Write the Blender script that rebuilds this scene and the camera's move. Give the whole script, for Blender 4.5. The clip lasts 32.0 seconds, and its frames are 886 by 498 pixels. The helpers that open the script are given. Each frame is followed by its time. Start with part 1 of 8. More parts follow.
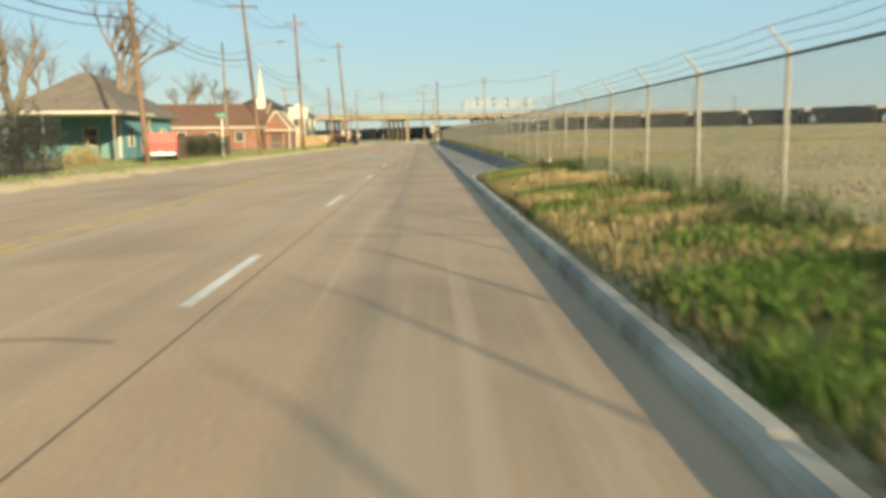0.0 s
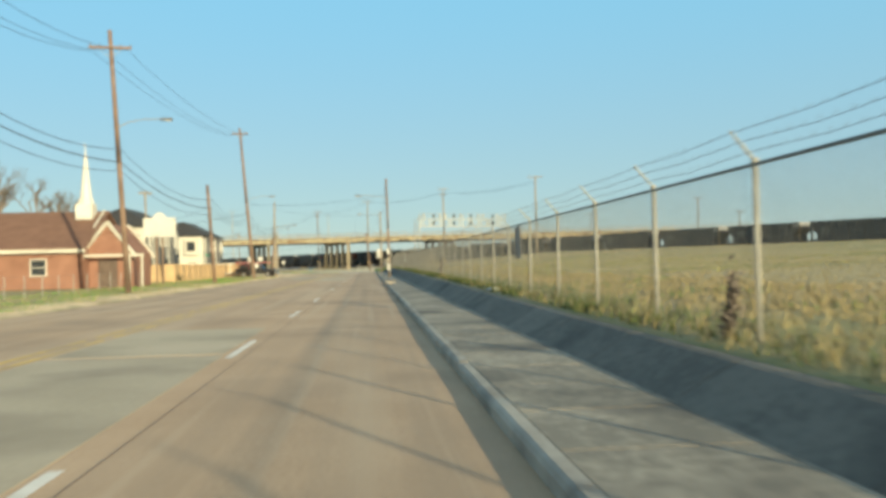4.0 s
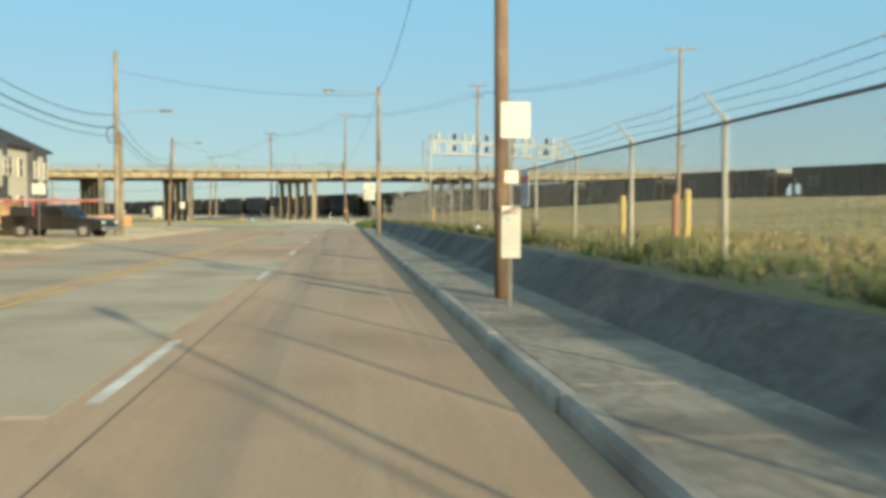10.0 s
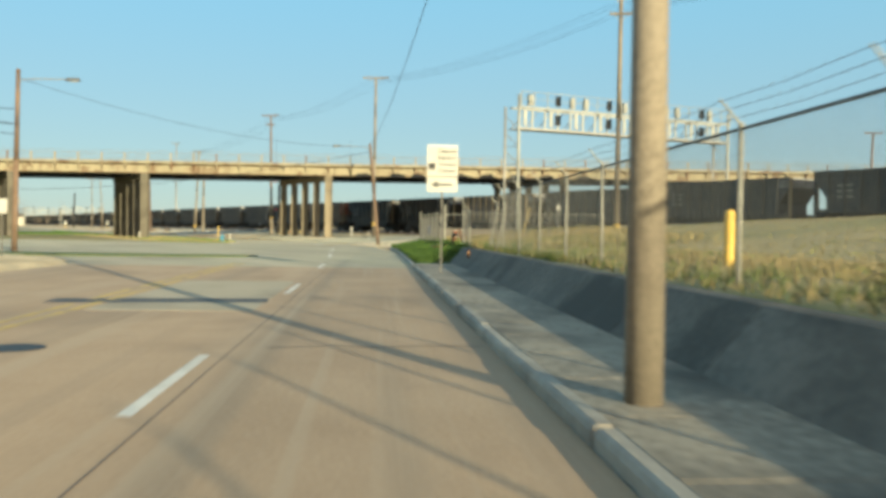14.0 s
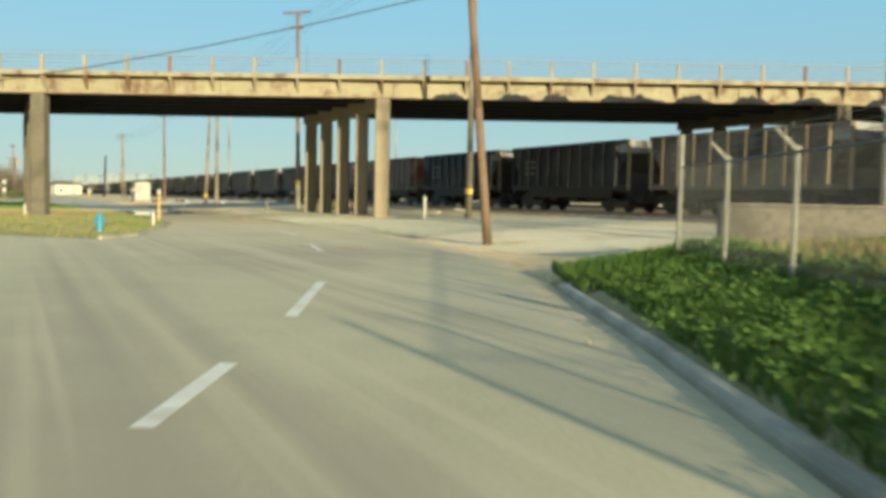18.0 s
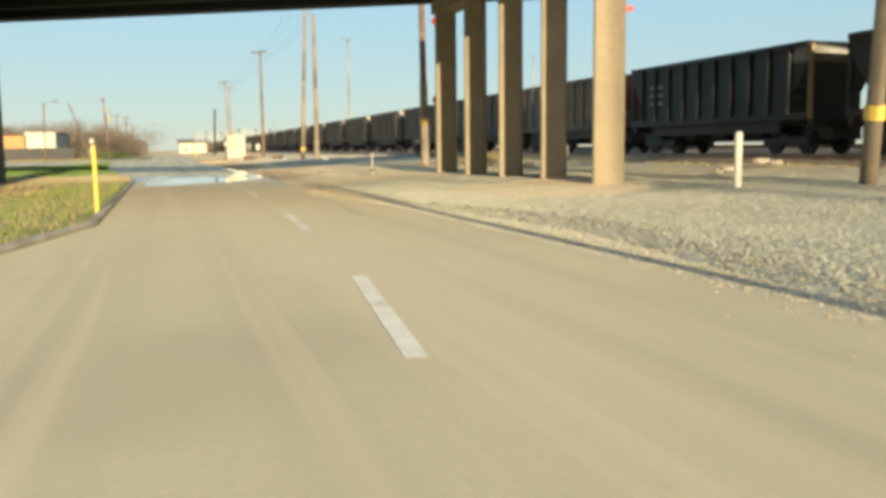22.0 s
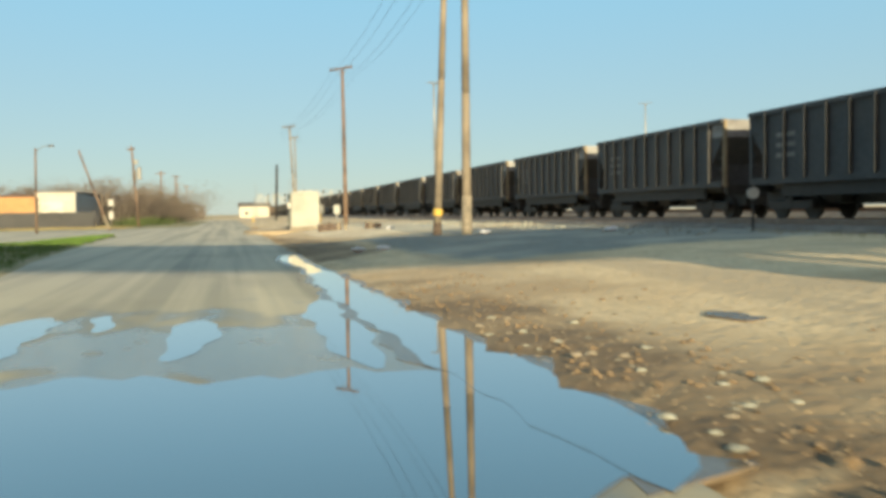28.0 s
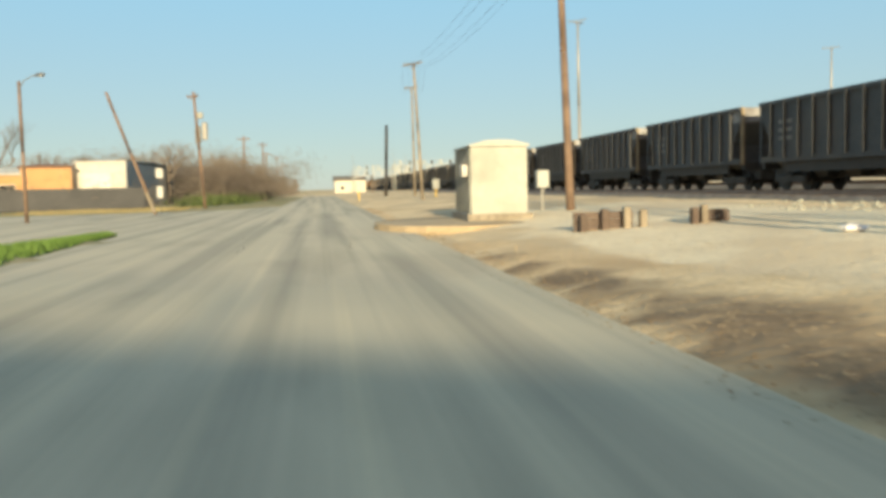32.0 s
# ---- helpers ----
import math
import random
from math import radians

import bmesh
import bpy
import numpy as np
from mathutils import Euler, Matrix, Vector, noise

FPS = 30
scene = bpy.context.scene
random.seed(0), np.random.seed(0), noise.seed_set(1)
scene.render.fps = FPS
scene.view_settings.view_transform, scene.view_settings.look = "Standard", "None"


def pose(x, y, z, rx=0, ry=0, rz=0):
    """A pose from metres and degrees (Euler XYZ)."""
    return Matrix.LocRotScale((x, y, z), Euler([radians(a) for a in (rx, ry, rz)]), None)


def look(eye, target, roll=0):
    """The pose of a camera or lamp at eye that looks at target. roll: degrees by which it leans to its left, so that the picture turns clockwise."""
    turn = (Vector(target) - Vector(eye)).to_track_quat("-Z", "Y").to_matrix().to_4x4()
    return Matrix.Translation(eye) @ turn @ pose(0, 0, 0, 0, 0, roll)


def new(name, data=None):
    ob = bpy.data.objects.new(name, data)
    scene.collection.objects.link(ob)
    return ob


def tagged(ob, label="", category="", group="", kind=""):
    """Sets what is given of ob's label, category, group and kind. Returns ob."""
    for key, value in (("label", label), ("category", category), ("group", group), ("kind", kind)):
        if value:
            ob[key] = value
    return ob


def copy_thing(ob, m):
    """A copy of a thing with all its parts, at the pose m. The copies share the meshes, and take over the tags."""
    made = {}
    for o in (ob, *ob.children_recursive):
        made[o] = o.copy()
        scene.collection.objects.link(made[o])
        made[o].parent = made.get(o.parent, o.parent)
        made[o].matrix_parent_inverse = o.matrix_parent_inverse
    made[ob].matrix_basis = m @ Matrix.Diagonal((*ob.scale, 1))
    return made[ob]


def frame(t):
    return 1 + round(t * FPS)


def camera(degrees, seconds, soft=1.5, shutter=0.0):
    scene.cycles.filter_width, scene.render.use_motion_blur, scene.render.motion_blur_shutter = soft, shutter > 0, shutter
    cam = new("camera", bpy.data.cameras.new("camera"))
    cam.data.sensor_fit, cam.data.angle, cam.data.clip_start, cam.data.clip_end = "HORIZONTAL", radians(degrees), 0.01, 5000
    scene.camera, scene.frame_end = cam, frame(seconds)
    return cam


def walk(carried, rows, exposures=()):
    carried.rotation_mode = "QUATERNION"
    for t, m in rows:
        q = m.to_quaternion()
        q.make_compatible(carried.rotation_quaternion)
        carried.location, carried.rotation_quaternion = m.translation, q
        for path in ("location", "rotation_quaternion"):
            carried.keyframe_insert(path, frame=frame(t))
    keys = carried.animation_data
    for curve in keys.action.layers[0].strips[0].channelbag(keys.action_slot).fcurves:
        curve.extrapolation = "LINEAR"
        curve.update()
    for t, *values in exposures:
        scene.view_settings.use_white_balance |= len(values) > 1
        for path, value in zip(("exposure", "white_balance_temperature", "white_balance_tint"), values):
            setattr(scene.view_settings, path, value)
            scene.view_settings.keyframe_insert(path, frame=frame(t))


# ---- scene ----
from mathutils.geometry import tessellate_polygon

cam = camera(54.8, 32.0, soft=4.0, shutter=0.3)
PATH = [
    (0, (0.175, -8.714, 1.335), (0.216, -6.731, 1.077), -0.5),
    (0.5, (-0.035, -2.578, 1.358), (0.018, -0.592, 1.132), -0.5),
    (1, (0.015, 3.505, 1.364), (0.079, 5.495, 1.178), -0.4),
    (1.5, (0.145, 9.519, 1.368), (0.24, 11.513, 1.242), -0.8),
    (2, (0.317, 15.558, 1.37), (0.444, 17.553, 1.306), -0.8),
    (2.5, (0.422, 20.944, 1.387), (0.57, 22.939, 1.376), -1.4),
    (4.5, (0.434, 44.959, 1.395), (0.614, 46.951, 1.428), -1.4),
    (5, (0.373, 51.106, 1.379), (0.551, 53.098, 1.374), -2.1),
    (5.5, (0.353, 57.12, 1.367), (0.519, 59.112, 1.319), -2.5),
    (6, (0.284, 63.215, 1.363), (0.442, 65.207, 1.287), -2.4),
    (6.5, (0.179, 69.438, 1.362), (0.331, 71.429, 1.261), -2.1),
    (7, (0.149, 75.406, 1.353), (0.305, 77.398, 1.26), -1.3),
    (7.5, (0.14, 81.396, 1.353), (0.323, 83.387, 1.32), -0.2),
    (8, (0.107, 87.499, 1.382), (0.255, 89.49, 1.267), 0.3),
    (8.5, (0.071, 93.394, 1.408), (0.246, 95.385, 1.318), -0.0),
    (9, (0.025, 99.418, 1.413), (0.215, 101.407, 1.363), 0.7),
    (9.5, (0.0, 105.518, 1.401), (0.21, 107.505, 1.331), 0.8),
    (10, (0.032, 111.437, 1.382), (0.261, 113.422, 1.301), 0.3),
    (10.5, (0.094, 117.293, 1.357), (0.338, 119.278, 1.29), 0.4),
    (11, (0.13, 123.234, 1.334), (0.376, 125.218, 1.286), 0.8),
    (11.5, (0.113, 129.081, 1.326), (0.35, 131.066, 1.283), 0.7),
    (12, (0.07, 134.838, 1.357), (0.286, 136.825, 1.31), 0.6),
    (12.5, (0.04, 140.693, 1.417), (0.24, 142.682, 1.369), 0.3),
    (13, (0.022, 146.364, 1.452), (0.201, 148.356, 1.398), 0.5),
    (13.5, (0.017, 151.781, 1.439), (0.18, 153.773, 1.386), 0.9),
    (15.5, (0.261, 174.871, 1.397), (0.43, 176.864, 1.397), 0.6),
    (16, (0.175, 180.258, 1.384), (0.339, 182.251, 1.391), 0.4),
    (16.5, (0.049, 185.647, 1.384), (0.19, 187.642, 1.381), 0.5),
    (17, (-0.092, 191.296, 1.402), (0.019, 193.293, 1.385), 1.0),
    (17.5, (-0.26, 196.992, 1.43), (-0.205, 198.99, 1.365), 1.1),
    (18, (-0.487, 202.442, 1.448), (-0.518, 204.439, 1.332), 1.2),
    (18.5, (-0.733, 207.673, 1.448), (-0.821, 209.671, 1.424), 0.3),
    (19, (-1.185, 212.047, 1.414), (-1.29, 214.044, 1.413), 0.3),
    (19.5, (-1.706, 215.826, 1.388), (-1.821, 217.823, 1.354), 0.1),
    (20, (-2.287, 219.057, 1.387), (-2.398, 221.053, 1.303), -0.4),
    (20.5, (-2.935, 221.798, 1.383), (-3.089, 223.787, 1.245), -1.0),
    (21, (-3.679, 224.289, 1.36), (-3.902, 226.269, 1.183), -1.1),
    (21.5, (-4.457, 226.576, 1.328), (-4.75, 228.543, 1.114), -1.2),
    (22, (-5.347, 228.773, 1.335), (-5.676, 230.731, 1.099), -0.7),
    (22.5, (-6.154, 231.188, 1.393), (-6.457, 233.15, 1.152), -0.8),
    (23, (-7.081, 233.206, 1.446), (-7.361, 235.177, 1.251), -0.4),
    (23.5, (-8.035, 235.498, 1.463), (-8.333, 237.469, 1.304), -0.7),
    (24, (-9.011, 238.034, 1.444), (-9.355, 240.0, 1.311), -1.2),
    (24.5, (-10.124, 240.865, 1.413), (-10.51, 242.824, 1.304), -1.2),
    (25, (-11.264, 243.675, 1.397), (-11.682, 245.629, 1.305), -1.0),
    (25.5, (-12.504, 246.634, 1.394), (-12.94, 248.584, 1.314), -0.8),
    (27.5, (-18.015, 258.231, 1.39), (-18.47, 260.177, 1.312), -0.9),
    (28, (-19.615, 261.411, 1.378), (-20.081, 263.354, 1.29), -0.9),
    (28.5, (-21.257, 264.923, 1.36), (-21.761, 266.855, 1.247), -1.0),
    (29, (-23.01, 268.366, 1.344), (-23.568, 270.281, 1.204), -1.3),
    (29.5, (-24.829, 271.758, 1.343), (-25.438, 273.657, 1.184), -1.2),
    (30, (-26.775, 275.466, 1.337), (-27.42, 277.353, 1.177), -1.3),
    (30.5, (-28.801, 279.01, 1.348), (-29.467, 280.89, 1.192), -1.3),
    (31, (-31.014, 282.653, 1.389), (-31.685, 284.531, 1.236), -1.3),
    (31.5, (-33.205, 286.367, 1.413), (-33.879, 288.244, 1.266), -1.2),
    (32, (-35.488, 290.171, 1.415), (-36.153, 292.051, 1.27), -1.3),
]
walk(cam, [(t, look(eye, target, roll)) for t, eye, target, roll in PATH],
     exposures=[(0, .98, 6600, 3), (1, 1.0, 6350, 0), (2, 0.93, 6200, -1), (6, 0.86, 6200, -1), (9, .83, 6150, -1), (13, 0.89, 6200, -1), (17, 0.80, 6200, -4), (19.5, 0.84, 6300, -2), (21, 0.98, 6650, 4), (23, 1.0, 6750, 6), (25, 0.92, 6550, 2), (28, 0.86, 6500, 3), (30, 0.85, 6400, 5), (32, 0.88, 6550, 5)])

# ---- light: low sun behind the road, clear hazy sky ----
SUN_EL, SUN_AZ = radians(12.0), radians(153.7)
world = bpy.data.worlds.new("sky")
scene.world = world
world.use_nodes = True
wn = world.node_tree
sky = wn.nodes.new("ShaderNodeTexSky")
sky.sky_type = "NISHITA"
sky.sun_disc = False
sky.sun_elevation, sky.sun_rotation = SUN_EL, SUN_AZ
sky.air_density, sky.dust_density, sky.ozone_density = 1.0, 0.1, 3.0
haze = wn.nodes.new("ShaderNodeMix")
haze.data_type = "RGBA"
haze.inputs[0].default_value = 0.74
up = wn.nodes.new("ShaderNodeTexCoord")
rise = wn.nodes.new("ShaderNodeSeparateXYZ")
wn.links.new(up.outputs["Generated"], rise.inputs[0])
height = wn.nodes.new("ShaderNodeMapRange")
height.interpolation_type = "SMOOTHSTEP"
height.inputs[1].default_value, height.inputs[2].default_value = -.02, .36
wn.links.new(rise.outputs[2], height.inputs[0])
air = wn.nodes.new("ShaderNodeMix")
air.data_type = "RGBA"
air.inputs[6].default_value, air.inputs[7].default_value = (3.95, 4.7, 4.8, 1), (2.65, 5.5, 7.45, 1)
wn.links.new(height.outputs[0], air.inputs[0])
# the hazy air is brighter and warmer towards the low sun
toward = wn.nodes.new("ShaderNodeVectorMath")
toward.operation = "DOT_PRODUCT"
toward.inputs[1].default_value = (math.sin(SUN_AZ) * math.cos(SUN_EL), math.cos(SUN_AZ) * math.cos(SUN_EL), math.sin(SUN_EL))
wn.links.new(up.outputs["Generated"], toward.inputs[0])
near_sun = wn.nodes.new("ShaderNodeMapRange")
near_sun.interpolation_type = "SMOOTHSTEP"
near_sun.inputs[1].default_value, near_sun.inputs[2].default_value = -.4, .6
wn.links.new(toward.outputs["Value"], near_sun.inputs[0])
glow = wn.nodes.new("ShaderNodeMix")
glow.data_type = "RGBA"
glow.inputs[7].default_value = (4.0, 3.4, 3.2, 1)
wn.links.new(near_sun.outputs[0], glow.inputs[0])
wn.links.new(air.outputs[2], glow.inputs[6])
wn.links.new(glow.outputs[2], haze.inputs[7])
wn.links.new(sky.outputs[0], haze.inputs[6])
wn.links.new(haze.outputs[2], wn.nodes["Background"].inputs[0])
wn.nodes["Background"].inputs[1].default_value = 0.07
sun_data = bpy.data.lights.new("sun", "SUN")
sun_data.energy, sun_data.angle, sun_data.color = 5.0, radians(0.9), (1.0, 0.80, 0.52)
sun = new("sun", sun_data)
sun.matrix_world = look((0, 0, 60), (-math.sin(SUN_AZ) * math.cos(SUN_EL), -math.cos(SUN_AZ) * math.cos(SUN_EL),
                                     60 - math.sin(SUN_EL)))

# ---- materials ----
BEND = radians(27.5)
def mat(name, a, b, scale=1.0, rough=0.8, bump=0.0, fine=14.0, metal=0.0, spread=0.5, stain=None, stain_scale=0.15, pieces=0.0, streak=None):
    """Two colours mixed by noise at two scales (per metre), with bump; stain: a third colour in broad patches;
    pieces: brightness change from piece to piece; streak: (turn, dark, light) of long worn bands."""
    m = bpy.data.materials.new(name)
    m.use_nodes = True
    t = m.node_tree
    bsdf = t.nodes["Principled BSDF"]
    geo = t.nodes.new("ShaderNodeNewGeometry")
    def noise_at(s, detail=4.0):
        n = t.nodes.new("ShaderNodeTexNoise")
        n.inputs["Scale"].default_value, n.inputs["Detail"].default_value = s, detail
        t.links.new(geo.outputs["Position"], n.inputs["Vector"])
        return n
    def mix(fac, x, y):
        n = t.nodes.new("ShaderNodeMix")
        n.data_type = "RGBA"
        t.links.new(fac, n.inputs[0])
        for socket, v in ((n.inputs[6], x), (n.inputs[7], y)):
            if isinstance(v, tuple):
                socket.default_value = (*v, 1)
            else:
                t.links.new(v, socket)
        return n.outputs[2]
    def ramp(src, lo, hi):
        n = t.nodes.new("ShaderNodeMapRange")
        n.inputs[1].default_value, n.inputs[2].default_value = lo, hi
        t.links.new(src, n.inputs[0])
        return n.outputs[0]
    big, small = noise_at(scale), noise_at(scale * fine, 6.0)
    add = t.nodes.new("ShaderNodeMath")
    add.operation = "ADD"
    t.links.new(big.outputs[0], add.inputs[0])
    t.links.new(small.outputs[0], add.inputs[1])
    col = mix(ramp(add.outputs[0], 1.0 - spread * 0.5, 1.0 + spread * 0.5), a, b)
    if stain:
        col = mix(ramp(noise_at(stain_scale, 5.0).outputs[0], 0.5, 0.66), col, stain)
    if streak:
        for (ax, al), tone, lo, hi in (((1.1, .018), streak[1], .50, .72), ((3.4, .05), streak[2], .54, .74), ((.5, .03), streak[2], .52, .70)):
            turn = t.nodes.new("ShaderNodeVectorRotate")
            turn.rotation_type = "Z_AXIS"
            turn.inputs["Angle"].default_value = streak[0]
            t.links.new(geo.outputs["Position"], turn.inputs["Vector"])
            squash = t.nodes.new("ShaderNodeVectorMath")
            squash.operation = "MULTIPLY"
            squash.inputs[1].default_value = (ax, al, 1)
            t.links.new(turn.outputs[0], squash.inputs[0])
            n = t.nodes.new("ShaderNodeTexNoise")
            n.inputs["Scale"].default_value, n.inputs["Detail"].default_value = 1.0, 5.0
            t.links.new(squash.outputs[0], n.inputs["Vector"])
            col = mix(ramp(n.outputs[0], lo, hi), col, tone)
    if pieces:
        info = t.nodes.new("ShaderNodeObjectInfo")
        hsv = t.nodes.new("ShaderNodeHueSaturation")
        t.links.new(ramp(info.outputs["Random"], 0, 1), hsv.inputs["Value"])
        for n in t.nodes:
            if n.bl_idname == "ShaderNodeMapRange" and n.inputs[0].is_linked and n.inputs[0].links[0].from_node == info:
                n.inputs[3].default_value, n.inputs[4].default_value = 1 - pieces, 1 + pieces
        t.links.new(col, hsv.inputs["Color"])
        col = hsv.outputs[0]
    t.links.new(col, bsdf.inputs["Base Color"])
    bsdf.inputs["Roughness"].default_value, bsdf.inputs["Metallic"].default_value = rough, metal
    if bump:
        bp = t.nodes.new("ShaderNodeBump")
        bp.inputs["Strength"].default_value, bp.inputs["Distance"].default_value = 0.6, bump
        t.links.new(small.outputs[0], bp.inputs["Height"])
        t.links.new(bp.outputs[0], bsdf.inputs["Normal"])
    return m


ASPHALT = mat("tan_road_surface", (.41, .278, .165), (.51, .362, .228), .5, .85, .006, 40, stain=(.345, .242, .152), stain_scale=.22, streak=(0, (.335, .245, .16), (.49, .365, .24)))
ASPHALT_GREY = mat("grey_road_surface", (.408, .363, .243), (.50, .447, .30), .4, .85, .006, 45, stain=(.345, .29, .21), stain_scale=.14, streak=(-BEND, (.325, .275, .205), (.53, .453, .32)))
def greyer(m, s0, s1, tone, much):
    """Beyond s0..s1 along the second road the surfacing turns to an older, greyer asphalt."""
    t = m.node_tree
    b = t.nodes["Principled BSDF"]
    src = b.inputs["Base Color"].links[0].from_socket
    g = t.nodes.new("ShaderNodeNewGeometry")
    dot = t.nodes.new("ShaderNodeVectorMath")
    dot.operation = "DOT_PRODUCT"
    dot.inputs[1].default_value = (-math.sin(BEND), math.cos(BEND), 0)
    t.links.new(g.outputs["Position"], dot.inputs[0])
    wave = t.nodes.new("ShaderNodeTexNoise")
    wave.inputs["Scale"].default_value = .3
    t.links.new(g.outputs["Position"], wave.inputs["Vector"])
    add = t.nodes.new("ShaderNodeMath")
    add.operation = "MULTIPLY_ADD"
    add.inputs[1].default_value = 14
    t.links.new(wave.outputs[0], add.inputs[0])
    t.links.new(dot.outputs["Value"], add.inputs[2])
    r = t.nodes.new("ShaderNodeMapRange")
    r.inputs[1].default_value, r.inputs[2].default_value, r.inputs[4].default_value = s0 + 7, s1 + 7, much
    t.links.new(add.outputs[0], r.inputs[0])
    n = t.nodes.new("ShaderNodeMix")
    n.data_type = "RGBA"
    n.inputs[7].default_value = (*tone, 1)
    t.links.new(r.outputs[0], n.inputs[0])
    t.links.new(src, n.inputs[6])
    t.links.new(n.outputs[2], b.inputs["Base Color"])


greyer(ASPHALT_GREY, 196, 222, (.635, .56, .37), .55)
greyer(ASPHALT_GREY, 246, 262, (.455, .41, .33), .5)
CONCRETE = mat("pale_concrete", (.21, .185, .142), (.36, .315, .24), .55, .85, .005, 16, spread=.3, stain=(.11, .096, .075), stain_scale=.42, pieces=.06)
PATCH = mat("concrete_patch", (.37, .31, .215), (.455, .385, .275), .6, .85, .004, 25, stain=(.30, .25, .175), stain_scale=.4, pieces=.08)
WALL_CONC = mat("weathered_concrete", (.115, .105, .088), (.19, .172, .142), .7, .9, .008, 13, spread=.35, stain=(.07, .064, .054), stain_scale=.45, pieces=.1)
KERB_CONC = mat("kerb_concrete", (.30, .275, .23), (.42, .385, .32), 1.2, .85, .005, 12, stain=(.2, .18, .15), stain_scale=.8, pieces=.12)
TAR = mat("tar_seal", (.06, .055, .05), (.10, .09, .08), 2, .7, .002)
PAINT_W = mat("worn_white_paint", (.78, .74, .66), (.64, .60, .52), 3, .75, .002, 10, stain=(.56, .51, .43), stain_scale=1.5)
PAINT_Y = mat("worn_yellow_paint", (.66, .45, .10), (.52, .37, .13), 2, .75, .002, 10, stain=(.40, .29, .15), stain_scale=.9)
FIELD = mat("field_grass", (.33, .26, .12), (.21, .20, .075), .12, .95, .05, 40, stain=(.15, .17, .055), stain_scale=.05)
DIRT = mat("pale_dirt", (.36, .285, .18), (.46, .375, .25), .3, .95, .03, 25, stain=(.24, .185, .12), stain_scale=.18)
STONE = mat("ballast_stone", (.27, .28, .24), (.39, .395, .335), 5, .85, .01, 4)
BALLAST = mat("dark_ballast", (.13, .115, .10), (.24, .215, .185), 2, .95, .04, 10)
GRASS_GREEN = mat("green_grass", (.066, .138, .02), (.122, .205, .038), 1.2, .8, 0, 6)
FIELD_DRY = mat("dull_field_grass", (.27, .215, .105), (.20, .175, .08), .15, .9, 0, 40, stain=(.17, .175, .07), stain_scale=.07)
GRASS_DRY = mat("dry_grass", (.34, .275, .135), (.25, .215, .10), 1.2, .85, 0, 6)
WEED = mat("dark_weeds", (.05, .08, .02), (.10, .13, .04), 1.5, .85, 0, 6)
STEEL = mat("galvanised_steel", (.25, .245, .225), (.37, .36, .33), 4, .5, .001, 8, metal=.35)
STEEL_DULL = mat("dull_weathered_steel", (.10, .10, .09), (.16, .155, .14), 4, .6, .001, 8, metal=.2)
POST_STEEL = mat("pale_galvanised_post", (.25, .245, .21), (.34, .335, .29), 4, .6, .001, 8, metal=.1)
WIRE = mat("fence_wire", (.11, .11, .10), (.17, .17, .155), 6, .6, 0, 8, metal=.2)
CABLE = mat("black_cable", (.03, .03, .032), (.05, .05, .05), 3, .7)
WOOD_POLE = mat("brown_pole_wood", (.14, .092, .062), (.215, .148, .102), 1.5, .85, .01, 12, stain=(.10, .068, .048), stain_scale=.7)
WOOD_GREY = mat("weathered_pole_wood", (.195, .165, .12), (.28, .24, .18), 1.5, .85, .01, 12, stain=(.145, .122, .092), stain_scale=.7)
WOOD_FENCE = mat("cedar_boards", (.38, .265, .135), (.48, .345, .19), 2, .8, .004, 10, pieces=.12)
WOOD_DARK = mat("dark_boards", (.07, .05, .04), (.12, .09, .07), 2, .85, .004, 10, pieces=.15)
BRIDGE = mat("stained_bridge_concrete", (.27, .235, .165), (.35, .305, .215), .5, .9, .008, 12, stain=(.18, .13, .085), stain_scale=.35)
# Deep shade under the deck is put into this near-black; soot patches share it
BRIDGE_DARK = mat("shade_and_soot_black", (.010, .011, .014), (.020, .021, .025), .6, .9, .005)
FASCIA = mat("rust_streaked_bridge_paint", (.26, .235, .155), (.35, .315, .21), 1.4, .85, .008, 10, spread=.35, stain=(.15, .095, .055), stain_scale=1.1, streak=(0, (.17, .115, .07), (.33, .29, .195)))
RUST_EDGE = mat("rusty_flange", (.17, .10, .06), (.34, .25, .16), 1.4, .85, .006, 6)
COLUMN_DARK = mat("dark_column_concrete", (.105, .095, .072), (.165, .15, .112), .8, .9, .006, 14, stain=(.075, .068, .052), stain_scale=.5)
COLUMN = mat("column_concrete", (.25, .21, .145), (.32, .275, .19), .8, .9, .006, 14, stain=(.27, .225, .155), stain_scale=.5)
RUST = mat("rusty_steel", (.12, .068, .042), (.21, .12, .07), 1.5, .8, .004)
CAR_DARK = mat("sooty_hopper_paint", (.042, .046, .050), (.070, .075, .079), .5, .65, .002, 14, stain=(.078, .074, .068), stain_scale=.3)
CAR_BLACK = mat("coal_black_hopper_paint", (.014, .016, .018), (.028, .030, .032), .5, .6, .002, 14, stain=(.040, .038, .036), stain_scale=.4)
RIB_BLACK = mat("coal_black_rib_paint", (.020, .022, .024), (.036, .037, .038), .8, .6, .002, 10, pieces=.2)
CAR_RIB = mat("hopper_rib_paint", (.034, .036, .038), (.056, .057, .058), .8, .6, .002, 10, pieces=.2)
CAR_BROWN = mat("brown_hopper_paint", (.22, .13, .07), (.30, .19, .11), .8, .7, .002, 10)
CAR_PALE = mat("pale_end_panel", (.23, .235, .235), (.31, .315, .31), 1, .65, .002, 8, stain=(.14, .135, .13), stain_scale=.7)
IRON = mat("bogie_iron", (.018, .018, .018), (.035, .032, .03), 3, .6, .002)
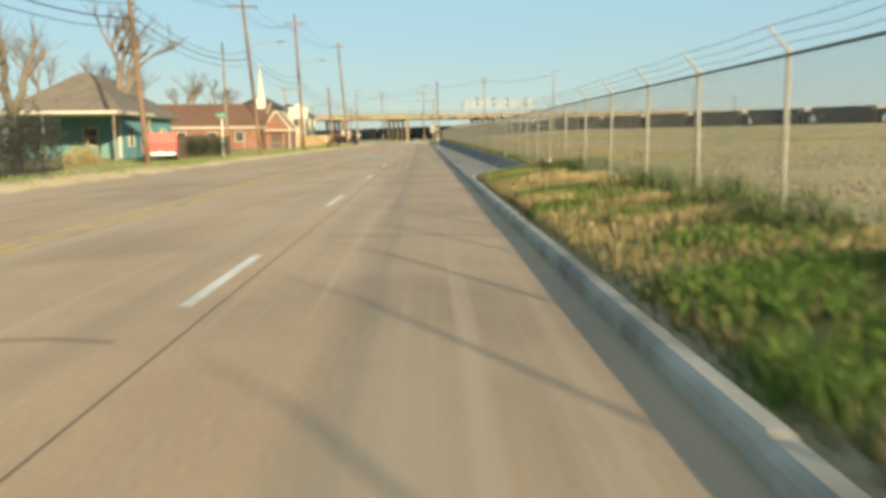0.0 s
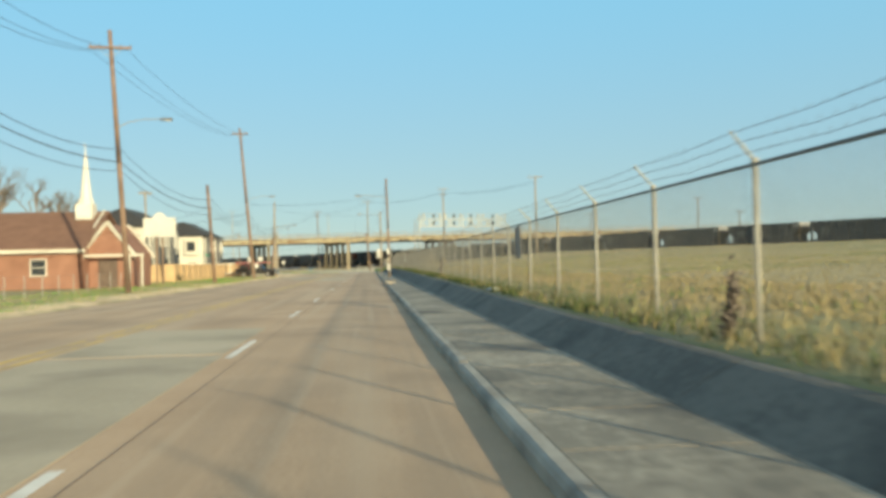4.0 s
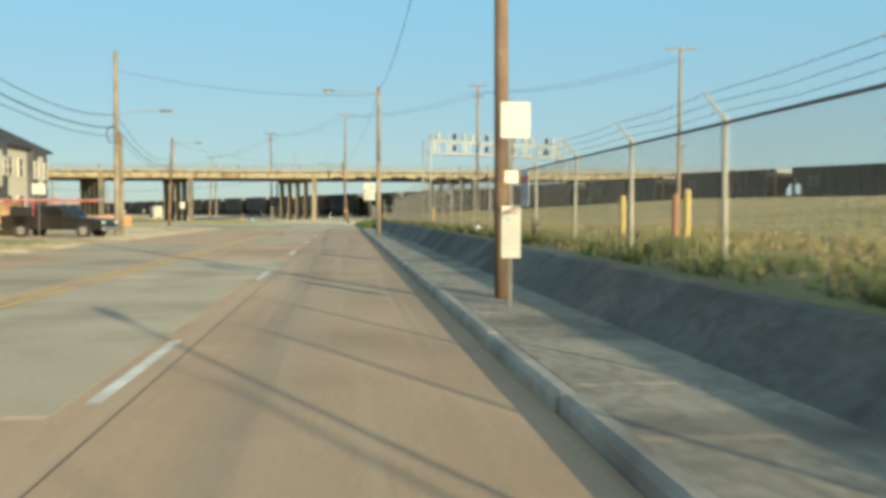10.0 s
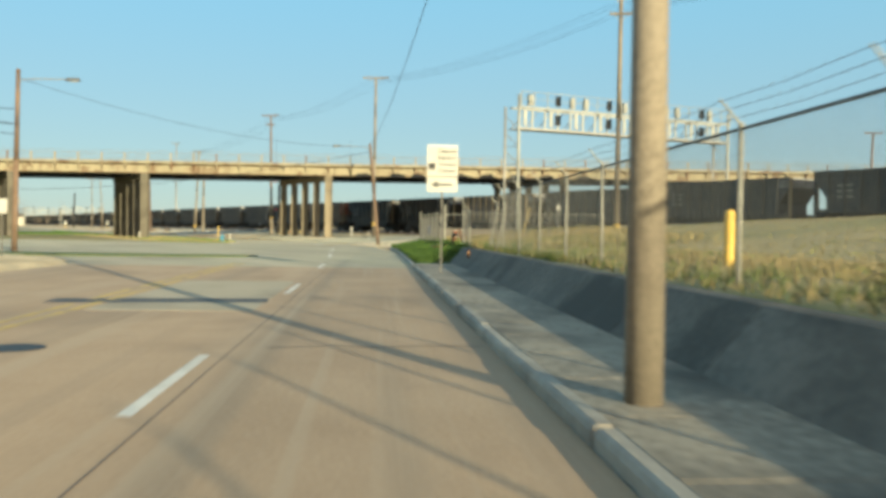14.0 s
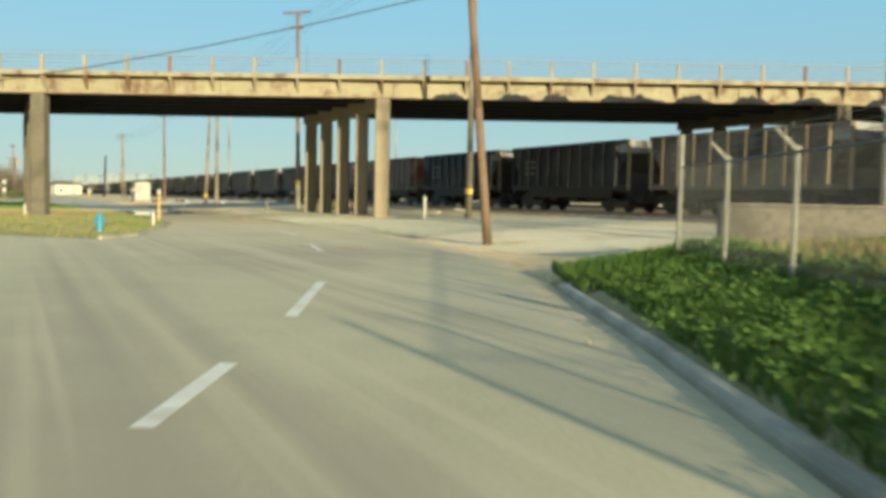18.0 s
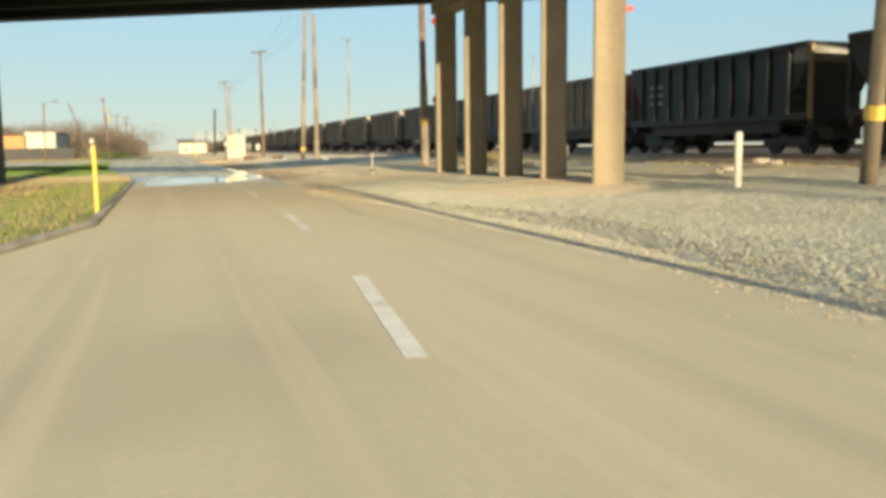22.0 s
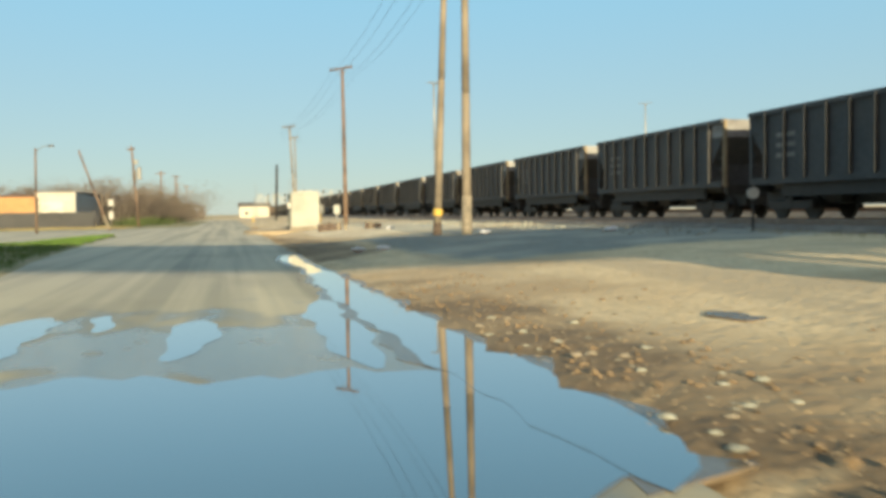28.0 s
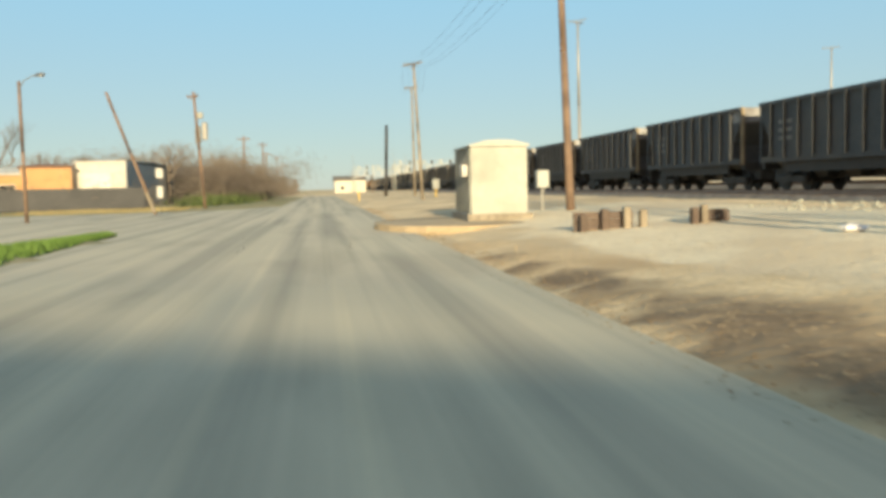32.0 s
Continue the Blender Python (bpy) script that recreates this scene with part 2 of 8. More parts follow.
RAIL = mat("rail_steel", (.16, .10, .07), (.24, .17, .12), 3, .5, .001, metal=.4)
WHITE = mat("white_paint", (.48, .47, .41), (.58, .56, .49), .8, .6, .001, 8)
WHITE_METAL = mat("white_sheet_metal", (.31, .32, .295), (.385, .395, .36), .6, .65, .001, 8, stain=(.265, .27, .245), stain_scale=.4)
SIGN_BACK = mat("bare_sign_metal", (.10, .105, .11), (.15, .155, .155), 2, .5, 0, metal=.3)
SIGN_WHITE = mat("sign_white", (.43, .43, .39), (.50, .495, .455), 2, .6)
SIGN_GREEN = mat("sign_green", (.02, .20, .12), (.03, .24, .15), 2, .5)
SIGN_RED = mat("sign_red", (.45, .05, .04), (.52, .08, .06), 2, .5)
SIGN_BLUE = mat("sign_grey_blue", (.42, .45, .50), (.50, .53, .57), 2, .5)
BLACK = mat("black_plastic", (.012, .012, .013), (.025, .025, .025), 4, .5)
YELLOW = mat("yellow_enamel", (.70, .45, .06), (.76, .53, .12), 3, .55)
ORANGE = mat("orange_plastic", (.75, .16, .03), (.82, .22, .05), 3, .55)
ROOF_BROWN = mat("brown_shingles", (.13, .07, .045), (.185, .102, .068), 1.2, .9, .01, 18)
ROOF_GREY = mat("grey_shingles", (.12, .105, .085), (.19, .165, .135), 1.2, .9, .01, 18)
ROOF_BLACK = mat("black_shingles", (.025, .025, .026), (.045, .044, .043), 1.2, .9, .01, 18)
BRICK = mat("red_brick", (.185, .092, .062), (.255, .135, .092), 1.2, .85, .006, 30)
BRICK_ORANGE = mat("orange_brick", (.42, .235, .10), (.50, .295, .135), 1.2, .85, .006, 30)
SIDING = mat("white_siding", (.42, .405, .34), (.50, .48, .41), .7, .7, .002, 20)
SIDING_GREY = mat("charcoal_siding", (.045, .05, .058), (.07, .075, .082), .7, .7, .002, 20)
TEAL = mat("teal_siding", (.10, .25, .265), (.14, .31, .325), .7, .7, .002, 20)
TRUCK_RED = mat("red_car_paint", (.52, .022, .012), (.58, .03, .016), 1, .45)
TRUCK_BLACK = mat("black_car_paint", (.012, .012, .014), (.02, .02, .022), 1, .25)
TYRE = mat("tyre_rubber", (.015, .015, .015), (.03, .03, .028), 6, .8)
CHROME = mat("dull_chrome", (.45, .45, .45), (.55, .55, .55), 5, .3, metal=.8)
BARK = mat("grey_bark", (.11, .088, .068), (.175, .145, .115), 3, .9, .008, 8)
TWIG = mat("brown_twigs", (.125, .105, .085), (.19, .16, .13), .5, .9)
SHRUB = mat("dark_shrub_leaves", (.012, .022, .010), (.03, .045, .02), 2, .8, 0, 6)
TARP = mat("grey_windscreen_cloth", (.045, .047, .05), (.07, .071, .073), .6, .85, .004, 12)
BAG = mat("white_plastic_bag", (.70, .70, .70), (.80, .80, .80), 6, .4)
JUNK = mat("brown_scrap", (.12, .06, .035), (.22, .12, .07), 3, .85, .01)

GLASS = bpy.data.materials.new("window_glass")
GLASS.use_nodes = True
GLASS.node_tree.nodes["Principled BSDF"].inputs["Base Color"].default_value = (.03, .035, .04, 1)
GLASS.node_tree.nodes["Principled BSDF"].inputs["Roughness"].default_value = .08
WATER = bpy.data.materials.new("still_water")
WATER.use_nodes = True
wt = WATER.node_tree
wt.nodes["Principled BSDF"].inputs["Base Color"].default_value = (.05, .045, .035, 1)
wt.nodes["Principled BSDF"].inputs["Roughness"].default_value = .03
wt.nodes["Principled BSDF"].inputs["Coat Weight"].default_value = 1.0
wt.nodes["Principled BSDF"].inputs["Coat Roughness"].default_value = .02
wt.nodes["Principled BSDF"].inputs["Coat IOR"].default_value = 1.7
wt.nodes["Principled BSDF"].inputs["IOR"].default_value = 1.7
MUD = mat("wet_mud", (.13, .105, .075), (.19, .15, .105), 2, .25, .004, 10)


def soaked(m):
    """A stretch of the second road is wet in streaks: darker and glossy."""
    t = m.node_tree
    b = t.nodes["Principled BSDF"]
    g, turn, squash, noise = (t.nodes.new(k) for k in ("ShaderNodeNewGeometry", "ShaderNodeVectorRotate", "ShaderNodeVectorMath", "ShaderNodeTexNoise"))
    turn.rotation_type = "Z_AXIS"
    turn.inputs["Angle"].default_value = -BEND
    t.links.new(g.outputs["Position"], turn.inputs["Vector"])
    squash.operation = "MULTIPLY"
    squash.inputs[1].default_value = (1.0, .6, 1)
    t.links.new(turn.outputs[0], squash.inputs[0])
    noise.inputs["Scale"].default_value, noise.inputs["Detail"].default_value = 1.2, 5.0
    t.links.new(squash.outputs[0], noise.inputs["Vector"])
    split = t.nodes.new("ShaderNodeSeparateXYZ")
    t.links.new(turn.outputs[0], split.inputs[0])
    total = noise.outputs[0]
    for lo, hi, a, c in ((242.5, 245.5, -.75, -.2), (250.5, 257.5, 0, -.6)):
        r = t.nodes.new("ShaderNodeMapRange")
        for k, v in enumerate((lo, hi, a, c)):
            r.inputs[k + 1].default_value = v
        t.links.new(split.outputs["Y"], r.inputs[0])
        s = t.nodes.new("ShaderNodeMath")
        s.operation = "ADD"
        t.links.new(total, s.inputs[0])
        t.links.new(r.outputs[0], s.inputs[1])
        total = s.outputs[0]
    wet = t.nodes.new("ShaderNodeMapRange")
    wet.inputs[1].default_value, wet.inputs[2].default_value = .02, .22
    t.links.new(total, wet.inputs[0])
    dark = t.nodes.new("ShaderNodeMix")
    dark.data_type, dark.blend_type = "RGBA", "MULTIPLY"
    dark.inputs[7].default_value = (.45, .45, .46, 1)
    t.links.new(wet.outputs[0], dark.inputs[0])
    t.links.new(b.inputs["Base Color"].links[0].from_socket, dark.inputs[6])
    t.links.new(dark.outputs[2], b.inputs["Base Color"])
    gloss = t.nodes.new("ShaderNodeMapRange")
    gloss.inputs[3].default_value, gloss.inputs[4].default_value = .85, .13
    t.links.new(wet.outputs[0], gloss.inputs[0])
    t.links.new(gloss.outputs[0], b.inputs["Roughness"])


soaked(ASPHALT_GREY)


def tracked(m, s0, s1):
    """Beyond s0..s1 along the second road traffic has left long dark and pale bands."""
    t = m.node_tree
    b = t.nodes["Principled BSDF"]
    g, turn, split = (t.nodes.new(k) for k in ("ShaderNodeNewGeometry", "ShaderNodeVectorRotate", "ShaderNodeSeparateXYZ"))
    turn.rotation_type = "Z_AXIS"
    turn.inputs["Angle"].default_value = -BEND
    t.links.new(g.outputs["Position"], turn.inputs["Vector"])
    t.links.new(turn.outputs[0], split.inputs[0])
    begin = t.nodes.new("ShaderNodeMapRange")
    begin.inputs[1].default_value, begin.inputs[2].default_value = s0, s1
    t.links.new(split.outputs["Y"], begin.inputs[0])
    for (across, along), lo, hi, tone in (((1.25, .022), .44, .62, (.68, .69, .71, 1)), ((.55, .16), .5, .66, (.84, .84, .84, 1)), ((2.6, .03), .56, .72, (1.16, 1.14, 1.1, 1))):
        squash, n, r, w, x = (t.nodes.new(k) for k in ("ShaderNodeVectorMath", "ShaderNodeTexNoise", "ShaderNodeMapRange", "ShaderNodeMath", "ShaderNodeMix"))
        squash.operation, w.operation, x.data_type, x.blend_type = "MULTIPLY", "MULTIPLY", "RGBA", "MULTIPLY"
        squash.inputs[1].default_value = (across, along, 1)
        t.links.new(turn.outputs[0], squash.inputs[0])
        n.inputs["Scale"].default_value, n.inputs["Detail"].default_value = 1.0, 4.0
        t.links.new(squash.outputs[0], n.inputs["Vector"])
        r.inputs[1].default_value, r.inputs[2].default_value = lo, hi
        t.links.new(n.outputs[0], r.inputs[0])
        t.links.new(r.outputs[0], w.inputs[0])
        t.links.new(begin.outputs[0], w.inputs[1])
        x.inputs[7].default_value = tone
        t.links.new(w.outputs[0], x.inputs[0])
        t.links.new(b.inputs["Base Color"].links[0].from_socket, x.inputs[6])
        t.links.new(x.outputs[2], b.inputs["Base Color"])


tracked(ASPHALT_GREY, 236, 256)

# ---- mesh building ----
class Shape:
    """Collects points and faces of one mesh."""
    def __init__(self):
        self.v, self.f = [], []

    def add(self, pts, faces):
        n = len(self.v)
        self.v += [tuple(p) for p in pts]
        self.f += [tuple(i + n for i in q) for q in faces]
        return self

    def box(self, c, s, rz=0.0, chamfer=0.0, m=None):
        x, y, z = (k / 2 for k in s)
        if chamfer <= 0:
            pts = [(i * x, j * y, k * z) for k in (-1, 1) for j in (-1, 1) for i in (-1, 1)]
            faces = [(0, 2, 3, 1), (4, 5, 7, 6), (0, 1, 5, 4), (2, 6, 7, 3), (0, 4, 6, 2), (1, 3, 7, 5)]
        else:
            r = min(chamfer, x * .9, y * .9)
            ring = [(x, -y + r), (x, y - r), (x - r, y), (-x + r, y), (-x, y - r), (-x, -y + r), (-x + r, -y), (x - r, -y)]
            t = min(r, z * .9)
            inner = [(px * (1 - t / x), py * (1 - t / y)) for px, py in ring]
            pts = [(px, py, -z) for px, py in ring] + [(px, py, z - t) for px, py in ring] + [(px, py, z) for px, py in inner]
            faces = [tuple(range(7, -1, -1)), tuple(range(16, 24))]
            for k in (0, 8):
                faces += [(k + i, k + (i + 1) % 8, k + 8 + (i + 1) % 8, k + 8 + i) for i in range(8)]
        turn = m or (Matrix.Translation(c) @ Matrix.Rotation(radians(rz), 4, "Z"))
        if m is not None:
            turn = m @ Matrix.Translation(c)
        return self.add([turn @ Vector(p) for p in pts], faces)

    def rod(self, a, b, r0, r1=None, n=8, caps=True):
        a, b = Vector(a), Vector(b)
        r1 = r0 if r1 is None else r1
        d = (b - a).normalized()
        u = d.orthogonal().normalized()
        w = d.cross(u)
        ang = [2 * math.pi * i / n for i in range(n)]
        pts = [a + (u * math.cos(t) + w * math.sin(t)) * r0 for t in ang] + [b + (u * math.cos(t) + w * math.sin(t)) * r1 for t in ang]
        faces = [(i, (i + 1) % n, n + (i + 1) % n, n + i) for i in range(n)]
        if caps:
            faces += [tuple(range(n - 1, -1, -1)), tuple(range(n, 2 * n))]
        return self.add(pts, faces)

    def tube(self, pts, r, n=5):
        pts = [Vector(p) for p in pts]
        rings = []
        for i, p in enumerate(pts):
            d = (pts[min(i + 1, len(pts) - 1)] - pts[max(i - 1, 0)]).normalized()
            u = d.cross(Vector((.013, .21, .977))).normalized() if abs(d.z) < .95 else d.cross(Vector((0, 1, 0))).normalized()
            w = d.cross(u)
            rings += [p + (u * math.cos(6.2832 * j / n) + w * math.sin(6.2832 * j / n)) * r for j in range(n)]
        k = len(pts)
        faces = [(i * n + j, i * n + (j + 1) % n, (i + 1) * n + (j + 1) % n, (i + 1) * n + j) for i in range(k - 1) for j in range(n)]
        return self.add(rings, faces + [tuple(range(n - 1, -1, -1)), tuple(range((k - 1) * n, k * n))])

    def extrude(self, outline, z0, z1):
        """An upright prism over a flat outline (counter-clockwise)."""
        n = len(outline)
        pts = [(x, y, z0) for x, y in outline] + [(x, y, z1) for x, y in outline]
        return self.add(pts, [tuple(range(n - 1, -1, -1)), tuple(range(n, 2 * n))] + [(i, (i + 1) % n, n + (i + 1) % n, n + i) for i in range(n)])

    def slide(self, profile, a, b):
        """A profile of (across, up) pushed from a to b along a straight line."""
        a, b = Vector(a), Vector(b)
        d = (b - a).normalized()
        side = d.cross(Vector((0, 0, 1))).normalized()
        n = len(profile)
        pts = [p + side * u + Vector((0, 0, w)) for p in (a, b) for u, w in profile]
        return self.add(pts, [(i, (i + 1) % n, n + (i + 1) % n, n + i) for i in range(n)] + [tuple(range(n - 1, -1, -1)), tuple(range(n, 2 * n))])

    def mesh(self, name, material, smooth=False):
        me = bpy.data.meshes.new(name)
        me.from_pydata([tuple(p) for p in self.v], [], self.f)
        me.materials.append(material)
        if smooth:
            me.polygons.foreach_set("use_smooth", [True] * len(me.polygons))
        me.update()
        return me


def thing(name, label, category, at=(0, 0, 0), rz=0.0, group="", kind=""):
    ob = new(name)
    ob.empty_display_size = 0.3
    ob.matrix_world = pose(*at, 0, 0, rz)
    return tagged(ob, label, category, group, kind)


def part(name, shape, material, parent, label="", smooth=False, at=None, rz=0.0):
    me = shape if isinstance(shape, bpy.types.Mesh) else shape.mesh(name, material, smooth)
    ob = new(name, me)
    ob.parent = parent
    if at is not None:
        ob.matrix_basis = pose(*at, 0, 0, rz)
    return tagged(ob, label)


def solid(name, shape, material, label, category, kind="", group="", smooth=False):
    ob = new(name, shape if isinstance(shape, bpy.types.Mesh) else shape.mesh(name, material, smooth))
    return tagged(ob, label, category, group, kind)


rng = random.Random(7)
nrng = np.random.default_rng(11)

# ---- the plan ----
# first road along +y; the second bends 27.5 degrees to the left
DIR2, SIDE2 = Vector((-math.sin(BEND), math.cos(BEND), 0)), Vector((math.cos(BEND), math.sin(BEND), 0))


def on2(n, s, z=0.0):
    """A place beside the second road: n metres across, s metres along."""
    return SIDE2 * n + DIR2 * s + Vector((0, 0, z))


KERB_X, DASH_X, YELLOW_X, LEFT_X, FENCE_X = 1.5, -1.77, -4.9, -10.6, 4.3


def wall_top(y):
    return float(np.interp(y, [14, 30, 70, 110, 157, 191], [.30, .42, .55, .66, .80, .74]))


def fence_rail(y):
    return float(np.interp(y, [-60, 1, 25, 70, 135, 157, 192], [2.2, 2.23, 2.27, 2.36, 2.45, 2.66, 2.6]))

def track_rise(s):
    """How far the railway climbs back along the field."""
    return np.interp(s, [-100, 150, 200], [1.1, 1.0, 0])


# ---- ground and roads ----
def ground_material():
    """Grass, field, dirt and crushed stone, mixed by soft masks with noisy edges."""
    m = mat("mixed_ground", (.30, .25, .13), (.20, .20, .075), .25, .95, .07, 20, stain=(.36, .29, .17), stain_scale=.1)
    t = m.node_tree
    bsdf = t.nodes["Principled BSDF"]
    geo = t.nodes.new("ShaderNodeNewGeometry")
    def noise_at(s, detail=5.0):
        n = t.nodes.new("ShaderNodeTexNoise")
        n.inputs["Scale"].default_value, n.inputs["Detail"].default_value = s, detail
        t.links.new(geo.outputs["Position"], n.inputs["Vector"])
        return n.outputs[0]
    def ranged(src, lo, hi):
        n = t.nodes.new("ShaderNodeMapRange")
        n.inputs[1].default_value, n.inputs[2].default_value = lo, hi
        t.links.new(src, n.inputs[0])
        return n.outputs[0]
    def mix(fac, x, y):
        n = t.nodes.new("ShaderNodeMix")
        n.data_type = "RGBA"
        t.links.new(fac, n.inputs[0])
        for socket, v in ((n.inputs[6], x), (n.inputs[7], y)):
            if isinstance(v, tuple):
                socket.default_value = (*v, 1)
            else:
                t.links.new(v, socket)
        return n.outputs[2]
    def tones(a, b, c, s1, s2, s3):
        x = mix(ranged(noise_at(s2, 7.0), .35, .65), a, b)
        x = mix(ranged(noise_at(s3, 8.0), .45, .75), x, tuple(k * .72 for k in b))
        return mix(ranged(noise_at(s1), .48, .64), x, c)
    col = bsdf.inputs["Base Color"].links[0].from_socket
    sets = {"field": tones((.50, .385, .19), (.41, .33, .16), (.27, .255, .105), .06, .5, 9),
            "dirt": tones((.80, .63, .385), (.65, .50, .295), (.46, .335, .19), .2, 1.1, 11),
            "dark_gravel": tones((.30, .295, .25), (.22, .22, .19), (.38, .355, .285), .3, 3, 20),
            "mud": tones((.27, .19, .105), (.19, .132, .076), (.38, .275, .155), .5, 2.2, 12),
            "sand": tones((.84, .72, .50), (.74, .625, .43), (.62, .50, .33), .3, 1.6, 12),
            "stone": tones((.41, .40, .315), (.33, .325, .26), (.50, .45, .33), .25, 6, 24)}
    turn = t.nodes.new("ShaderNodeVectorRotate")
    turn.rotation_type = "Z_AXIS"
    turn.inputs["Angle"].default_value = -BEND
    t.links.new(geo.outputs["Position"], turn.inputs["Vector"])
    squash = t.nodes.new("ShaderNodeVectorMath")
    squash.operation = "MULTIPLY"
    squash.inputs[1].default_value = (.8, .07, 1)
    t.links.new(turn.outputs[0], squash.inputs[0])
    wheel = t.nodes.new("ShaderNodeTexNoise")
    wheel.inputs["Scale"].default_value, wheel.inputs["Detail"].default_value = 1.0, 6.0
    t.links.new(squash.outputs[0], wheel.inputs["Vector"])
    sets["dirt"] = mix(ranged(wheel.outputs[0], .52, .66), sets["dirt"], (.50, .395, .25))
    edge = noise_at(.7, 6.0)
    for key in ("field", "dirt", "stone", "dark_gravel", "mud", "sand"):
        at = t.nodes.new("ShaderNodeAttribute")
        at.attribute_name = key
        add = t.nodes.new("ShaderNodeMath")
        add.operation = "ADD"
        t.links.new(at.outputs["Fac"], add.inputs[0])
        t.links.new(edge, add.inputs[1])
        col = mix(ranged(add.outputs[0], .85, 1.15), col, sets[key])
    t.links.new(col, bsdf.inputs["Base Color"])
    return m


GROUND_MIX = ground_material()
SEAM = mat("sealed_seam", (.125, .10, .08), (.17, .135, .105), 2, .8, .002)

ROAD1 = [(KERB_X, -70), (KERB_X, 188.4), (LEFT_X, 188.4), (LEFT_X, -70)]
ROAD2 = [(1.5, 188.4), (1.5, 205), (1.4, 211), (1.2, 217), (.95, 221), (.1, 226.5), (-2.1, 233.4), (-5.6, 242.6),
         tuple(on2(106.3, 224).xy), tuple(on2(105.6, 231).xy), tuple(on2(105.4, 300).xy), tuple(on2(105.2, 900).xy),
         tuple(on2(98.6, 900).xy), tuple(on2(98.8, 350).xy), tuple(on2(92, 339).xy), tuple(on2(40, 333).xy),
         tuple(on2(40, 290).xy), tuple(on2(88, 286.5).xy), tuple(on2(92.8, 289).xy), tuple(on2(93.5, 297).xy), tuple(on2(95.2, 305).xy), tuple(on2(95.7, 304).xy),
         tuple(on2(95.8, 297).xy), tuple(on2(96.3, 287).xy), tuple(on2(97.3, 270).xy), tuple(on2(98.7, 257).xy), tuple(on2(99.7, 246).xy), tuple(on2(99.7, 240).xy), tuple(on2(99.7, 224).xy),
         (-12.7, 238), (-11.2, 231), (-11.4, 228.6), (-17, 230.5), (-80, 252), (-80, 214), (-18, 199), (-12.5, 193.5), (LEFT_X, 188.4)]


def flat(outline, z, name, material, label, category, kind="structure", skirt=.25):
    """A paved sheet with its side, over any outline."""
    from_tri = tessellate_polygon([[Vector((x, y, 0)) for x, y in outline]])
    s = Shape()
    n = len(outline)
    pts = [(x, y, z) for x, y in outline] + [(x, y, z - skirt) for x, y in outline]
    tris = []
    for a, b, c in from_tri:
        pa, pb, pc = (Vector(outline[i]) for i in (a, b, c))
        tris.append((a, b, c) if (pb - pa).cross(pc - pa) > 0 else (a, c, b))
    s.add(pts, tris + [(i, i + n, (i + 1) % n + n, (i + 1) % n) for i in range(n)])
    return solid(name, s, material, label, category, kind)


def edge_distance(px, py, outline):
    """Distance to an outline, negative inside; for arrays."""
    d = np.full(px.shape, 1e9)
    inside = np.zeros(px.shape, bool)
    for (ax, ay), (bx, by) in zip(outline, outline[1:] + outline[:1]):
        ex, ey = bx - ax, by - ay
        k = np.clip(((px - ax) * ex + (py - ay) * ey) / (ex * ex + ey * ey), 0, 1)
        d = np.minimum(d, np.hypot(px - ax - k * ex, py - ay - k * ey))
        if ay != by:
            inside ^= ((ay > py) != (by > py)) & (px < ex * (py - ay) / ey + ax)
    return np.where(inside, -d, d)


def terrain(px, py):
    """Height of the bare ground."""
    px, py = np.asarray(px, float), np.asarray(py, float)
    d = np.minimum(edge_distance(px, py, ROAD1), edge_distance(px, py, ROAD2))
    n, s = px * SIDE2.x + py * SIDE2.y, px * DIR2.x + py * DIR2.y
    base = np.interp(py, [-60, 1, 25, 70, 110, 157, 186, 192, 219, 226], [.25, .33, .43, .66, .84, .86, .74, .60, .57, .35])
    top = np.interp(py, [14, 30, 70, 110, 157, 191], [.30, .42, .55, .66, .80, .74])
    walled = np.clip((py - 17.2) / 1.5, 0, 1) * np.clip((192 - py) / 2, 0, 1)
    under = np.interp(px, [1.5, 3.0, 3.75, 4.3], [0, 0, 1, 1])
    right = np.where(px < 3.75, walled * (-.12 + under * (top - .03)) + (1 - walled) * (.10 + np.clip((px - 1.6) / 2.1, 0, 1) * (base - .1)),
                     top + (base - top) * np.clip((px - 3.75) / .55, 0, 1))
    right = np.where(px > 4.3, base + (1.0 - base) * np.clip((px - 4.3) / np.interp(py, [180, 192], [14, 6]), 0, 1), right)
    # the field climbs to a crest beside the railway, which hides the wheels of the train
    across = np.clip((px - 4.3) / np.maximum((117 - .4617 * py) / .887 - 4.3, 12), 0, 1)
    across = np.clip((across - .12) / .8, 0, 1)
    crest = np.interp(s, [150, 190, 204], [1.9, .6, 0]) * across * across * (3 - 2 * across)
    crest = np.where(n > 119, crest * np.clip((123 - n) / 4, 0, 1) + (.25 + track_rise(s)) * np.clip((n - 119) / 4, 0, 1) * (s < 204), crest)
    right = np.where(px > 4.3, right + crest, right)
    beside = np.interp(n, [92, 105.4, 107, 112, 118.5, 121, 140], [.08, 0, .12, .42, .72, .82, .85])
    w = np.clip((py - 216) / 12, 0, 1)
    z = np.where(px > 1.4, right * (1 - w) + beside * w, np.where(n > 102.5, beside, .08))
    z = np.where((px < 1.4) & (py < 200), .08, z)
    bumps = .04 * np.sin(px * .9 + .3 * py) * np.sin(py * .55) + .02 * np.sin(px * 2.3) * np.sin(py * 1.9 + 1)
    z = z + bumps * np.clip((d - .6) / 3, 0, 1) * (np.abs(px - 3) > 1.6)
    z = np.where(d > 0, np.minimum(z, -.03 + d * .35), -.18)
    return np.where((d < .7) & (px > 1.4) & (px < 1.8) & (py < 205), -.05, z)


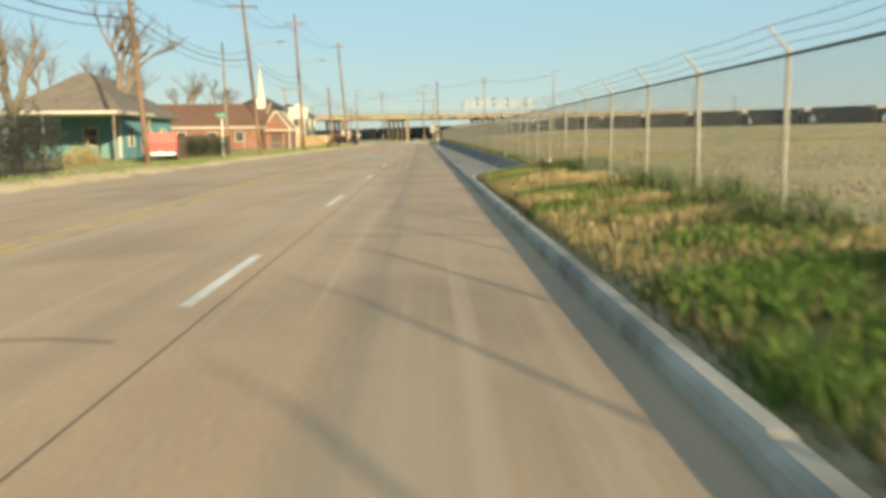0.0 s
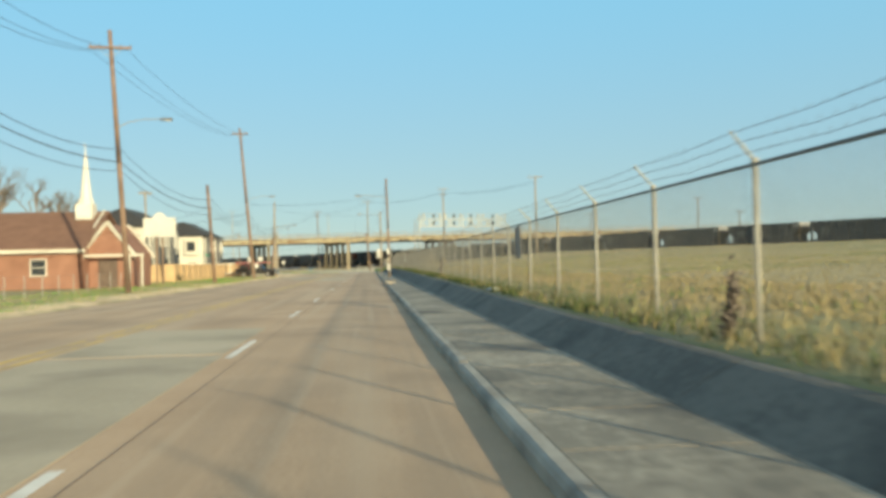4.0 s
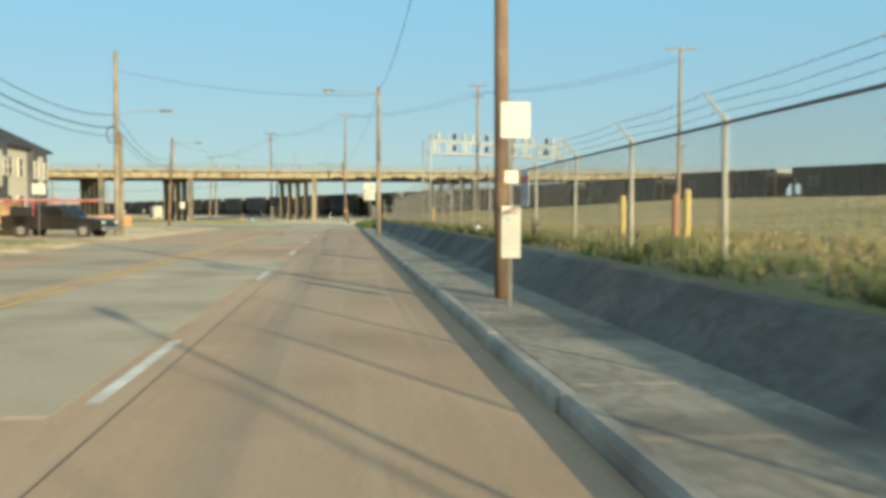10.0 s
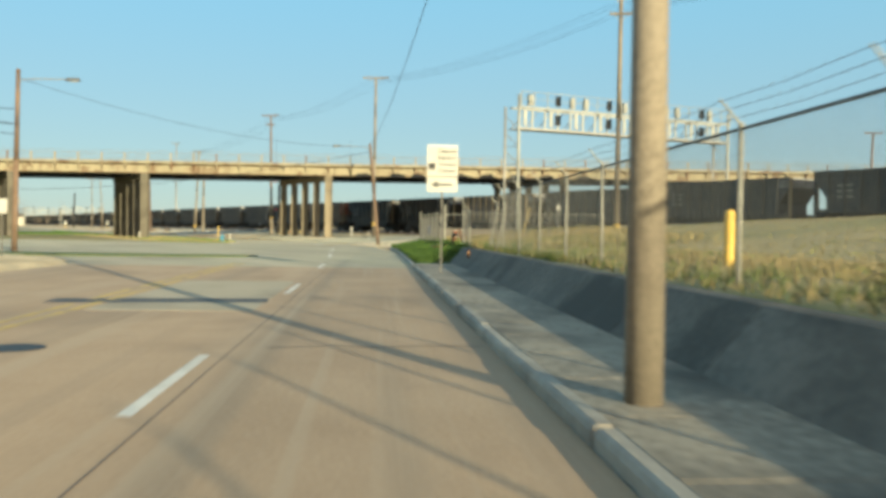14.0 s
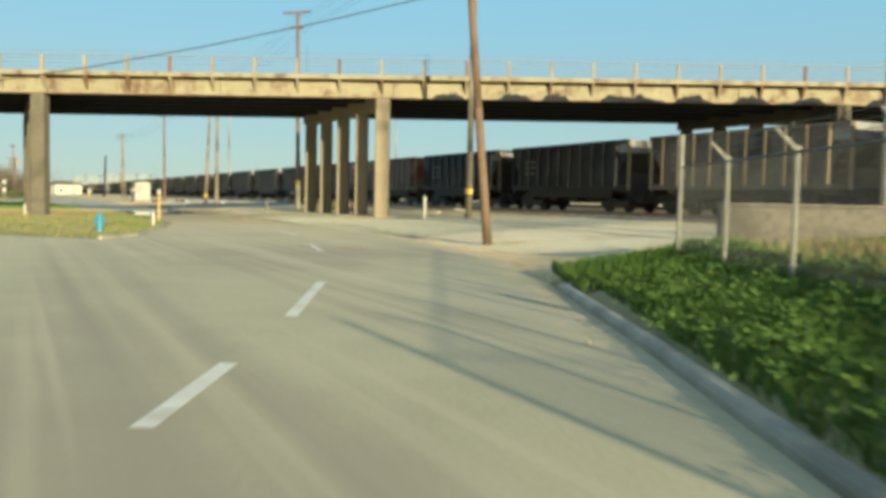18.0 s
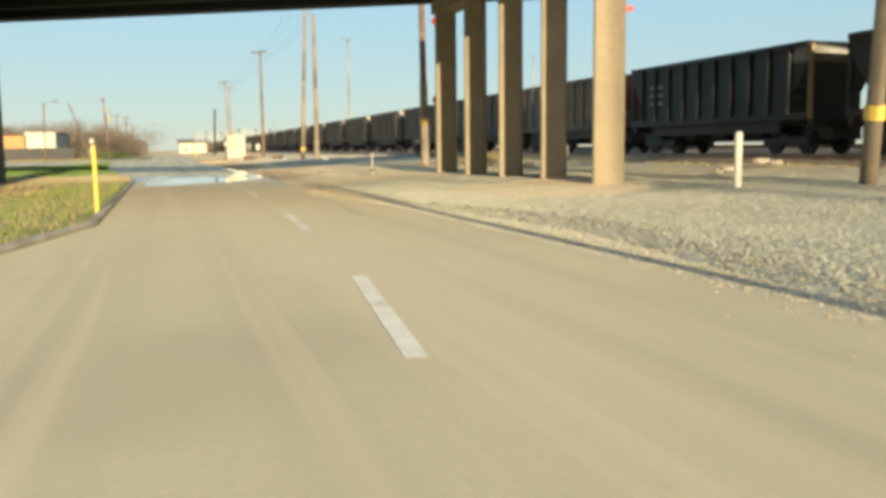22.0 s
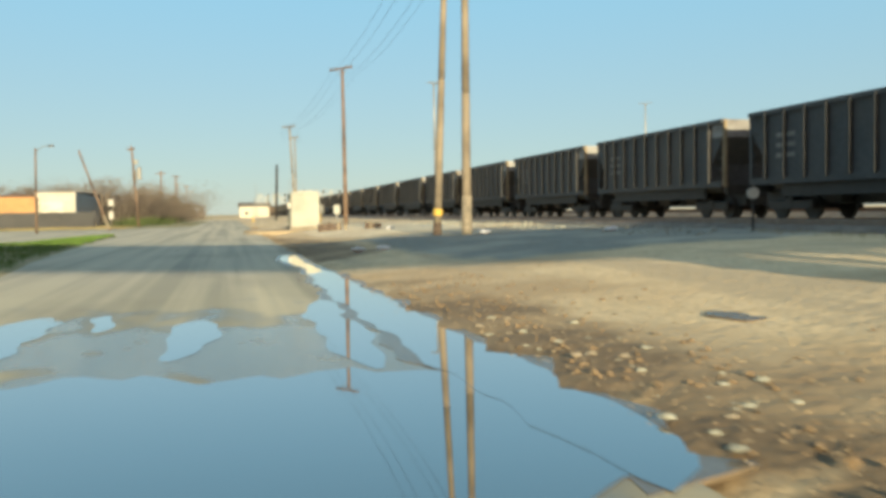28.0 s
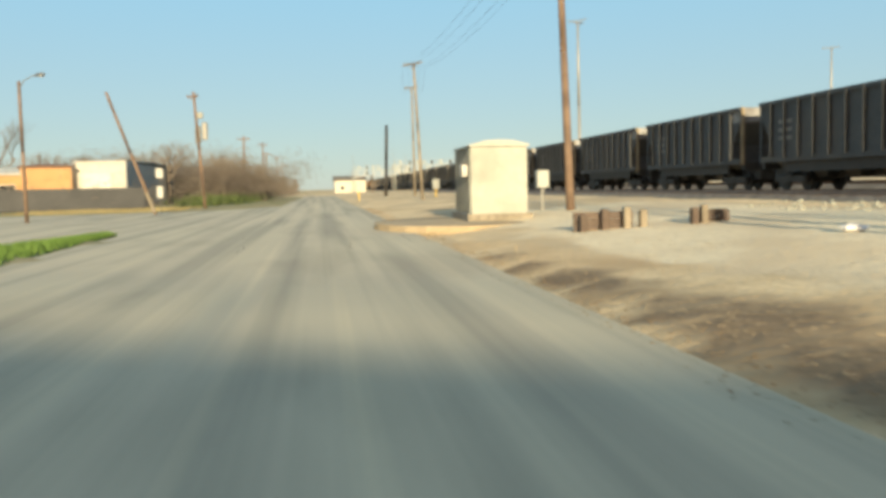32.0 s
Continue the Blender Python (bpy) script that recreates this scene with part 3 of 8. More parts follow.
gx = np.concatenate([[-4000, -1500, -600, -300, -200, -150], np.arange(-120, -40, 3.0), np.arange(-40, 1.0, .9), np.arange(1.0, 4.9, .28),
                     np.arange(5, 45, 1.2), np.arange(45, 140, 5.0), [160, 250, 500, 1200, 4000]])
gy = np.concatenate([[-3000, -800, -200, -90], np.arange(-70, -12, 3.0), np.arange(-12, 345, .8), np.arange(345, 480, 4.0), [520, 650, 900, 1600, 5000]])
mx, my = np.meshgrid(gx, gy)
mz = terrain(mx, my)
nx, ny = len(gx), len(gy)
idx = np.arange(nx * ny).reshape(ny, nx)
quads = np.stack([idx[:-1, :-1], idx[:-1, 1:], idx[1:, 1:], idx[1:, :-1]], -1).reshape(-1, 4)
me = bpy.data.meshes.new("ground")
me.from_pydata(np.stack([mx, my, mz], -1).reshape(-1, 3).tolist(), [], quads.tolist())
me.materials.append(GROUND_MIX)
vx, vy = mx.ravel(), my.ravel()
vn, vs = vx * SIDE2.x + vy * SIDE2.y, vx * DIR2.x + vy * DIR2.y


def soft(a, lo, hi):
    k = np.clip((a - lo) / (hi - lo), 0, 1)
    return k * k * (3 - 2 * k)


field = soft(vx, 3.4, 5.0) * soft(121.5 - vn, 0, 1.5)
dirt = np.maximum.reduce([soft(vx, .1, .7) * soft(vy, 217.2, 218.6) * soft(vs, 176, 185), soft(vn, 103.5, 105.0) * soft(vs, 176, 185) * soft(vy, 211.5, 214.5), soft(LEFT_X - vx, -.5, .6) * soft(vx, -36, -33) * soft(vy, 150, 156) * soft(200 - vy, 0, 2),
                          .75 * soft(LEFT_X - vx, -.5, .3) * soft(vx, -14.5, -12.0) * soft(200 - vy, 0, 2), soft(vn, 118, 121) * soft(vs, -40, -20), soft(vn, 88, 92) * soft(99.9 - vn, 0, .6) * soft(vs, 242, 246) * soft(259 - vs, 0, 3)])
mud = np.maximum(soft(vn, 105.3, 105.8) * soft(108.4 - vn, 0, 2.4) * soft(vs, 240, 245) * soft(261 - vs, 0, 9),
                 .8 * soft(vn, 105.2, 105.8) * soft(np.interp(vs, [262, 268, 278, 290, 330], [107, 109.6, 109, 107.5, 106.9]) - vn, 0, 2.4) * soft(vs, 262, 266) * soft(330 - vs, 0, 20))
patch = np.hypot((vn - 109.8) / 2.6, (vs - 225.2) / 3.6)
stone = soft(vn, 105.2, 106.2) * soft(122 - vn, 0, 3) * soft(vs, 204, 212) * soft(240 - vs, 0, 9) * soft(vy, 217, 222) * soft(patch, .7, 1.1)
# Darker grey ground from s 257 to 283 beside the second road
dark_gravel = .95 * soft(vn, 107.4, 109.6) * soft(120.5 - vn, 0, 3) * soft(vs, 257, 262) * soft(283 - vs, 0, 7)
sand = np.maximum.reduce([soft(vn, 104.8, 106.2) * soft(119 - vn, 0, 3) * soft(vs, 187, 193) * soft(211 - vs, 0, 6) * soft(vy, 220, 222.5), soft(1.15 - patch, 0, .35), .9 * soft(vn, 106.5, 109) * soft(117.5 - vn, 0, 2.5) * soft(vs, 277, 286) * soft(312 - vs, 0, 6)])
for key, w in (("field", field), ("dirt", dirt), ("stone", stone), ("dark_gravel", dark_gravel), ("mud", mud), ("sand", sand)):
    me.attributes.new(key, "FLOAT", "POINT").data.foreach_set("value", w.astype(np.float32))
me.polygons.foreach_set("use_smooth", np.ones(len(quads), bool))
me.update()
tagged(new("ground", me), "dry grass, bare earth and gravel ground", "ground", kind="structure")

road = flat(ROAD1, 0, "road", ASPHALT, "tan worn four-lane road surface with tar seams", "road")
road2 = flat(ROAD2, 0, "road", ASPHALT_GREY, "pale grey dusty road bending past a junction", "road")

# paint and patches lie just proud of the road
def strip(parent, name, pts, width, z, material, label=""):
    s = Shape()
    for a, b in zip(pts, pts[1:]):
        a, b = Vector((*a, z)), Vector((*b, z))
        side = (b - a).normalized().cross(Vector((0, 0, 1))) * width / 2
        s.add([a - side, a + side, b + side, b - side], [(0, 1, 2, 3)])
    return part(name, s, material, parent, label)


for y in (-10, 1.2, 11.5, 22.8, 34.6, 44.9, 55.2, 65.4, 75.6, 90.3, 101, 112.4, 120.9, 132.5, 143.5, 154.6, 167, 179):
    strip(road, "lane_dash", [(DASH_X, y - 3.1), (DASH_X, y)], .12, .006, PAINT_W)
for a, b in (((-1.8, 187.6), (-1.85, 191.0)), ((-2.0, 198.5), (-2.2, 203.4)), ((-2.4, 207.6), (-2.42, 209.7)), ((-2.46, 212.6), (-2.77, 216.9)), ((-4.1, 225.2), (-4.9, 228.2)),
             ((-6.4, 234.0), (-7.7, 237.4)), ((-9.85, 242.2), (-11.7, 246.2))):
    strip(road2, "lane_dash", [a, b], .16, .006, PAINT_W)
for s in (233.7, 243.2):
    strip(road2, "lane_dash", [tuple(on2(103.4, s - 3.4).xy), tuple(on2(103.42, s).xy)], .16, .006, PAINT_W)
for x in (YELLOW_X, YELLOW_X - .34):
    for y0 in np.arange(-60, 184, 9.0):
        strip(road, "yellow_line", [(x, y0), (x, y0 + 8.7 - .9 * rng.random())], .14, .005, PAINT_Y)
for x0, x1, y0, y1 in ((-4.75, -1.95, 117.4, 130.2), (-4.75, -1.6, 130.3, 137.2), (-4.75, -1.95, 152.5, 162), (-4.75, -1.9, 44, 52.6), (-4.7, -1.95, 52.8, 58.5),
                       (-8.1, -5.5, 126, 140), (-10.4, -5.5, 141, 150), (-4.7, -1.95, 172, 180)):
    part("concrete_patch", Shape().box(((x0 + x1) / 2, (y0 + y1) / 2, -.046), (x1 - x0, y1 - y0, .1)), PATCH, road)
strip(road, "tar_seam", [(-1.55, -60), (-1.5, 20), (-1.57, 60), (-1.5, 100), (-1.56, 150), (-1.52, 188)], .016, .0035, SEAM)
for y0 in np.arange(-58, 186, 6.1):
    if rng.random() < .55:
        x0, x1 = rng.choice(((-1.2, 1.4), (-10.3, -5.6), (-4.7, -1.9)))
        pts = [(x0 + (x1 - x0) * k / 6, y0 + rng.uniform(-.12, .12)) for k in range(7)]
        strip(road, "tar_seam", pts, rng.uniform(.02, .06), .0042, TAR)
for k in range(9):
    s0, n0 = rng.uniform(205, 300), rng.uniform(100, 105)
    p = on2(n0, s0)
    pts = [tuple((p + DIR2 * (j * .5) + SIDE2 * rng.uniform(-.06, .06)).xy) for j in range(rng.randint(3, 7))]
    strip(road2, "tar_seam", pts, rng.uniform(.012, .025), .0045, SEAM)
part("manhole_cover", Shape().rod((-4.0, 167.5, -.02), (-4.0, 167.5, .008), .34, n=20), IRON, road)
strip(road, "tar_seam", [(-5.9, 173.8), (-4.0, 173.95), (-1.95, 174.1)], .95, .0046, TAR)
part("tar_patch", Shape().extrude([(.42 + .37 * math.cos(a) * (1 + .12 * math.sin(3 * a)), 83.9 + .34 * math.sin(a)) for a in np.linspace(0, 6.283, 19)[:-1]], -.02, .0048), SEAM, road)

# ---- kerb, pavement slabs and leaning concrete wall ----
KERB_PROFILE = [(0, -.2), (0, .10), (.02, .135), (.05, .15), (.15, .15), (.15, -.2)]
kerb = thing("kerb", "worn pale concrete kerb along the road", "kerb", kind="structure")
kerb_me = Shape().slide(KERB_PROFILE, (0, 0, 0), (0, 3.02, 0)).mesh("kerb_stone", KERB_CONC)
for y in [*np.arange(95.2 - 52 * 3.05, 91.5, 3.05), *np.arange(98.9, 187, 3.05)]:
    part("kerb_stone", kerb_me, None, kerb, at=(KERB_X + rng.uniform(-.012, .012), y, rng.uniform(-.012, .006)), rz=rng.uniform(-.25, .25))
for a, b in zip([(1.5, 188.4), (1.5, 205), (1.4, 211)], [(1.5, 205), (1.4, 211), (1.2, 216.5)]):
    part("kerb_stone", Shape().slide([(u, w - .04) for u, w in KERB_PROFILE], (*a, 0), (*b, 0)), KERB_CONC, kerb)
inlet = thing("storm_drain", "sunken kerb inlet with broken concrete lip and dry leaves", "drain", (KERB_X, 97.05, 0))
part("basin", Shape().add([(-.02, -1.85, .006), (.72, -1.85, -.05), (.72, 1.85, -.05), (-.02, 1.85, .006), (-.02, -1.85, -.2), (.72, -1.85, -.2), (.72, 1.85, -.2), (-.02, 1.85, -.2)],
                          [(0, 1, 2, 3), (0, 4, 5, 1), (1, 5, 6, 2), (2, 6, 7, 3), (3, 7, 4, 0)]), mat("drain_silt", (.075, .07, .06), (.12, .11, .095), 1.2, .9, .01), inlet)
part("apron", Shape().extrude([(-.42, -2.1), (-.3, -2.9), (-.04, -3.6), (-.02, -3.0), (-.02, 1.5), (-.12, .9), (-.3, -.5)], -.05, .006), SEAM, inlet, "dark worn asphalt wedge")
part("kerb_end", Shape().slide(KERB_PROFILE, (0, -4.88, 0), (0, -2.85, 0)), KERB_CONC, inlet)
part("rounded_nose", Shape().extrude([(0, -2.85), (.16, -2.85), (.16, -2.44), (.74, -2.44), (.74, -1.74), (.55, -1.79), (.35, -1.94), (.16, -2.2), (.04, -2.5)], -.1, .142), CONCRETE, inlet, "worn rounded concrete nose")
part("rounded_end", Shape().rod((.08, 1.85, -.1), (.08, 1.85, .14), .085, .06, 12), KERB_CONC, inlet)
part("far_block", Shape().box((.38, 2.2, .06), (.72, .7, .2), chamfer=.05), PATCH, inlet, "tan broken kerb block")
part("leaf_litter", Shape().extrude([(.12, 1.1), (.6, .95), (.7, 1.75), (.3, 1.82)], -.05, .03), GRASS_DRY, inlet, "tan drift of dry leaves")

pavement = thing("pavement", "cracked pale concrete pavement slabs beside the kerb", "pavement", kind="structure")
slab_me = Shape().box((0, 0, 0), (1.42, 1.516, .22), chamfer=.008).mesh("slab", CONCRETE)
for i, y in enumerate(np.arange(18.35, 189, 1.525)):
    if 94.4 < y < 98.2:
        part("slab", Shape().box((0, 0, 0), (.84, 1.516, .22), chamfer=.008), CONCRETE, pavement, at=(2.65, y + .76, .03))
        continue
    part("slab", slab_me, None, pavement, at=(2.365, y + .76, .035 + rng.uniform(-.0015, .001)), rz=0)

wall = thing("retaining_wall", "low leaning concrete retaining wall with stains", "wall", kind="structure")
for y in np.arange(18.6, 190.5, 3.05):
    y1 = min(y + 3.03, 191.2)
    s = Shape()
    pts = []
    for yy in (y, y1):
        t = wall_top(yy)
        pts += [(3.04, yy, -.2), (3.04, yy, .14), (3.30, yy, .14 + (t - .14) * .42), (3.62, yy, t - .015), (3.68, yy, t), (3.86, yy, t), (3.86, yy, -.2)]
    s.add(pts, [(i, i + 7, (i + 1) % 7 + 7, (i + 1) % 7) for i in range(7)] + [tuple(range(7)), tuple(range(13, 6, -1))])
    part("wall_section", s, WALL_CONC, wall)

# ---- chain-link fence ----
def lattice(width, height, pitch, r):
    s = Shape()
    k = -height
    while k < width:
        for sign in (1, -1):
            a, b = max(0, k), min(width, k + height)
            za, zb = (a - k), (b - k)
            if sign < 0:
                za, zb = height - za, height - zb
            if b - a > .02:
                p, q = Vector((0, a, za)), Vector((0, b, zb))
                u = Vector((r, 0, 0))
                w = (q - p).normalized().cross(u)
                s.add([p + u, p - u * .5 + w * .87, p - u * .5 - w * .87, q + u, q - u * .5 + w * .87, q - u * .5 - w * .87],
                      [(0, 1, 4, 3), (1, 2, 5, 4), (2, 0, 3, 5)])
        k += pitch
    return s


FABRIC = lattice(2.98, 1.86, .075, .0021).mesh("fabric", WIRE)


def fence_posts():
    k = np.arange(-18, 61)
    return np.interp(k, [-18, 0, 7, 35, 42, 50, 61], [1.05 - 18 * 3.05, 1.05, 22.6, 107.9, 130.2, 155.1, 188.0])


fence = thing("chain_link_fence", "galvanised chain-link fence with outward barbed-wire arms", "fence")
posts = fence_posts()
post_me = Shape().rod((0, 0, -.3), (0, 0, 1.93), .034, n=8).mesh("post", POST_STEEL, True)
ARM = (-.26, 0, .295)
arm_me = Shape().rod((0, 0, 0), ARM, .018, .012, 5).mesh("arm", POST_STEEL)
cap_me = Shape().rod((0, 0, 0), (0, 0, .05), .043, .03, 8).mesh("post_cap", POST_STEEL)
for i, y in enumerate(posts):
    z = fence_rail(y) - 1.9
    lean = rng.uniform(-.012, .012)
    p = part("post", post_me, None, fence, at=(FENCE_X + lean, y, z), rz=rng.uniform(0, 90))
    p.matrix_basis = pose(FENCE_X, y, z, rng.uniform(-.8, .8), rng.uniform(-1, 1), 0)
    part("post_cap", cap_me, None, p, at=(0, 0, 1.92))
    part("arm", arm_me, None, p, at=(0, 0, 1.94), rz=rng.uniform(-6, 6))
    if i + 1 < len(posts):
        y1 = posts[i + 1]
        z1 = fence_rail(y1)
        tagged(part("fabric", FABRIC, None, fence, at=(FENCE_X - .045, y + .02, fence_rail(y) - 1.90)), kind="stuff")
        part("top_rail", Shape().rod((FENCE_X, y, z + 1.9), (FENCE_X, y1, z1), .021, n=6), STEEL_DULL, fence)
        for j, (dx, dz) in enumerate(((-.07, .10), (-.155, .20), (-.24, .295))):
            a, b = Vector((FENCE_X + dx, y, z + 1.92 + dz)), Vector((FENCE_X + dx, y1, z1 + .02 + dz))
            mid = (a + b) / 2 - Vector((0, 0, .025 + .02 * rng.random()))
            s = Shape().tube([a, mid, b], .004, 3)
            for q in range(1, 12):
                c = a.lerp(b, q / 12)
                s.rod(c + Vector((-.02, 0, -.03)), c + Vector((.02, .01, .02)), .003, n=3, caps=False)
            part("barbed_wire", s, WIRE, fence)

# second fence, beyond the gap, and the broken end of the first
def mesh_bay(owner, a, b, high):
    """A bay of wire mesh between two points at the foot of the fence."""
    a, b = Vector(a), Vector(b)
    d = b - a
    ob = tagged(part("fabric", lattice(math.hypot(d.x, d.y), high, .075, .0021), WIRE, owner), kind="stuff")
    ob.matrix_basis = pose(a.x, a.y, a.z, 0, 0, math.degrees(math.atan2(-d.x, d.y)))


fence_b = thing("chain_link_fence", "chain-link fence with pale posts beside weeds and the rail yard", "fence")
ends = [(3.73, 201.21), (3.66, 203.25), (3.6, 205.45), (3.55, 207.75), (3.48, 210.05), (3.42, 212.4), (3.38, 214.8), (3.36, 217.3)]
FB = .55
for i, (x, y) in enumerate(ends):
    last = i == len(ends) - 1
    tall = 2.12 if i == 0 else 2.05 if last else 1.56
    p = part("post", Shape().rod((0, 0, -.4), (0, 0, tall), .05 if i == 0 else .04 if last else .034, n=8), POST_STEEL, fence_b, at=(x, y, FB))
    part("post_cap", Shape().rod((0, 0, tall), (0, 0, tall + .04), .05, .03, 8), POST_STEEL, p)
    if 0 < i and not last:
        part("arm", Shape().box((-.13, 0, tall + .12), (.06, .05, .02)).rod((0, 0, tall - .02), (-.26, 0, tall + .24), .026, .018, 6), POST_STEEL, p)
    if i:
        a, b = Vector((*ends[i - 1], FB + .03)), Vector((x, y, FB + .03))
        mesh_bay(fence_b, a, b, 1.48)
        part("top_rail", Shape().rod(a + Vector((0, 0, 1.5)), b + Vector((0, 0, 1.5)), .018, n=6), STEEL_DULL, fence_b)
        for dx, dz in ((-.08, 1.62), (-.16, 1.70), (-.24, 1.78)):
            part("barbed_wire", Shape().tube([a + Vector((dx, 0, dz)), b + Vector((dx, 0, dz))], .004, 3), WIRE, fence_b)
fence_d = thing("chain_link_fence", "older cross fence with dark posts behind the pipe valves", "fence")
cross = [(3.73, 201.21), (6.33, 200.56), (8.9, 199.9), (11.5, 199.3)]
for i, (x, y) in enumerate(cross):
    if i:
        part("post", Shape().rod((0, 0, -.4), (0, 0, 1.62), .034, n=8), STEEL_DULL, fence_d, at=(x, y, .72))
        a, b = Vector((*cross[i - 1], .66 if i == 1 else .74)), Vector((x, y, .74))
        mesh_bay(fence_d, a, b, 1.5)
        part("top_rail", Shape().rod(a + Vector((0, 0, 1.52)), b + Vector((0, 0, 1.52)), .02, n=6), POST_STEEL, fence_d)
fence_c = thing("broken_fence", "leaning posts and sagging mesh at a torn fence end", "fence")
broken = [((4.3, 185.0), (4.3, 185.0), 2.55), ((4.3, 186.75), (4.63, 186.8), 2.42), ((4.3, 188.75), (4.64, 188.8), 2.38), ((3.8, 190.44), (3.8, 190.44), 2.15), ((3.82, 193.0), (3.82, 193.0), 2.3)]
for i, (b, t, h) in enumerate(broken):
    if i:
        part("post", Shape().rod((*b, .3), (*t, h), .042 if i == 4 else .034, n=8), POST_STEEL, fence_c)
        part("arm", Shape().rod((*t, h), (t[0] - .02, t[1], h + .5) if i == 4 else (t[0] - .26, t[1], h + .26), .02, n=5), POST_STEEL, fence_c)
        mesh_bay(fence_c, (*broken[i - 1][0], .66), (*b, .62), 1.5)
        a, c = Vector((*broken[i - 1][1], broken[i - 1][2])), Vector((*t, h - .02))
        part("top_rail", Shape().tube([a, (a + c) / 2 - Vector((0, 0, .05)), c], .021, 6), STEEL_DULL, fence_c)
part("loose_stake", Shape().box((0, 0, 0), (.09, .03, 1.5), m=Matrix.Translation((7.1, 196.6, 1.75)) @ Matrix.Rotation(radians(14), 4, "Y")), mat("faded_yellow_paint", (.21, .17, .075), (.26, .21, .10), 4, .85), fence_c, "yellow painted stake leaning in the mesh")

# ---- bridge over the road and the railway ----
def deck_y(x):
    return 250.9 + .02 * x


def deck_z(x):
    return 7.05 + .006 * (x + 5)


SKEW = Vector((-5.9, 10.7, 0)).normalized()
bridge = thing("bridge", "stained concrete and steel road bridge with railing", "bridge", (0, 250, 0))
BX = np.arange(-140, 150, 9.7)


def bpt(x, back, z):
    """Along the bridge: x, metres back from its near edge, height over the deck's underside edge."""
    return Vector((x - .1 * back * 0, deck_y(x) - 250 + back, deck_z(x) + z))


def beam(s, x0, x1, b0, b1, z0, z1):
    pts = [bpt(x, b, z) for x in (x0, x1) for b, z in ((b0, z0), (b1, z0), (b1, z1), (b0, z1))]
    return s.add(pts, [(0, 1, 5, 4), (1, 2, 6, 5), (2, 3, 7, 6), (3, 0, 4, 7), (3, 2, 1, 0), (4, 5, 6, 7)])


for x0, x1 in zip(BX, BX[1:]):
    part("fascia", beam(Shape(), x0 + .02, x1 - .02, 0, .3, .05, .84), FASCIA, bridge)
    part("bottom_flange", beam(Shape(), x0, x1, -.06, .3, .0, .046), RUST_EDGE, bridge, "rusty bottom flange")
    part("deck_edge", beam(Shape(), x0, x1, -.45, .5, .98, 1.22), FASCIA, bridge)
    # This slab's colour also carries the shade in the gap below the deck edge
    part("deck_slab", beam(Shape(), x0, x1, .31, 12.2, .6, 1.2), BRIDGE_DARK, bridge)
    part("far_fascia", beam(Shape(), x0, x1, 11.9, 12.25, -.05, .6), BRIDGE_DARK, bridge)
    part("far_rail_post", beam(Shape(), x0 + .1, x0 + .24, 12.05, 12.17, 1.2, 2.1), BRIDGE, bridge)
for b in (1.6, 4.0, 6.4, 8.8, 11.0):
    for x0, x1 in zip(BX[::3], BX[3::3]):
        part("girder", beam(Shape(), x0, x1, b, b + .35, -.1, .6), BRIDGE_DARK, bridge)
for x in np.arange(-66.2, 78, 2.36):
    s = Shape()
    pts = [bpt(x + d, b, z) for d in (-.06, .06) for b, z in ((0, .2), (0, .976), (-.42, .976), (-.42, .88))]
    s.add(pts, [(0, 1, 2, 3), (7, 6, 5, 4), (0, 4, 5, 1), (1, 5, 6, 2), (2, 6, 7, 3), (3, 7, 4, 0)])
    part("bracket", s, RUST if rng.random() < .3 else COLUMN, bridge)
    part("rail_post", beam(Shape(), x - .07, x + .07, -.42, -.30, 1.2, 2.08), RUST if rng.random() < .25 else BRIDGE, bridge)
for z, r in ((1.42, .02), (1.66, .02), (1.9, .02), (2.08, .028), (2.35, .012)):
    for x0, x1 in zip(BX[3:-3:2], BX[5:-3:2]):
        part("rail_bar", Shape().rod(bpt(x0, -.36, z), bpt(x1, -.36, z), r, n=5), STEEL, bridge)
    part("far_rail", Shape().rod(bpt(-120, 12.1, z + .3), bpt(140, 12.1, z + .3), r, n=5), STEEL, bridge)
for k in range(34):
    x = rng.uniform(8, 30) if k > 8 else (-1.1, 2.6, 4.9, 8.2, 9.6, 12.6, 15.9, 19.2, 23.4)[k]
    w, h = (rng.uniform(.25, .7), rng.uniform(.05, .16)) if k > 8 else (rng.uniform(.8, 1.15), rng.uniform(.32, .46))
    us = [-1 + i / 7 for i in range(15)]
    top = [max(.0, (1 - abs(u) ** 2.4) * h * rng.uniform(.5, 1.15)) for u in us]
    low = [bpt(x + u * w, -.064, -.03) for u in us]
    high = [bpt(x + u * w, -.064, z + .01) for u, z in zip(us, top)]
    back = [p + Vector((0, .07, 0)) for p in low + high]
    faces = [(i, i + 1, 16 + i, 15 + i) for i in range(14)] + [(15 + i, 16 + i, 46 + i, 45 + i) for i in range(14)]
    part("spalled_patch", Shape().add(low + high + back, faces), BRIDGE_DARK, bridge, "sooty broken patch")

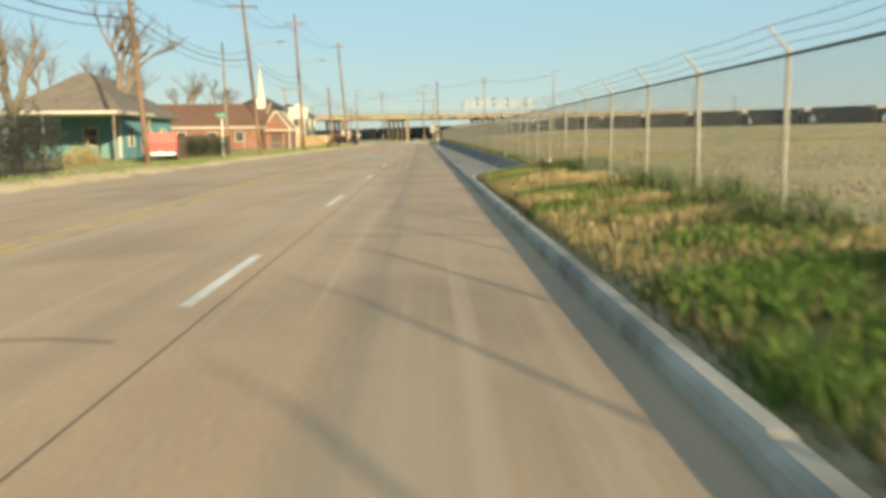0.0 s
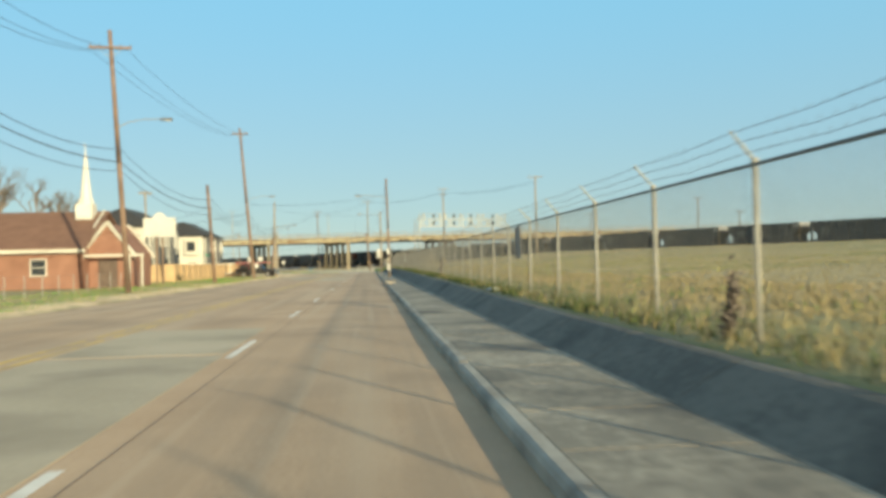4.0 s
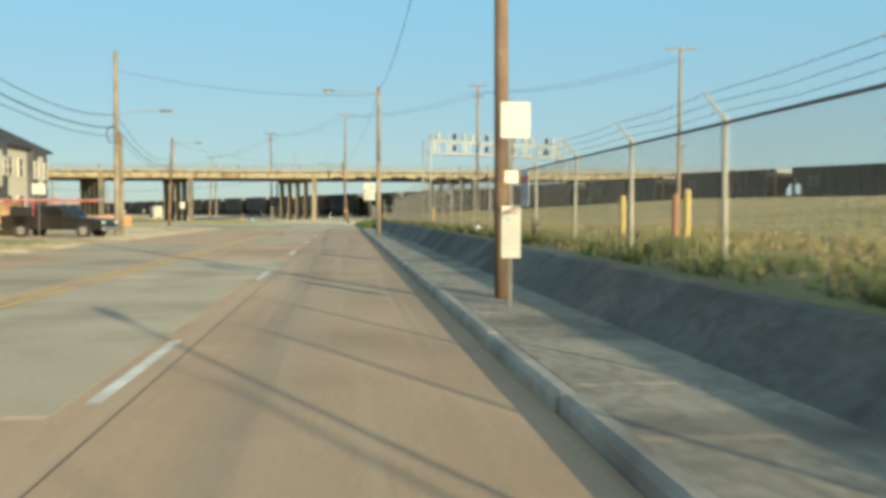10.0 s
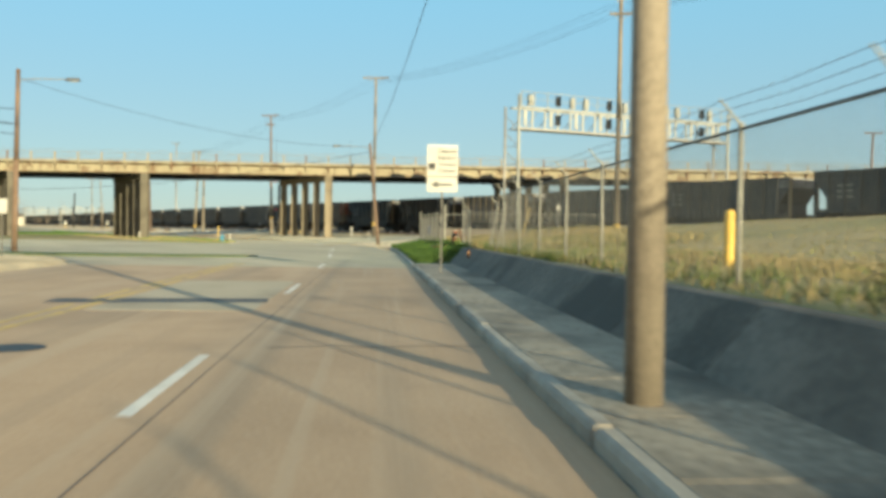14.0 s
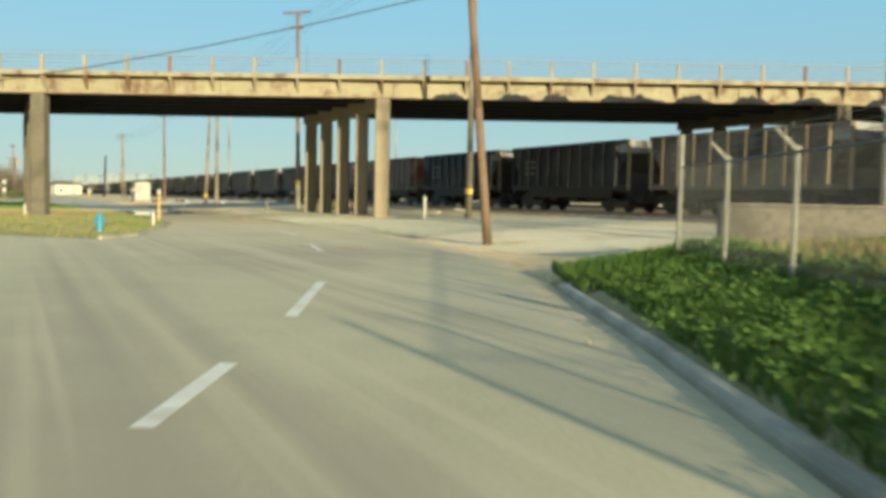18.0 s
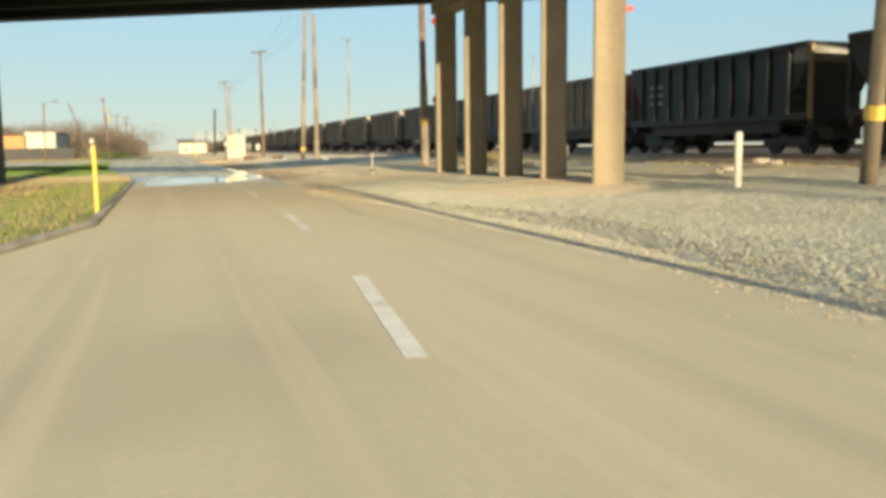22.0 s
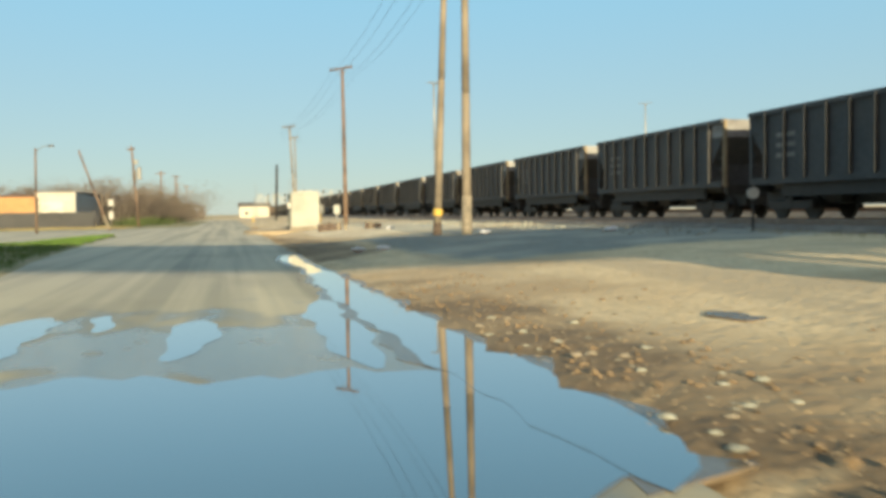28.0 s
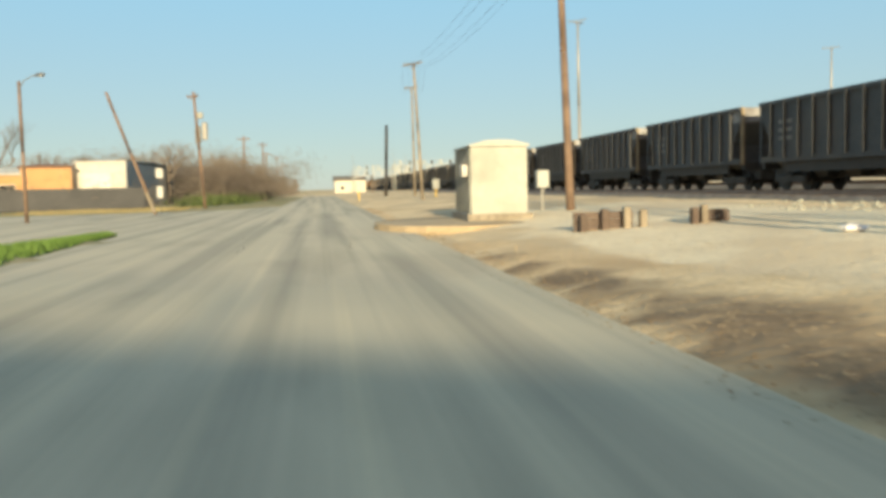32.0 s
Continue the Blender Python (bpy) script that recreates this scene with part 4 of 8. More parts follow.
for px0 in (-64, -51, -37.7, -24.2, -4.8, 21.2, 46, 70):
    pier = thing("bridge_pier", "row of five square concrete columns under a cap beam", "bridge pier", (px0, deck_y(px0) + .35, 0), group="bridge piers")
    zc = deck_z(px0)
    # Every pier but one takes the darker column concrete
    tone = COLUMN if px0 == -4.8 else COLUMN_DARK
    for k in range(5):
        c = SKEW * (3.05 * k)
        gz = float(terrain([px0 + c.x], [deck_y(px0) + c.y])[0])
        h = zc - (.0 if k == 0 else .55)
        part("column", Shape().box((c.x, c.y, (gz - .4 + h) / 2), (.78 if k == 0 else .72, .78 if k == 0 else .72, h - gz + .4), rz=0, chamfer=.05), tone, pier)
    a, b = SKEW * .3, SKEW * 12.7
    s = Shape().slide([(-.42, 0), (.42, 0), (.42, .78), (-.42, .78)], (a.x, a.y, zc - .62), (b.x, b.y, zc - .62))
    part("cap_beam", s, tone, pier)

# ---- railway: tracks and a long coal train ----
TRACK_N, RAIL_Z = 124.0, .92
track = thing("railway_track", "steel rails on dark ballast and wooden ties", "railway track", kind="structure")
def along(n, s0, s1, profile, step, name, material, lift=0.0):
    for s in np.arange(s0, s1, step):
        e = min(s + step, s1)
        part(name, Shape().slide(profile, on2(n, s, lift + track_rise(s)), on2(n, e, lift + track_rise(e))), material, track)
for n0 in (TRACK_N, TRACK_N + 5.2, TRACK_N + 10):
    along(n0, 20, 700, [(-2.6, .3), (2.6, .3), (1.7, RAIL_Z - .17), (-1.7, RAIL_Z - .17)][::-1], 30, "ballast", BALLAST, .34 if n0 > TRACK_N else 0)
    for dn in (-.72, .72):
        along(n0 + dn, 20, 700, [(-.07, RAIL_Z - .16), (-.07, RAIL_Z - .13), (-.02, RAIL_Z - .11), (-.035, RAIL_Z), (.035, RAIL_Z), (.02, RAIL_Z - .11), (.07, RAIL_Z - .13), (.07, RAIL_Z - .16)],
              30, "rail", RAIL, .34 if n0 > TRACK_N else 0)
along(TRACK_N - 4.6, 205, 420, [(-1.9, .3), (1.9, .3), (1.3, .86), (-1.3, .86)][::-1], 43, "ballast", BALLAST)
for dn in (-5.32, -3.88):
    along(TRACK_N + dn, 205, 420, [(-.05, .86), (-.035, .98), (.035, .98), (.05, .86)], 107, "rail", RAIL)
tie_me = Shape().box((0, 0, 0), (2.6, .23, .12)).mesh("tie", WOOD_DARK)
for n0, z0 in ((TRACK_N, RAIL_Z - .19), (TRACK_N - 4.6, .81)):
    for s in np.arange(206, 330, .9 if n0 == TRACK_N else 1.1):
        p = on2(n0, s, z0)
        part("tie", tie_me, None, track, at=tuple(p), rz=27.5)


STENCIL = mat("faded_stencil", (.17, .168, .16), (.24, .235, .225), 3, .8)


def hopper(paint, rib_paint, label, end_paint=None):
    """An open-top coal hopper car, 12 m between its end posts; its length along local y."""
    car = thing("hopper_car", label, "train car", group="coal train")
    L, W, z0, z1 = 12.0, 1.52, 1.05, 3.95
    truck = L / 2 - 1.75
    prof = [(-W, 1.45), (-W, z1), (-W + .12, z1), (-W + .12, z1 - .5), (W - .12, z1 - .5), (W - .12, z1), (W, z1), (W, 1.45), (.9, z0), (-.9, z0)]
    part("body", Shape().slide(prof[::-1], (0, -L / 2 + .9, 0), (0, L / 2 - .9, 0)), paint, car)
    for e in (-1, 1):
        y0, y1 = e * (L / 2 - .9), e * (L / 2 - .12)
        s = Shape().add([(-W, y0, 2.2), (W, y0, 2.2), (W, y1, z1 - .7), (-W, y1, z1 - .7), (-W, y0, z1 - .7), (W, y0, z1 - .7)], [(0, 1, 2, 3), (0, 3, 4), (1, 5, 2), (4, 3, 2, 5), (0, 4, 5, 1)])
        part("slope_sheet", s, end_paint or paint, car)
        part("end_panel", Shape().box((0, e * (L / 2 - .5), z1 - .35), (2 * W - .02, .8, .7)), end_paint or (CAR_PALE if e < 0 else paint), car, "" if e > 0 or end_paint else "pale upper end panel")
        part("end_sill", Shape().box((0, e * (L / 2 - .1), 1.15), (2.8, .22, .34)), IRON, car)
        part("draft_sill", Shape().box((0, e * (L / 2 - .6), .82), (1.3, 1.5, .62)), IRON, car)
        part("coupler", Shape().box((0, e * (L / 2 + .2), 1.0), (.24, .6, .24), chamfer=.04), IRON, car)
        for sx in (-1, 1):
            part("corner_post", Shape().box((sx * (W - .06), e * (L / 2 - .06), 2.6), (.12, .16, 2.7)), CAR_POST if e < 0 else rib_paint, car)
        for zz in (1.6, 2.0, 2.4, 2.8, 3.2, 3.6):
            part("ladder_rung", Shape().rod((-W - .05, e * (L / 2 - .55), zz), (-W - .05, e * (L / 2 - .12), zz), .016, n=4), rib_paint, car)
        bog = part("bogie", Shape().box((-1.0, e * truck, .52), (.16, 2.5, .34), chamfer=.06).box((1.0, e * truck, .52), (.16, 2.5, .34), chamfer=.06)
                   .box((0, e * truck, .6), (2.2, .4, .3)), IRON, car)
        for dy in (-.88, .88):
            part("wheelset", Shape().rod((-.78, e * truck + dy, .44), (-.66, e * truck + dy, .44), .45, n=16).rod((.66, e * truck + dy, .44), (.78, e * truck + dy, .44), .45, n=16)
                 .rod((-.8, e * truck + dy, .44), (.8, e * truck + dy, .44), .07, n=6), IRON, bog)
    part("centre_sill", Shape().box((0, 0, .80), (.5, L - .6, .62)), IRON, car)
    part("top_chord", Shape().box((-W - .03, 0, z1 - .08), (.14, L - .1, .18)).box((W + .03, 0, z1 - .08), (.14, L - .1, .18)), paint, car)
    part("side_sill", Shape().box((-W + .02, 0, 1.38), (.16, L - .3, .24)).box((W - .02, 0, 1.38), (.16, L - .3, .24)), paint, car)
    part("lower_sill", Shape().box((-W + .22, 0, 1.06), (.12, L - 3.4, .5), chamfer=.03).box((W - .22, 0, 1.06), (.12, L - 3.4, .5), chamfer=.03), IRON, car)
    rib = Shape().box((0, 0, 2.68), (.13, .11, 2.5)).mesh("rib", rib_paint)
    for k in range(10):
        for sx in (-1, 1):
            part("rib", rib, None, car, at=(sx * (W + .06), -4.95 + 1.1 * k, 0))
    for y in (-2.2, .1, 2.3):
        part("hopper_door", Shape().add([(-1.1, y - .9, z0 + .3), (1.1, y - .9, z0 + .3), (1.1, y + .9, z0 + .3), (-1.1, y + .9, z0 + .3), (-.7, y - .3, .55), (.7, y - .3, .55), (.7, y + .3, .55), (-.7, y + .3, .55)],
                                        [(4, 5, 1, 0), (5, 6, 2, 1), (6, 7, 3, 2), (7, 4, 0, 3), (7, 6, 5, 4)]), IRON, car)
    for r, c in ((0, 0), (0, 1), (1, 0), (1, 1), (2, 0), (2, 1)):
        part("stencil_bar", Shape().box((-W - .006, 3.85 + c * .62 - .3, 3.0 - r * .36), (.012, .42, .16)), STENCIL, car, "faded stencil bar")
    return car


CAR_POST = mat("tan_end_post", (.20, .155, .095), (.30, .24, .15), 1.2, .75, .002, 8)
car0 = hopper(CAR_DARK, CAR_RIB, "sooty dark open-top coal hopper car on the rails")
car2 = hopper(CAR_BLACK, RIB_BLACK, "coal-black open-top hopper car under the bridge")
car1 = hopper(mat("worn_grey_hopper_paint", (.125, .108, .084), (.18, .155, .12), .6, .7, .002, 12, stain=(.055, .048, .04), stain_scale=.5), mat("tan_rib_paint", (.27, .21, .125), (.36, .285, .175), 1, .7), "dark coal hopper car with pale tan side ribs")
car3 = hopper(mat("taupe_hopper_paint", (.135, .118, .092), (.18, .158, .125), .6, .75, .002, 12, stain=(.09, .078, .062), stain_scale=.5), mat("taupe_rib_paint", (.15, .13, .10), (.19, .165, .13), 1, .75), "taupe coal hopper car with rust-red ends", mat("rust_red_end", (.17, .062, .045), (.24, .095, .065), 1.2, .8, .002, 9))
PERIOD = 13.7
first = 216.5 + 6.0
special = {-1: car1, 0: car2, 1: car2, 2: car3}
placed = []
for k in range(-13, 29):
    s = first + PERIOD * k
    src = special.get(k, car0)
    m = Matrix.Translation(on2(TRACK_N, s, RAIL_Z + float(track_rise(s)))) @ Matrix.Rotation(BEND, 4, "Z")
    if src in placed:
        copy_thing(src, m)
    else:
        src.matrix_basis = m
        placed.append(src)
rear = hopper(CAR_BROWN, CAR_BROWN, "rust-brown hopper car far along the train")
rear.matrix_basis = Matrix.Translation(on2(TRACK_N, first + PERIOD * 29, RAIL_Z)) @ Matrix.Rotation(BEND, 4, "Z")
for k in range(30, 36):
    copy_thing(rear, Matrix.Translation(on2(TRACK_N, first + PERIOD * k, RAIL_Z)) @ Matrix.Rotation(BEND, 4, "Z"))

# ---- poles, lamps and cables ----
def ground_at(x, y):
    return float(terrain([x], [y])[0])


def pole(name, base, top, r0, r1, material, label, category="utility pole", arms=(), lamp=None, band=None, foot=None, group="utility poles"):
    """A tapering pole from base to top. arms: (height, half length, turn in degrees); lamp: (height, dx, dy, rise);
    band: height of a yellow ring; foot: (height, material) of a base in another tone."""
    x, y, z = base
    ob = thing(name, label, category, base, group=group)
    t = Vector(top) - Vector(base)
    part("shaft", Shape().rod(-t * .04, t * .5, r0, (r0 + r1) / 2, 10).rod(t * .5, t, (r0 + r1) / 2, r1, 10), material, ob, smooth=True)
    for h, half, turn in arms:
        c = t * (h / t.z)
        d = Vector((math.cos(radians(turn)), math.sin(radians(turn)), 0))
        arm = part("crossarm", Shape().box((0, 0, 0), (2 * half, .11, .13), m=Matrix.Translation(c + d.cross(Vector((0, 0, 1))) * .16) @ Matrix.Rotation(radians(turn), 4, "Z")), material, ob)
        for e in (-.92, -.5, .5, .92):
            p = c + d * (half * e) + d.cross(Vector((0, 0, 1))) * .16
            part("insulator", Shape().rod(p + Vector((0, 0, .06)), p + Vector((0, 0, .2)), .045, .03, 6), SIGN_BACK, arm)
        for e in (-1, 1):
            part("brace", Shape().rod(c + d * (half * .6 * e) + d.cross(Vector((0, 0, 1))) * .12, c - Vector((0, 0, .55)), .02, n=4), STEEL, arm)
    if lamp:
        h, dx, dy, rise = lamp
        c = t * (h / t.z)
        e = c + Vector((dx, dy, rise))
        pts = [c, c + Vector((dx * .3, dy * .3, rise * .75)), c + Vector((dx * .65, dy * .65, rise * 1.0)), e]
        arm = part("lamp_arm", Shape().tube(pts, .028, 6), STEEL, ob)
        d = Vector((dx, dy, 0)).normalized()
        turn = Matrix.Translation(e + d * .3) @ Matrix.Rotation(math.atan2(d.y, d.x), 4, "Z")
        head = part("lamp_head", Shape().box((0, 0, 0), (.68, .26, .14), chamfer=.05, m=turn), SIGN_BACK, arm, "grey street lamp head")
        part("lens", Shape().box((.08, 0, -.085), (.36, .2, .04), m=turn), SIGN_WHITE, head)
    if band:
        part("marker_band", Shape().rod(t * ((band - .14) / t.z), t * ((band + .14) / t.z), r0 * 1.14, n=10), YELLOW, ob, "yellow marker band")
    if foot:
        part("painted_foot", Shape().rod(Vector((0, 0, 0)), t * (foot[0] / t.z), r0 * 1.1, r0 * 1.06, 10), foot[1], ob, "pole foot in another tone")
    return ob


def cable(a, b, sag, r=.014, n=12, parent=None):
    a, b = Vector(a), Vector(b)
    pts = [a.lerp(b, k / n) - Vector((0, 0, sag * 4 * (k / n) * (1 - k / n))) for k in range(n + 1)]
    s = Shape().tube(pts, r, 4)
    if parent:
        return part("cable", s, CABLE, parent)
    return s


pole("utility_pole", (-14.9, 38.5, .05), (-15.5, 38.0, 12.2), .17, .11, WOOD_POLE, "tall leaning brown wooden utility pole beside a pickup", lamp=(8.6, 2.6, .1, .5))
pole("utility_pole", (-14.0, 66.2, .1), (-15.3, 66.9, 13.3), .17, .11, WOOD_POLE, "brown wooden utility pole with a crossarm and street lamp", arms=((12.5, 1.25, 6),), lamp=(9.1, 2.6, 0, .45))
pole("utility_pole", (-13.5, 89.5, .1), (-14.0, 88.4, 15.0), .17, .11, WOOD_POLE, "tall brown wooden utility pole with a crossarm", arms=((13.9, 1.15, 6),), lamp=(9.4, 2.5, 0, .5))
pole("utility_pole", (-18.6, 74.0, .1), (-18.7, 73.8, 10.4), .11, .08, WOOD_GREY, "slim pale wooden service pole")
pole("utility_pole", (-12.75, 113.0, .1), (-13.0, 111.6, 8.35), .16, .12, WOOD_POLE, "short leaning brown wooden utility pole")
pole("utility_pole", (-20.5, 121.5, .1), (-20.6, 121.5, 8.9), .10, .08, WOOD_GREY, "thin pole with a small crossarm behind the sign board", arms=((8.5, .6, 20),))
pole("utility_pole", (-12.75, 137.6, .05), (-14.1, 137.9, 17.3), .2, .12, WOOD_POLE, "very tall leaning brown utility pole beside the road", arms=((16.6, .9, 6),), lamp=(8.9, 2.6, 0, .5))
pole("utility_pole", (-13.15, 163.2, 0), (-13.05, 162.8, 10.7), .17, .11, WOOD_GREY, "pale weathered pole with lamp and coiled cable", lamp=(7.0, 2.5, 0, .3))
pole("utility_pole", (-13.0, 163.7, 0), (-13.0, 163.6, 6.1), .12, .1, WOOD_GREY, "short pale stub pole tied beside a taller pole")
pole("utility_pole", (-17.9, 202.0, .1), (-17.3, 200.9, 8.95), .15, .10, WOOD_POLE, "slim brown pole with street lamp arm at the corner", lamp=(8.3, 2.3, 0, .1))
pole("utility_pole", (2.37, 124.0, .13), (2.2, 123.6, 9.9), .115, .09, WOOD_POLE, "brown wooden pole with lamp in the pavement", lamp=(7.75, -2.5, 0, .35))
pole("utility_pole", (2.1, 163.7, .13), (2.08, 163.7, 9.1), .15, .105, WOOD_GREY, "pale wooden lamp pole standing in the pavement", lamp=(8.5, -2.7, 0, .15))
pole("utility_pole", (.48, 229.1, .1), (-.28, 228.7, 8.45), .145, .105, WOOD_POLE, "leaning brown wooden lamp pole at the gravel edge", lamp=(7.9, -2.5, .1, .2))
pole("utility_pole", (.1, 246.7, .4), (.15, 244.6, 16.6), .17, .11, WOOD_GREY, "tall pale pole with crossarm and yellow band", arms=((16.2, 1.3, -10),), band=1.5)
pole("utility_pole", (15.6, 211.2, .9), (15.4, 210.4, 16.4), .19, .12, WOOD_GREY, "tall pole with double crossarm and yellow band", arms=((15.4, 1.0, -10), (14.2, .7, -10)), band=.9)
pole("utility_pole", (29.1, 183.6, .9), (29.0, 183.4, 16.0), .19, .12, WOOD_GREY, "tall pale pole with crossarm in the dry field", arms=((14.9, 1.3, -10),), band=.9)
# The pale 4 m foot puts the sunlit lower shaft into the colour
pole("utility_pole", (-13.14, 270.25, .5), (-13.4, 270.7, 15.8), .18, .11, WOOD_POLE, "tall pole with double crossarm and banded foot in sunlit tone", arms=((15.4, 1.2, -20), (14.2, .6, -20)), band=2.1, foot=(4.0, WOOD_GREY))
pole("utility_pole", (-12.16, 270.0, .5), (-12.16, 270.0, 7.0), .15, .13, IRON, "dark tarred pole with a round cap")
pole("utility_pole", (-28.2, 296.2, .35), (-27.6, 296.1, 13.3), .17, .11, WOOD_GREY, "tall pale pole with crossarm and yellow band", arms=((12.8, 1.1, -25),), band=1.0, foot=(.55, WOOD_DARK))
pole("utility_pole", (-26.8, 295.6, .35), (-26.7, 295.4, 11.9), .2, .13, WOOD_GREY, "pale brown pole with grey wrapped foot beside a slimmer one", foot=(1.65, CONCRETE))
pole("utility_pole", (-41.7, 322.3, .6), (-42.5, 324.4, 12.4), .17, .11, WOOD_POLE, "tall brown pole with crossarm behind the signal hut", arms=((11.9, 1.2, -25),))
pole("utility_pole", (-62.2, 360.6, .6), (-62.9, 361.0, 12.2), .15, .10, WOOD_GREY, "pale pole with crossarm beside the rail yard", arms=((11.6, 1.2, -25),))
pole("utility_pole", (-72.0, 384, .6), (-72.1, 384, 13.0), .15, .10, WOOD_GREY, "far pale pole with crossarm beside the rail yard", arms=((12.4, 1.1, -25),))
pole("utility_pole", (-80.0, 394, .6), (-79.8, 394.3, 9.6), .22, .2, IRON, "far dark steel pole beside the rail yard")
pole("light_mast", (-59.6, 423, .6), (-59.8, 423.4, 26.2), .3, .14, STEEL, "tall steel yard light mast with a lamp ring", "light mast", arms=((25.8, 1.6, -20), (25.5, 1.4, 70)), group="light masts")
pole("light_mast", (-20, 470, .6), (-20, 470, 26), .3, .14, STEEL, "far tall steel yard light mast", "light mast", arms=((25.5, 1.6, -20),), group="light masts")
pole("utility_pole", (-71.4, 325.6, .2), (-70.5, 324.7, 7.3), .10, .075, WOOD_POLE, "slim brown street lamp pole at a side street", lamp=(6.7, 1.9, -.7, .5))
pole("utility_pole", (-72.4, 337.3, .2), (-73.8, 334.9, 7.9), .11, .085, WOOD_POLE, "steeply leaning broken wooden pole with pale foot", foot=(1.3, WOOD_GREY))
can_pole = pole("utility_pole", (-76.6, 349.0, .2), (-76.9, 348.5, 9.4), .13, .10, WOOD_POLE, "brown pole with a pale transformer can", arms=((8.8, .5, 0),))
for dx, z0, z1 in ((.34, 5.4, 6.7), (-.3, 5.2, 6.4)):
    part("transformer_can", Shape().rod((dx, -.1, z0), (dx, -.1, z1), .24, .24, 14).rod((dx, -.1, z1), (dx, -.1, z1 + .12), .24, .12, 14), STEEL, can_pole, "grey transformer can")
part("fuse_box", Shape().box((0, -.2, 7.35), (.5, .3, .5), chamfer=.05), WHITE_METAL, can_pole)
for s, n, h in ((395, 92, 9), (420, 93, 9.5), (448, 92, 9), (480, 92.5, 9.5), (520, 92, 9)):
    p = on2(n, s)
    pole("utility_pole", (p.x, p.y, .1), (p.x + rng.uniform(-.4, .4), p.y, h), .16, .11, WOOD_POLE, "brown pole in a line along the far street", arms=((h - .5, .9, 20),))
for x, y, h in ((70, 215, 14), (95, 160, 14), (56, 250, 13), (120, 120, 14), (88, 235, 12)):
    pole("utility_pole", (x, y, .6), (x + .2, y, h), .16, .11, WOOD_POLE, "far brown pole across the rail yard", arms=((h - .6, 1.0, -15),))

pole("utility_pole", (-50.05, 240.1, 0), (-50, 240, 5.8), .09, .07, WOOD_POLE, "slim brown service pole far beside the road")
lines = thing("overhead_cables", "black overhead cables sagging between the poles", "cables", (-14, 60, 8))
off = Vector((-14, 60, 8))
row = [(-15.5, 10, 12.0), (-15.4, 38.1, 11.6), (-15.2, 66.9, 12.5), (-13.95, 88.6, 13.8), (-14.05, 137.9, 16.4)]
for dx, dz in ((-1.1, .1), (-.4, .1), (.9, .1)):
    for a, b in zip(row, row[1:]):
        cable(Vector(a) + Vector((dx, 0, dz)) - off, Vector(b) + Vector((dx, 0, dz)) - off, .9, parent=lines)
low = [(-15.2, 10, 7.6), (-15.2, 38.2, 7.8), (-14.7, 66.5, 8.2), (-13.7, 89, 7.6), (-12.85, 112.4, 6.5), (-13.35, 137.7, 7.0), (-13.1, 163, 6.3), (-17.5, 201.5, 6.3)]
for dz, r, sag in ((0, .03, .8), (.75, .02, 1.0), (-.5, .018, .7)):
    for a, b in zip(low, low[1:]):
        cable(Vector(a) + Vector((0, 0, dz)) - off, Vector(b) + Vector((0, 0, dz)) - off, sag + rng.uniform(-.1, .25), r, parent=lines)
for a, b, sag, r in (((-13.35, 137.7, 8.6), (2.1, 122.4, 8.2), .5, .014), ((-13.4, 137.7, 7.6), (-28, 128, 6.0), .7, .02), ((-13.1, 163, 9.6), (2.08, 163.7, 8.6), .5, .012),
                     ((-12.9, 112.4, 6.6), (-24, 120, 5.0), .5, .014), ((2.08, 163.7, 8.7), (-.4, 228, 8.1), 1.2, .012), ((2.1, 122.4, 9.4), (2.08, 163.7, 8.9), 1.2, .012),
                     ((-.36, 228.1, 7.7), (-50, 240, 5.4), 2.0, .02), ((-17.3, 201, 8.5), (-.4, 228, 8.1), .9, .012)):
    cable(Vector(a) - off, Vector(b) - off, sag, r, parent=lines)
yard = [(29, 183.4, 14.9), (15.4, 210.5, 15.4), (.15, 244.8, 16.2), (-12.9, 271.6, 15.5), (-27.65, 296.1, 12.9), (-42.4, 324.2, 11.9), (-62.9, 361, 11.7), (-72.1, 384, 12.5)]
for dn in (-1.0, -.4, .5, 1.0):
    for a, b in zip(yard, yard[1:]):
        cable(Vector(a) + SIDE2 * dn + Vector((0, 0, .15)) - off, Vector(b) + SIDE2 * dn + Vector((0, 0, .15)) - off, .8, .009, parent=lines)
coil = Shape().tube([Vector((-13.3 + .34 * math.cos(a), 163, 5.9 + .5 * math.sin(a))) - off for a in np.linspace(0, 6.28, 18)], .03, 5)
part("cable_coil", coil, CABLE, lines)

